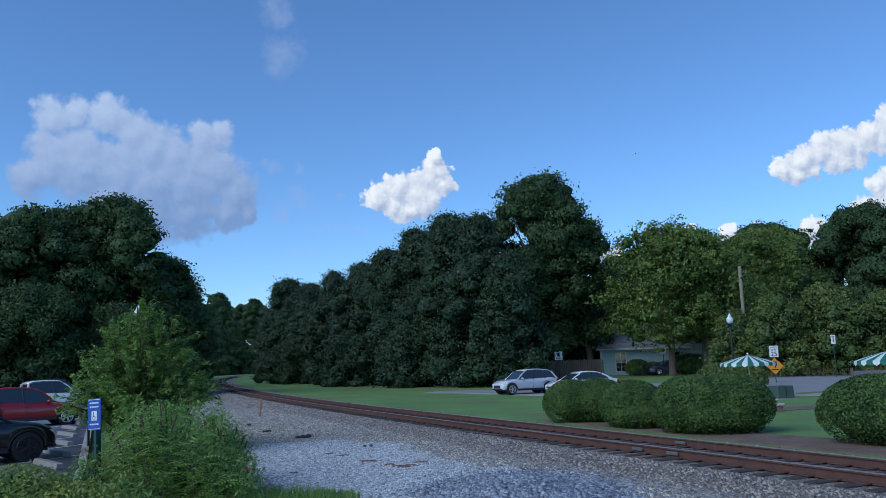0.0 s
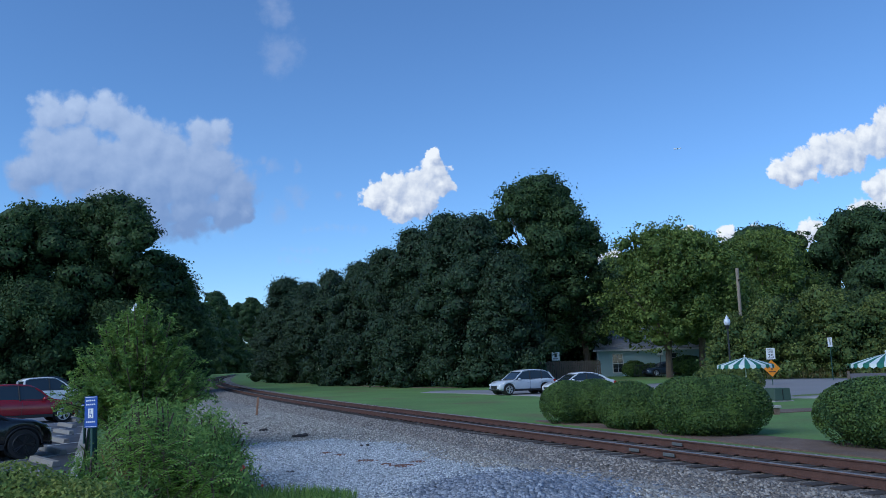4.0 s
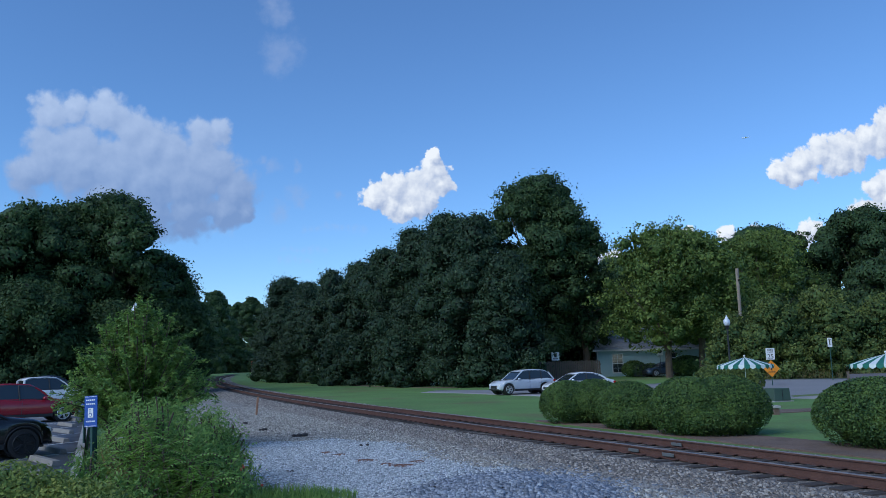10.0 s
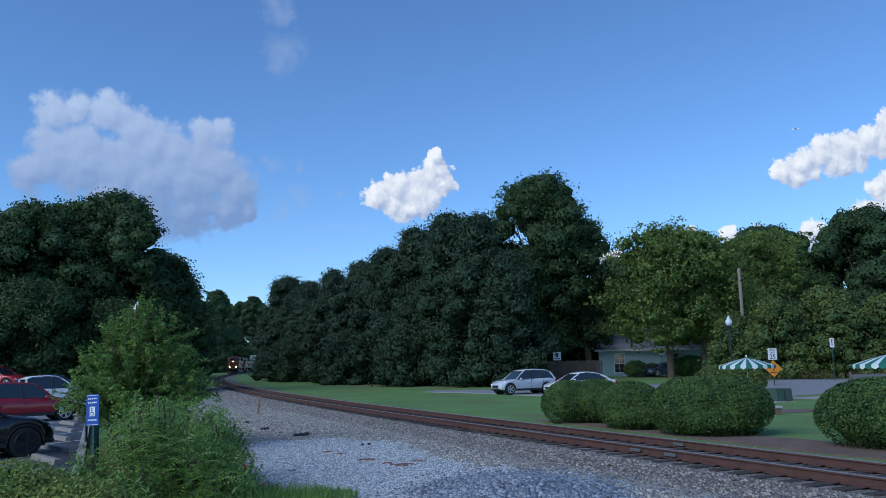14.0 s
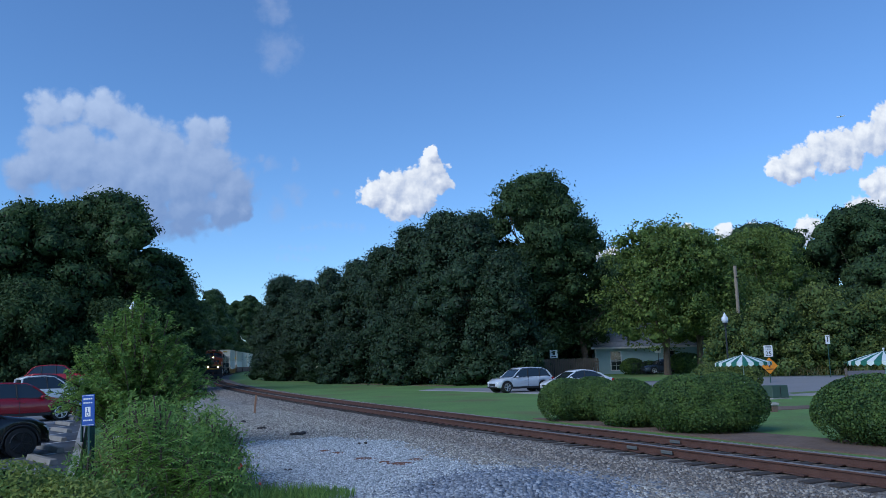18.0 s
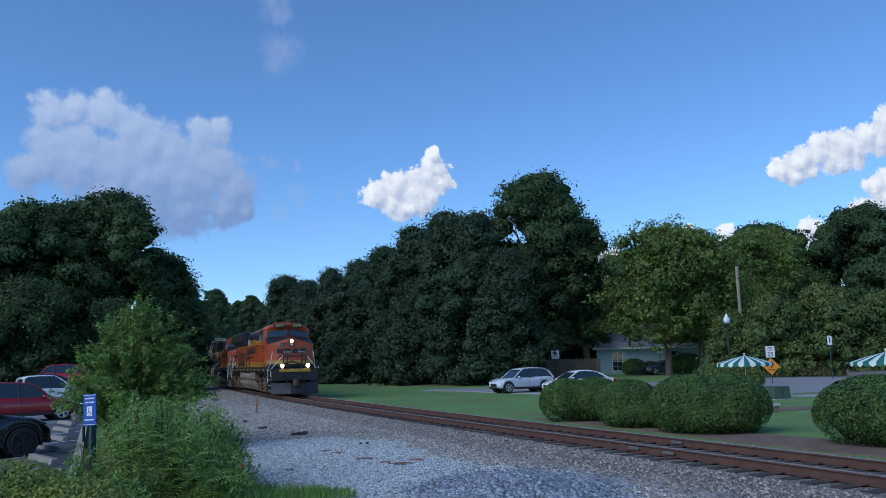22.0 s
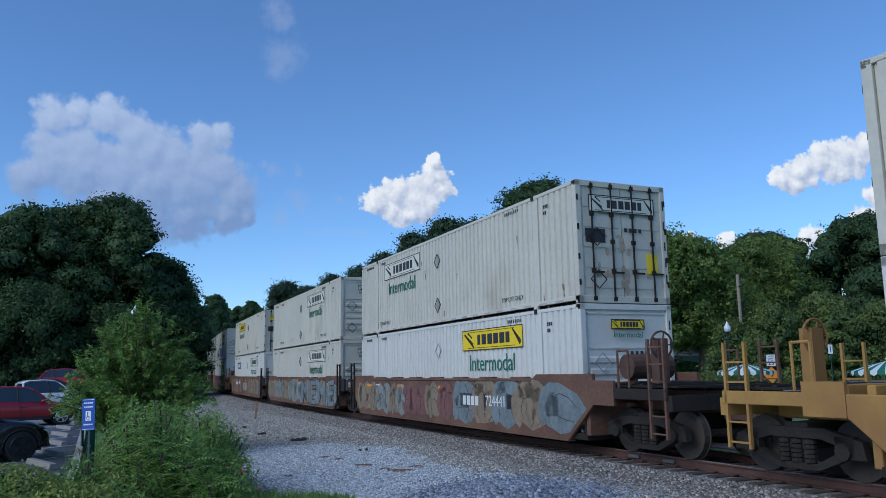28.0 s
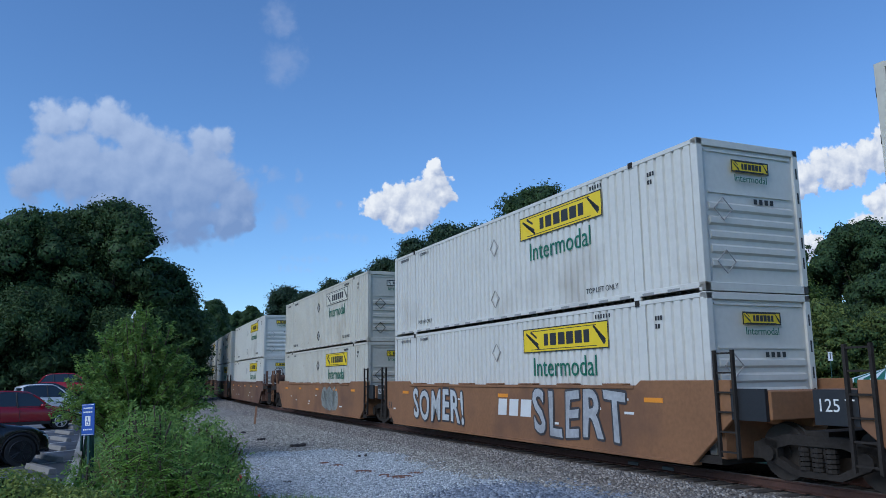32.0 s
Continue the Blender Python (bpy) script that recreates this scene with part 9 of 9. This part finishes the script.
# ---- loose stone and sleepers, many small pieces ----
def stones(name, n, spot, small, large, mat, label, seed, parent=None):
    """spot(generator, n) gives the places; each stone is a squashed, skewed six-sided lump."""
    g = np.random.default_rng(seed)
    c = spot(g, n)
    n = len(c)
    cube = np.array([(-1, -1, -1), (1, -1, -1), (1, 1, -1), (-1, 1, -1), (-1, -1, 1), (1, -1, 1), (1, 1, 1), (-1, 1, 1)], float)
    v = cube[None] * g.uniform(0.55, 1.0, (n, 8, 3))
    v *= g.uniform(small, large, (n, 1, 1)) * np.array([1.0, 0.8, 0.62])
    a = g.uniform(0, 2 * np.pi, n)
    b = g.normal(0, 0.5, n)
    ca, sa, cb, sb = np.cos(a), np.sin(a), np.cos(b), np.sin(b)
    x, y, z = v[..., 0], v[..., 1], v[..., 2]
    x, z = x * cb[:, None] - z * sb[:, None], x * sb[:, None] + z * cb[:, None]
    x, y = x * ca[:, None] - y * sa[:, None], x * sa[:, None] + y * ca[:, None]
    v = np.stack([x, y, z], -1) + c[:, None, :]
    me = soup(name, v, [(4, 5, 6, 7), (0, 1, 5, 4), (1, 2, 6, 5), (2, 3, 7, 6), (3, 0, 4, 7)], mat)
    return tagged(new(name, me), label, "stones", kind="stuff")


def stone_mat(name, dark, light, tint):
    m = bpy.data.materials.new(name)
    m.use_nodes = True
    n, l = m.node_tree.nodes, m.node_tree.links
    geo, ramp = n.new("ShaderNodeNewGeometry"), n.new("ShaderNodeValToRGB")
    ramp.color_ramp.elements[0].color, ramp.color_ramp.elements[1].color = (*dark, 1), (*light, 1)
    e = ramp.color_ramp.elements.new(0.5)
    e.color = (*tint, 1)
    l.new(geo.outputs["Random Per Island"], ramp.inputs[0])
    l.new(ramp.outputs[0], n["Principled BSDF"].inputs["Base Color"])
    n["Principled BSDF"].inputs["Roughness"].default_value = 0.9
    return m


BALLAST_STONE = stone_mat("ballast_stone", (0.10, 0.09, 0.085), (0.40, 0.37, 0.33), (0.22, 0.20, 0.18))
YARD_PIECE = stone_mat("yard_piece", (0.13, 0.12, 0.11), (0.54, 0.52, 0.46), (0.30, 0.285, 0.255))
PALE_STONE = stone_mat("pale_stone", (0.16, 0.175, 0.19), (0.66, 0.70, 0.72), (0.40, 0.435, 0.46))
BLUE_STONE = stone_mat("blue_grey_stone", (0.10, 0.12, 0.15), (0.36, 0.40, 0.46), (0.21, 0.24, 0.29))


def bed_height(lat):
    return np.interp(lat, [-3.6, -2.6, -1.75, 1.75, 2.5, 3.3], [-0.30, -0.27, -0.19, -0.19, -0.26, -0.30])


def along_track(s0, s1, lats, power=1.0):
    def spot(g, n):
        s = s0 + (s1 - s0) * g.random(n) ** power
        lat = np.concatenate([g.uniform(a, b, int(n * w) + 1) for a, b, w in lats])[:n]
        s = s[:len(lat)]
        g.shuffle(lat)
        x, y, a = np.interp(s, TS, TX), np.interp(s, TS, TY), np.interp(s, TS, TA)
        zz = np.array([rise(q) for q in y]) + bed_height(lat) + 0.005 - 0.035 * (np.abs(lat) < 1.42)
        return np.stack([x + lat * np.sin(a), y + lat * np.cos(a), zz], 1)
    return spot


stones("ballast_stones", 36000, along_track(-14, 26, [(-4.0, -0.95, 0.72), (-0.6, 0.6, 0.16), (0.95, 2.6, 0.12)]), 0.016, 0.037, BALLAST_STONE, "grey-brown broken ballast stones", 1)
stones("ballast_stones", 16000, along_track(26, 75, [(-3.8, -0.95, 0.75), (-0.6, 0.6, 0.13), (0.95, 2.4, 0.12)]), 0.03, 0.06, BALLAST_STONE, "grey-brown broken ballast stones", 2)


def in_yard(y0, y1, left, right, pale, power=1.4):
    """Places spread over the yard, on the paler stone or off it; a few stray over the edge."""
    def spot(g, n):
        y = y0 + (y1 - y0) * g.random(n) ** power
        f = g.random(n)
        x = np.interp(y, [10, 15, 25, 40], left) * (1 - f) + np.interp(y, [10, 15, 25, 40], right) * f
        slack = g.normal(0, 0.25, n)
        keep = np.array([in_patch(a, b, c) == pale for a, b, c in zip(x, y, slack)])
        x, y = x[keep], y[keep]
        z = np.array([ground_z(a, b) for a, b in zip(x, y)]) + 0.040
        return np.stack([x, y, z], 1)
    return spot


stones("yard_gravel", 30000, in_yard(10.5, 25, [-3.6, -3.6, -6.8, -13], [4.5, 1.6, -1.6, -8.5], True), 0.011, 0.026, PALE_STONE, "pale crushed stone of the yard", 3)
stones("old_gravel", 34000, in_yard(11.5, 44, [-3.6, -4.6, -8.0, -13.5], [4.5, 2.2, -1.6, -8.5], False, 1.6), 0.014, 0.034, YARD_PIECE, "brownish grey broken stones of the yard", 5)


def heap(g, n):
    x, y = g.normal(1.1, 0.75, n), g.normal(12.6, 1.1, n)
    h = 0.26 * np.exp(-((x - 1.1) / 1.0) ** 2 - ((y - 12.6) / 1.5) ** 2)
    return np.stack([x, y, -0.27 + h * g.uniform(0.6, 1.0, n)], 1)


hp = Shape()
pts = [[(-1.8 + i * 0.3, 9.0 + j * 0.3) for i in range(21)] for j in range(18)]
hp.add([(x, y, -0.275 + 0.26 * math.exp(-((x - 1.1) / 1.0) ** 2 - ((y - 12.6) / 1.5) ** 2)) for r in pts for x, y in r],
       [(j * 21 + i, j * 21 + i + 1, (j + 1) * 21 + i + 1, (j + 1) * 21 + i) for j in range(17) for i in range(20)])
solid("stone_heap", hp, stony("heap_stone", 0.04, (0.08, 0.095, 0.12), (0.19, 0.22, 0.27), (0.36, 0.40, 0.46), (0.15, 0.16, 0.18), 0.3), "low heap of blue-grey stone in the yard", "stone heap", shade=True)
stones("heap_stones", 9000, heap, 0.022, 0.048, BLUE_STONE, "blue-grey broken stones on a low heap", 4)

# sleepers: each its own piece near the camera, joined beyond
tie = Shape().box((-0.115, -1.30, -0.18), (0.115, 1.30, 0.0)).mesh("sleeper", TIE_WOOD, 0.012)
q = random.Random(2)
for i in range(290):
    s = -18 + i * 0.51
    p = on_track(s, q.uniform(-0.05, 0.05), -0.165 + q.uniform(-0.012, 0.006))
    a = np.interp(s, TS, TA)
    ob = new("sleeper", tie)
    ob.parent = track
    ob.matrix_basis = pose(p.x, p.y, p.z, 0, 0, -math.degrees(a) + q.uniform(-1.2, 1.2))
far = Shape()
for i in range(300):
    s = -18 + (290 + i) * 0.51
    p, a = on_track(s, 0, -0.165), np.interp(s, TS, TA)
    m = Matrix.Translation(p) @ Matrix.Rotation(-a, 4, "Z")
    far.add([m @ Vector(c) for c in ((-0.115, -1.3, -0.1), (0.115, -1.3, -0.1), (0.115, 1.3, -0.1), (-0.115, 1.3, -0.1), (-0.115, -1.3, 0), (0.115, -1.3, 0), (0.115, 1.3, 0), (-0.115, 1.3, 0))],
            [(4, 5, 6, 7), (0, 1, 5, 4), (1, 2, 6, 5), (2, 3, 7, 6), (3, 0, 4, 7)])
tagged(part("sleeper_run", far, TIE_WOOD, track), kind="stuff")
plates = Shape()
for i in range(110):
    s = -14 + i * 0.51
    a = np.interp(s, TS, TA)
    for lat in (-0.7535, 0.7535):
        m = Matrix.Translation(on_track(s, lat, -0.163)) @ Matrix.Rotation(-a, 4, "Z")
        plates.add([m @ Vector(c) for c in ((-0.09, -0.17, 0), (0.09, -0.17, 0), (0.09, 0.17, 0), (-0.09, 0.17, 0), (-0.09, -0.17, 0.016), (0.09, -0.17, 0.016), (0.09, 0.17, 0.016), (-0.09, 0.17, 0.016))],
                   [(4, 5, 6, 7), (0, 1, 5, 4), (1, 2, 6, 5), (2, 3, 7, 6), (3, 0, 4, 7)])
tagged(part("tie_plates", plates, RAIL_STEEL, track, "rusty tie plates"), kind="stuff")
BOND = material("grey_joint_bar", (0.10, 0.11, 0.11), 0.7, vary=0.2)
for s, lat in ((0.6, -0.80), (-0.5, -0.80), (1.0, 0.70)):
    a = np.interp(s, TS, TA)
    jb = part("joint_bar", Shape().box((-0.17, -0.03, -0.13), (0.17, 0.0, -0.06)), BOND, track, "pale joint bar on the rail", bevel=0.01)
    p = on_track(s, lat, 0)
    jb.matrix_basis = pose(p.x, p.y, p.z, 0, 0, -math.degrees(a))


def motions():
    for ob, rel, half, back, lift in MOVERS:
        walk(ob, [(t, m @ pose(0, 0, lift)) for t, m in rolling(rel, half, back)])
    # a red car comes in from the left and stops behind the pickup
    drive = [(0.0, -58.0, 66.0, 0), (12.5, -46.0, 62.0, -12), (14.0, -33.5, 58.5, -8), (15.5, -30.2, 58.0, 2), (17.0, -28.9, 58.3, 12), (19.0, -28.1, 58.6, 18), (22.0, -27.7, 58.8, 20), (32.0, -27.7, 58.8, 20)]
    walk(LATE_CAR, [(t, pose(x, y, ground_z(x, y) + 0.042, 0, 0, h)) for t, x, y, h in drive])
    # the airliner crosses the sky
    rows = []
    for t in range(0, 33, 4):
        az, el = radians(14.57 + 0.774 * t), radians(14.82 + 0.042 * t)
        p = Vector((math.sin(az) * math.cos(el), math.cos(az) * math.cos(el), math.sin(el))) * 4300
        rows.append((float(t), pose(p.x, p.y, p.z, 0, -4, -math.degrees(az))))
    walk(PLANE, rows)


motions()
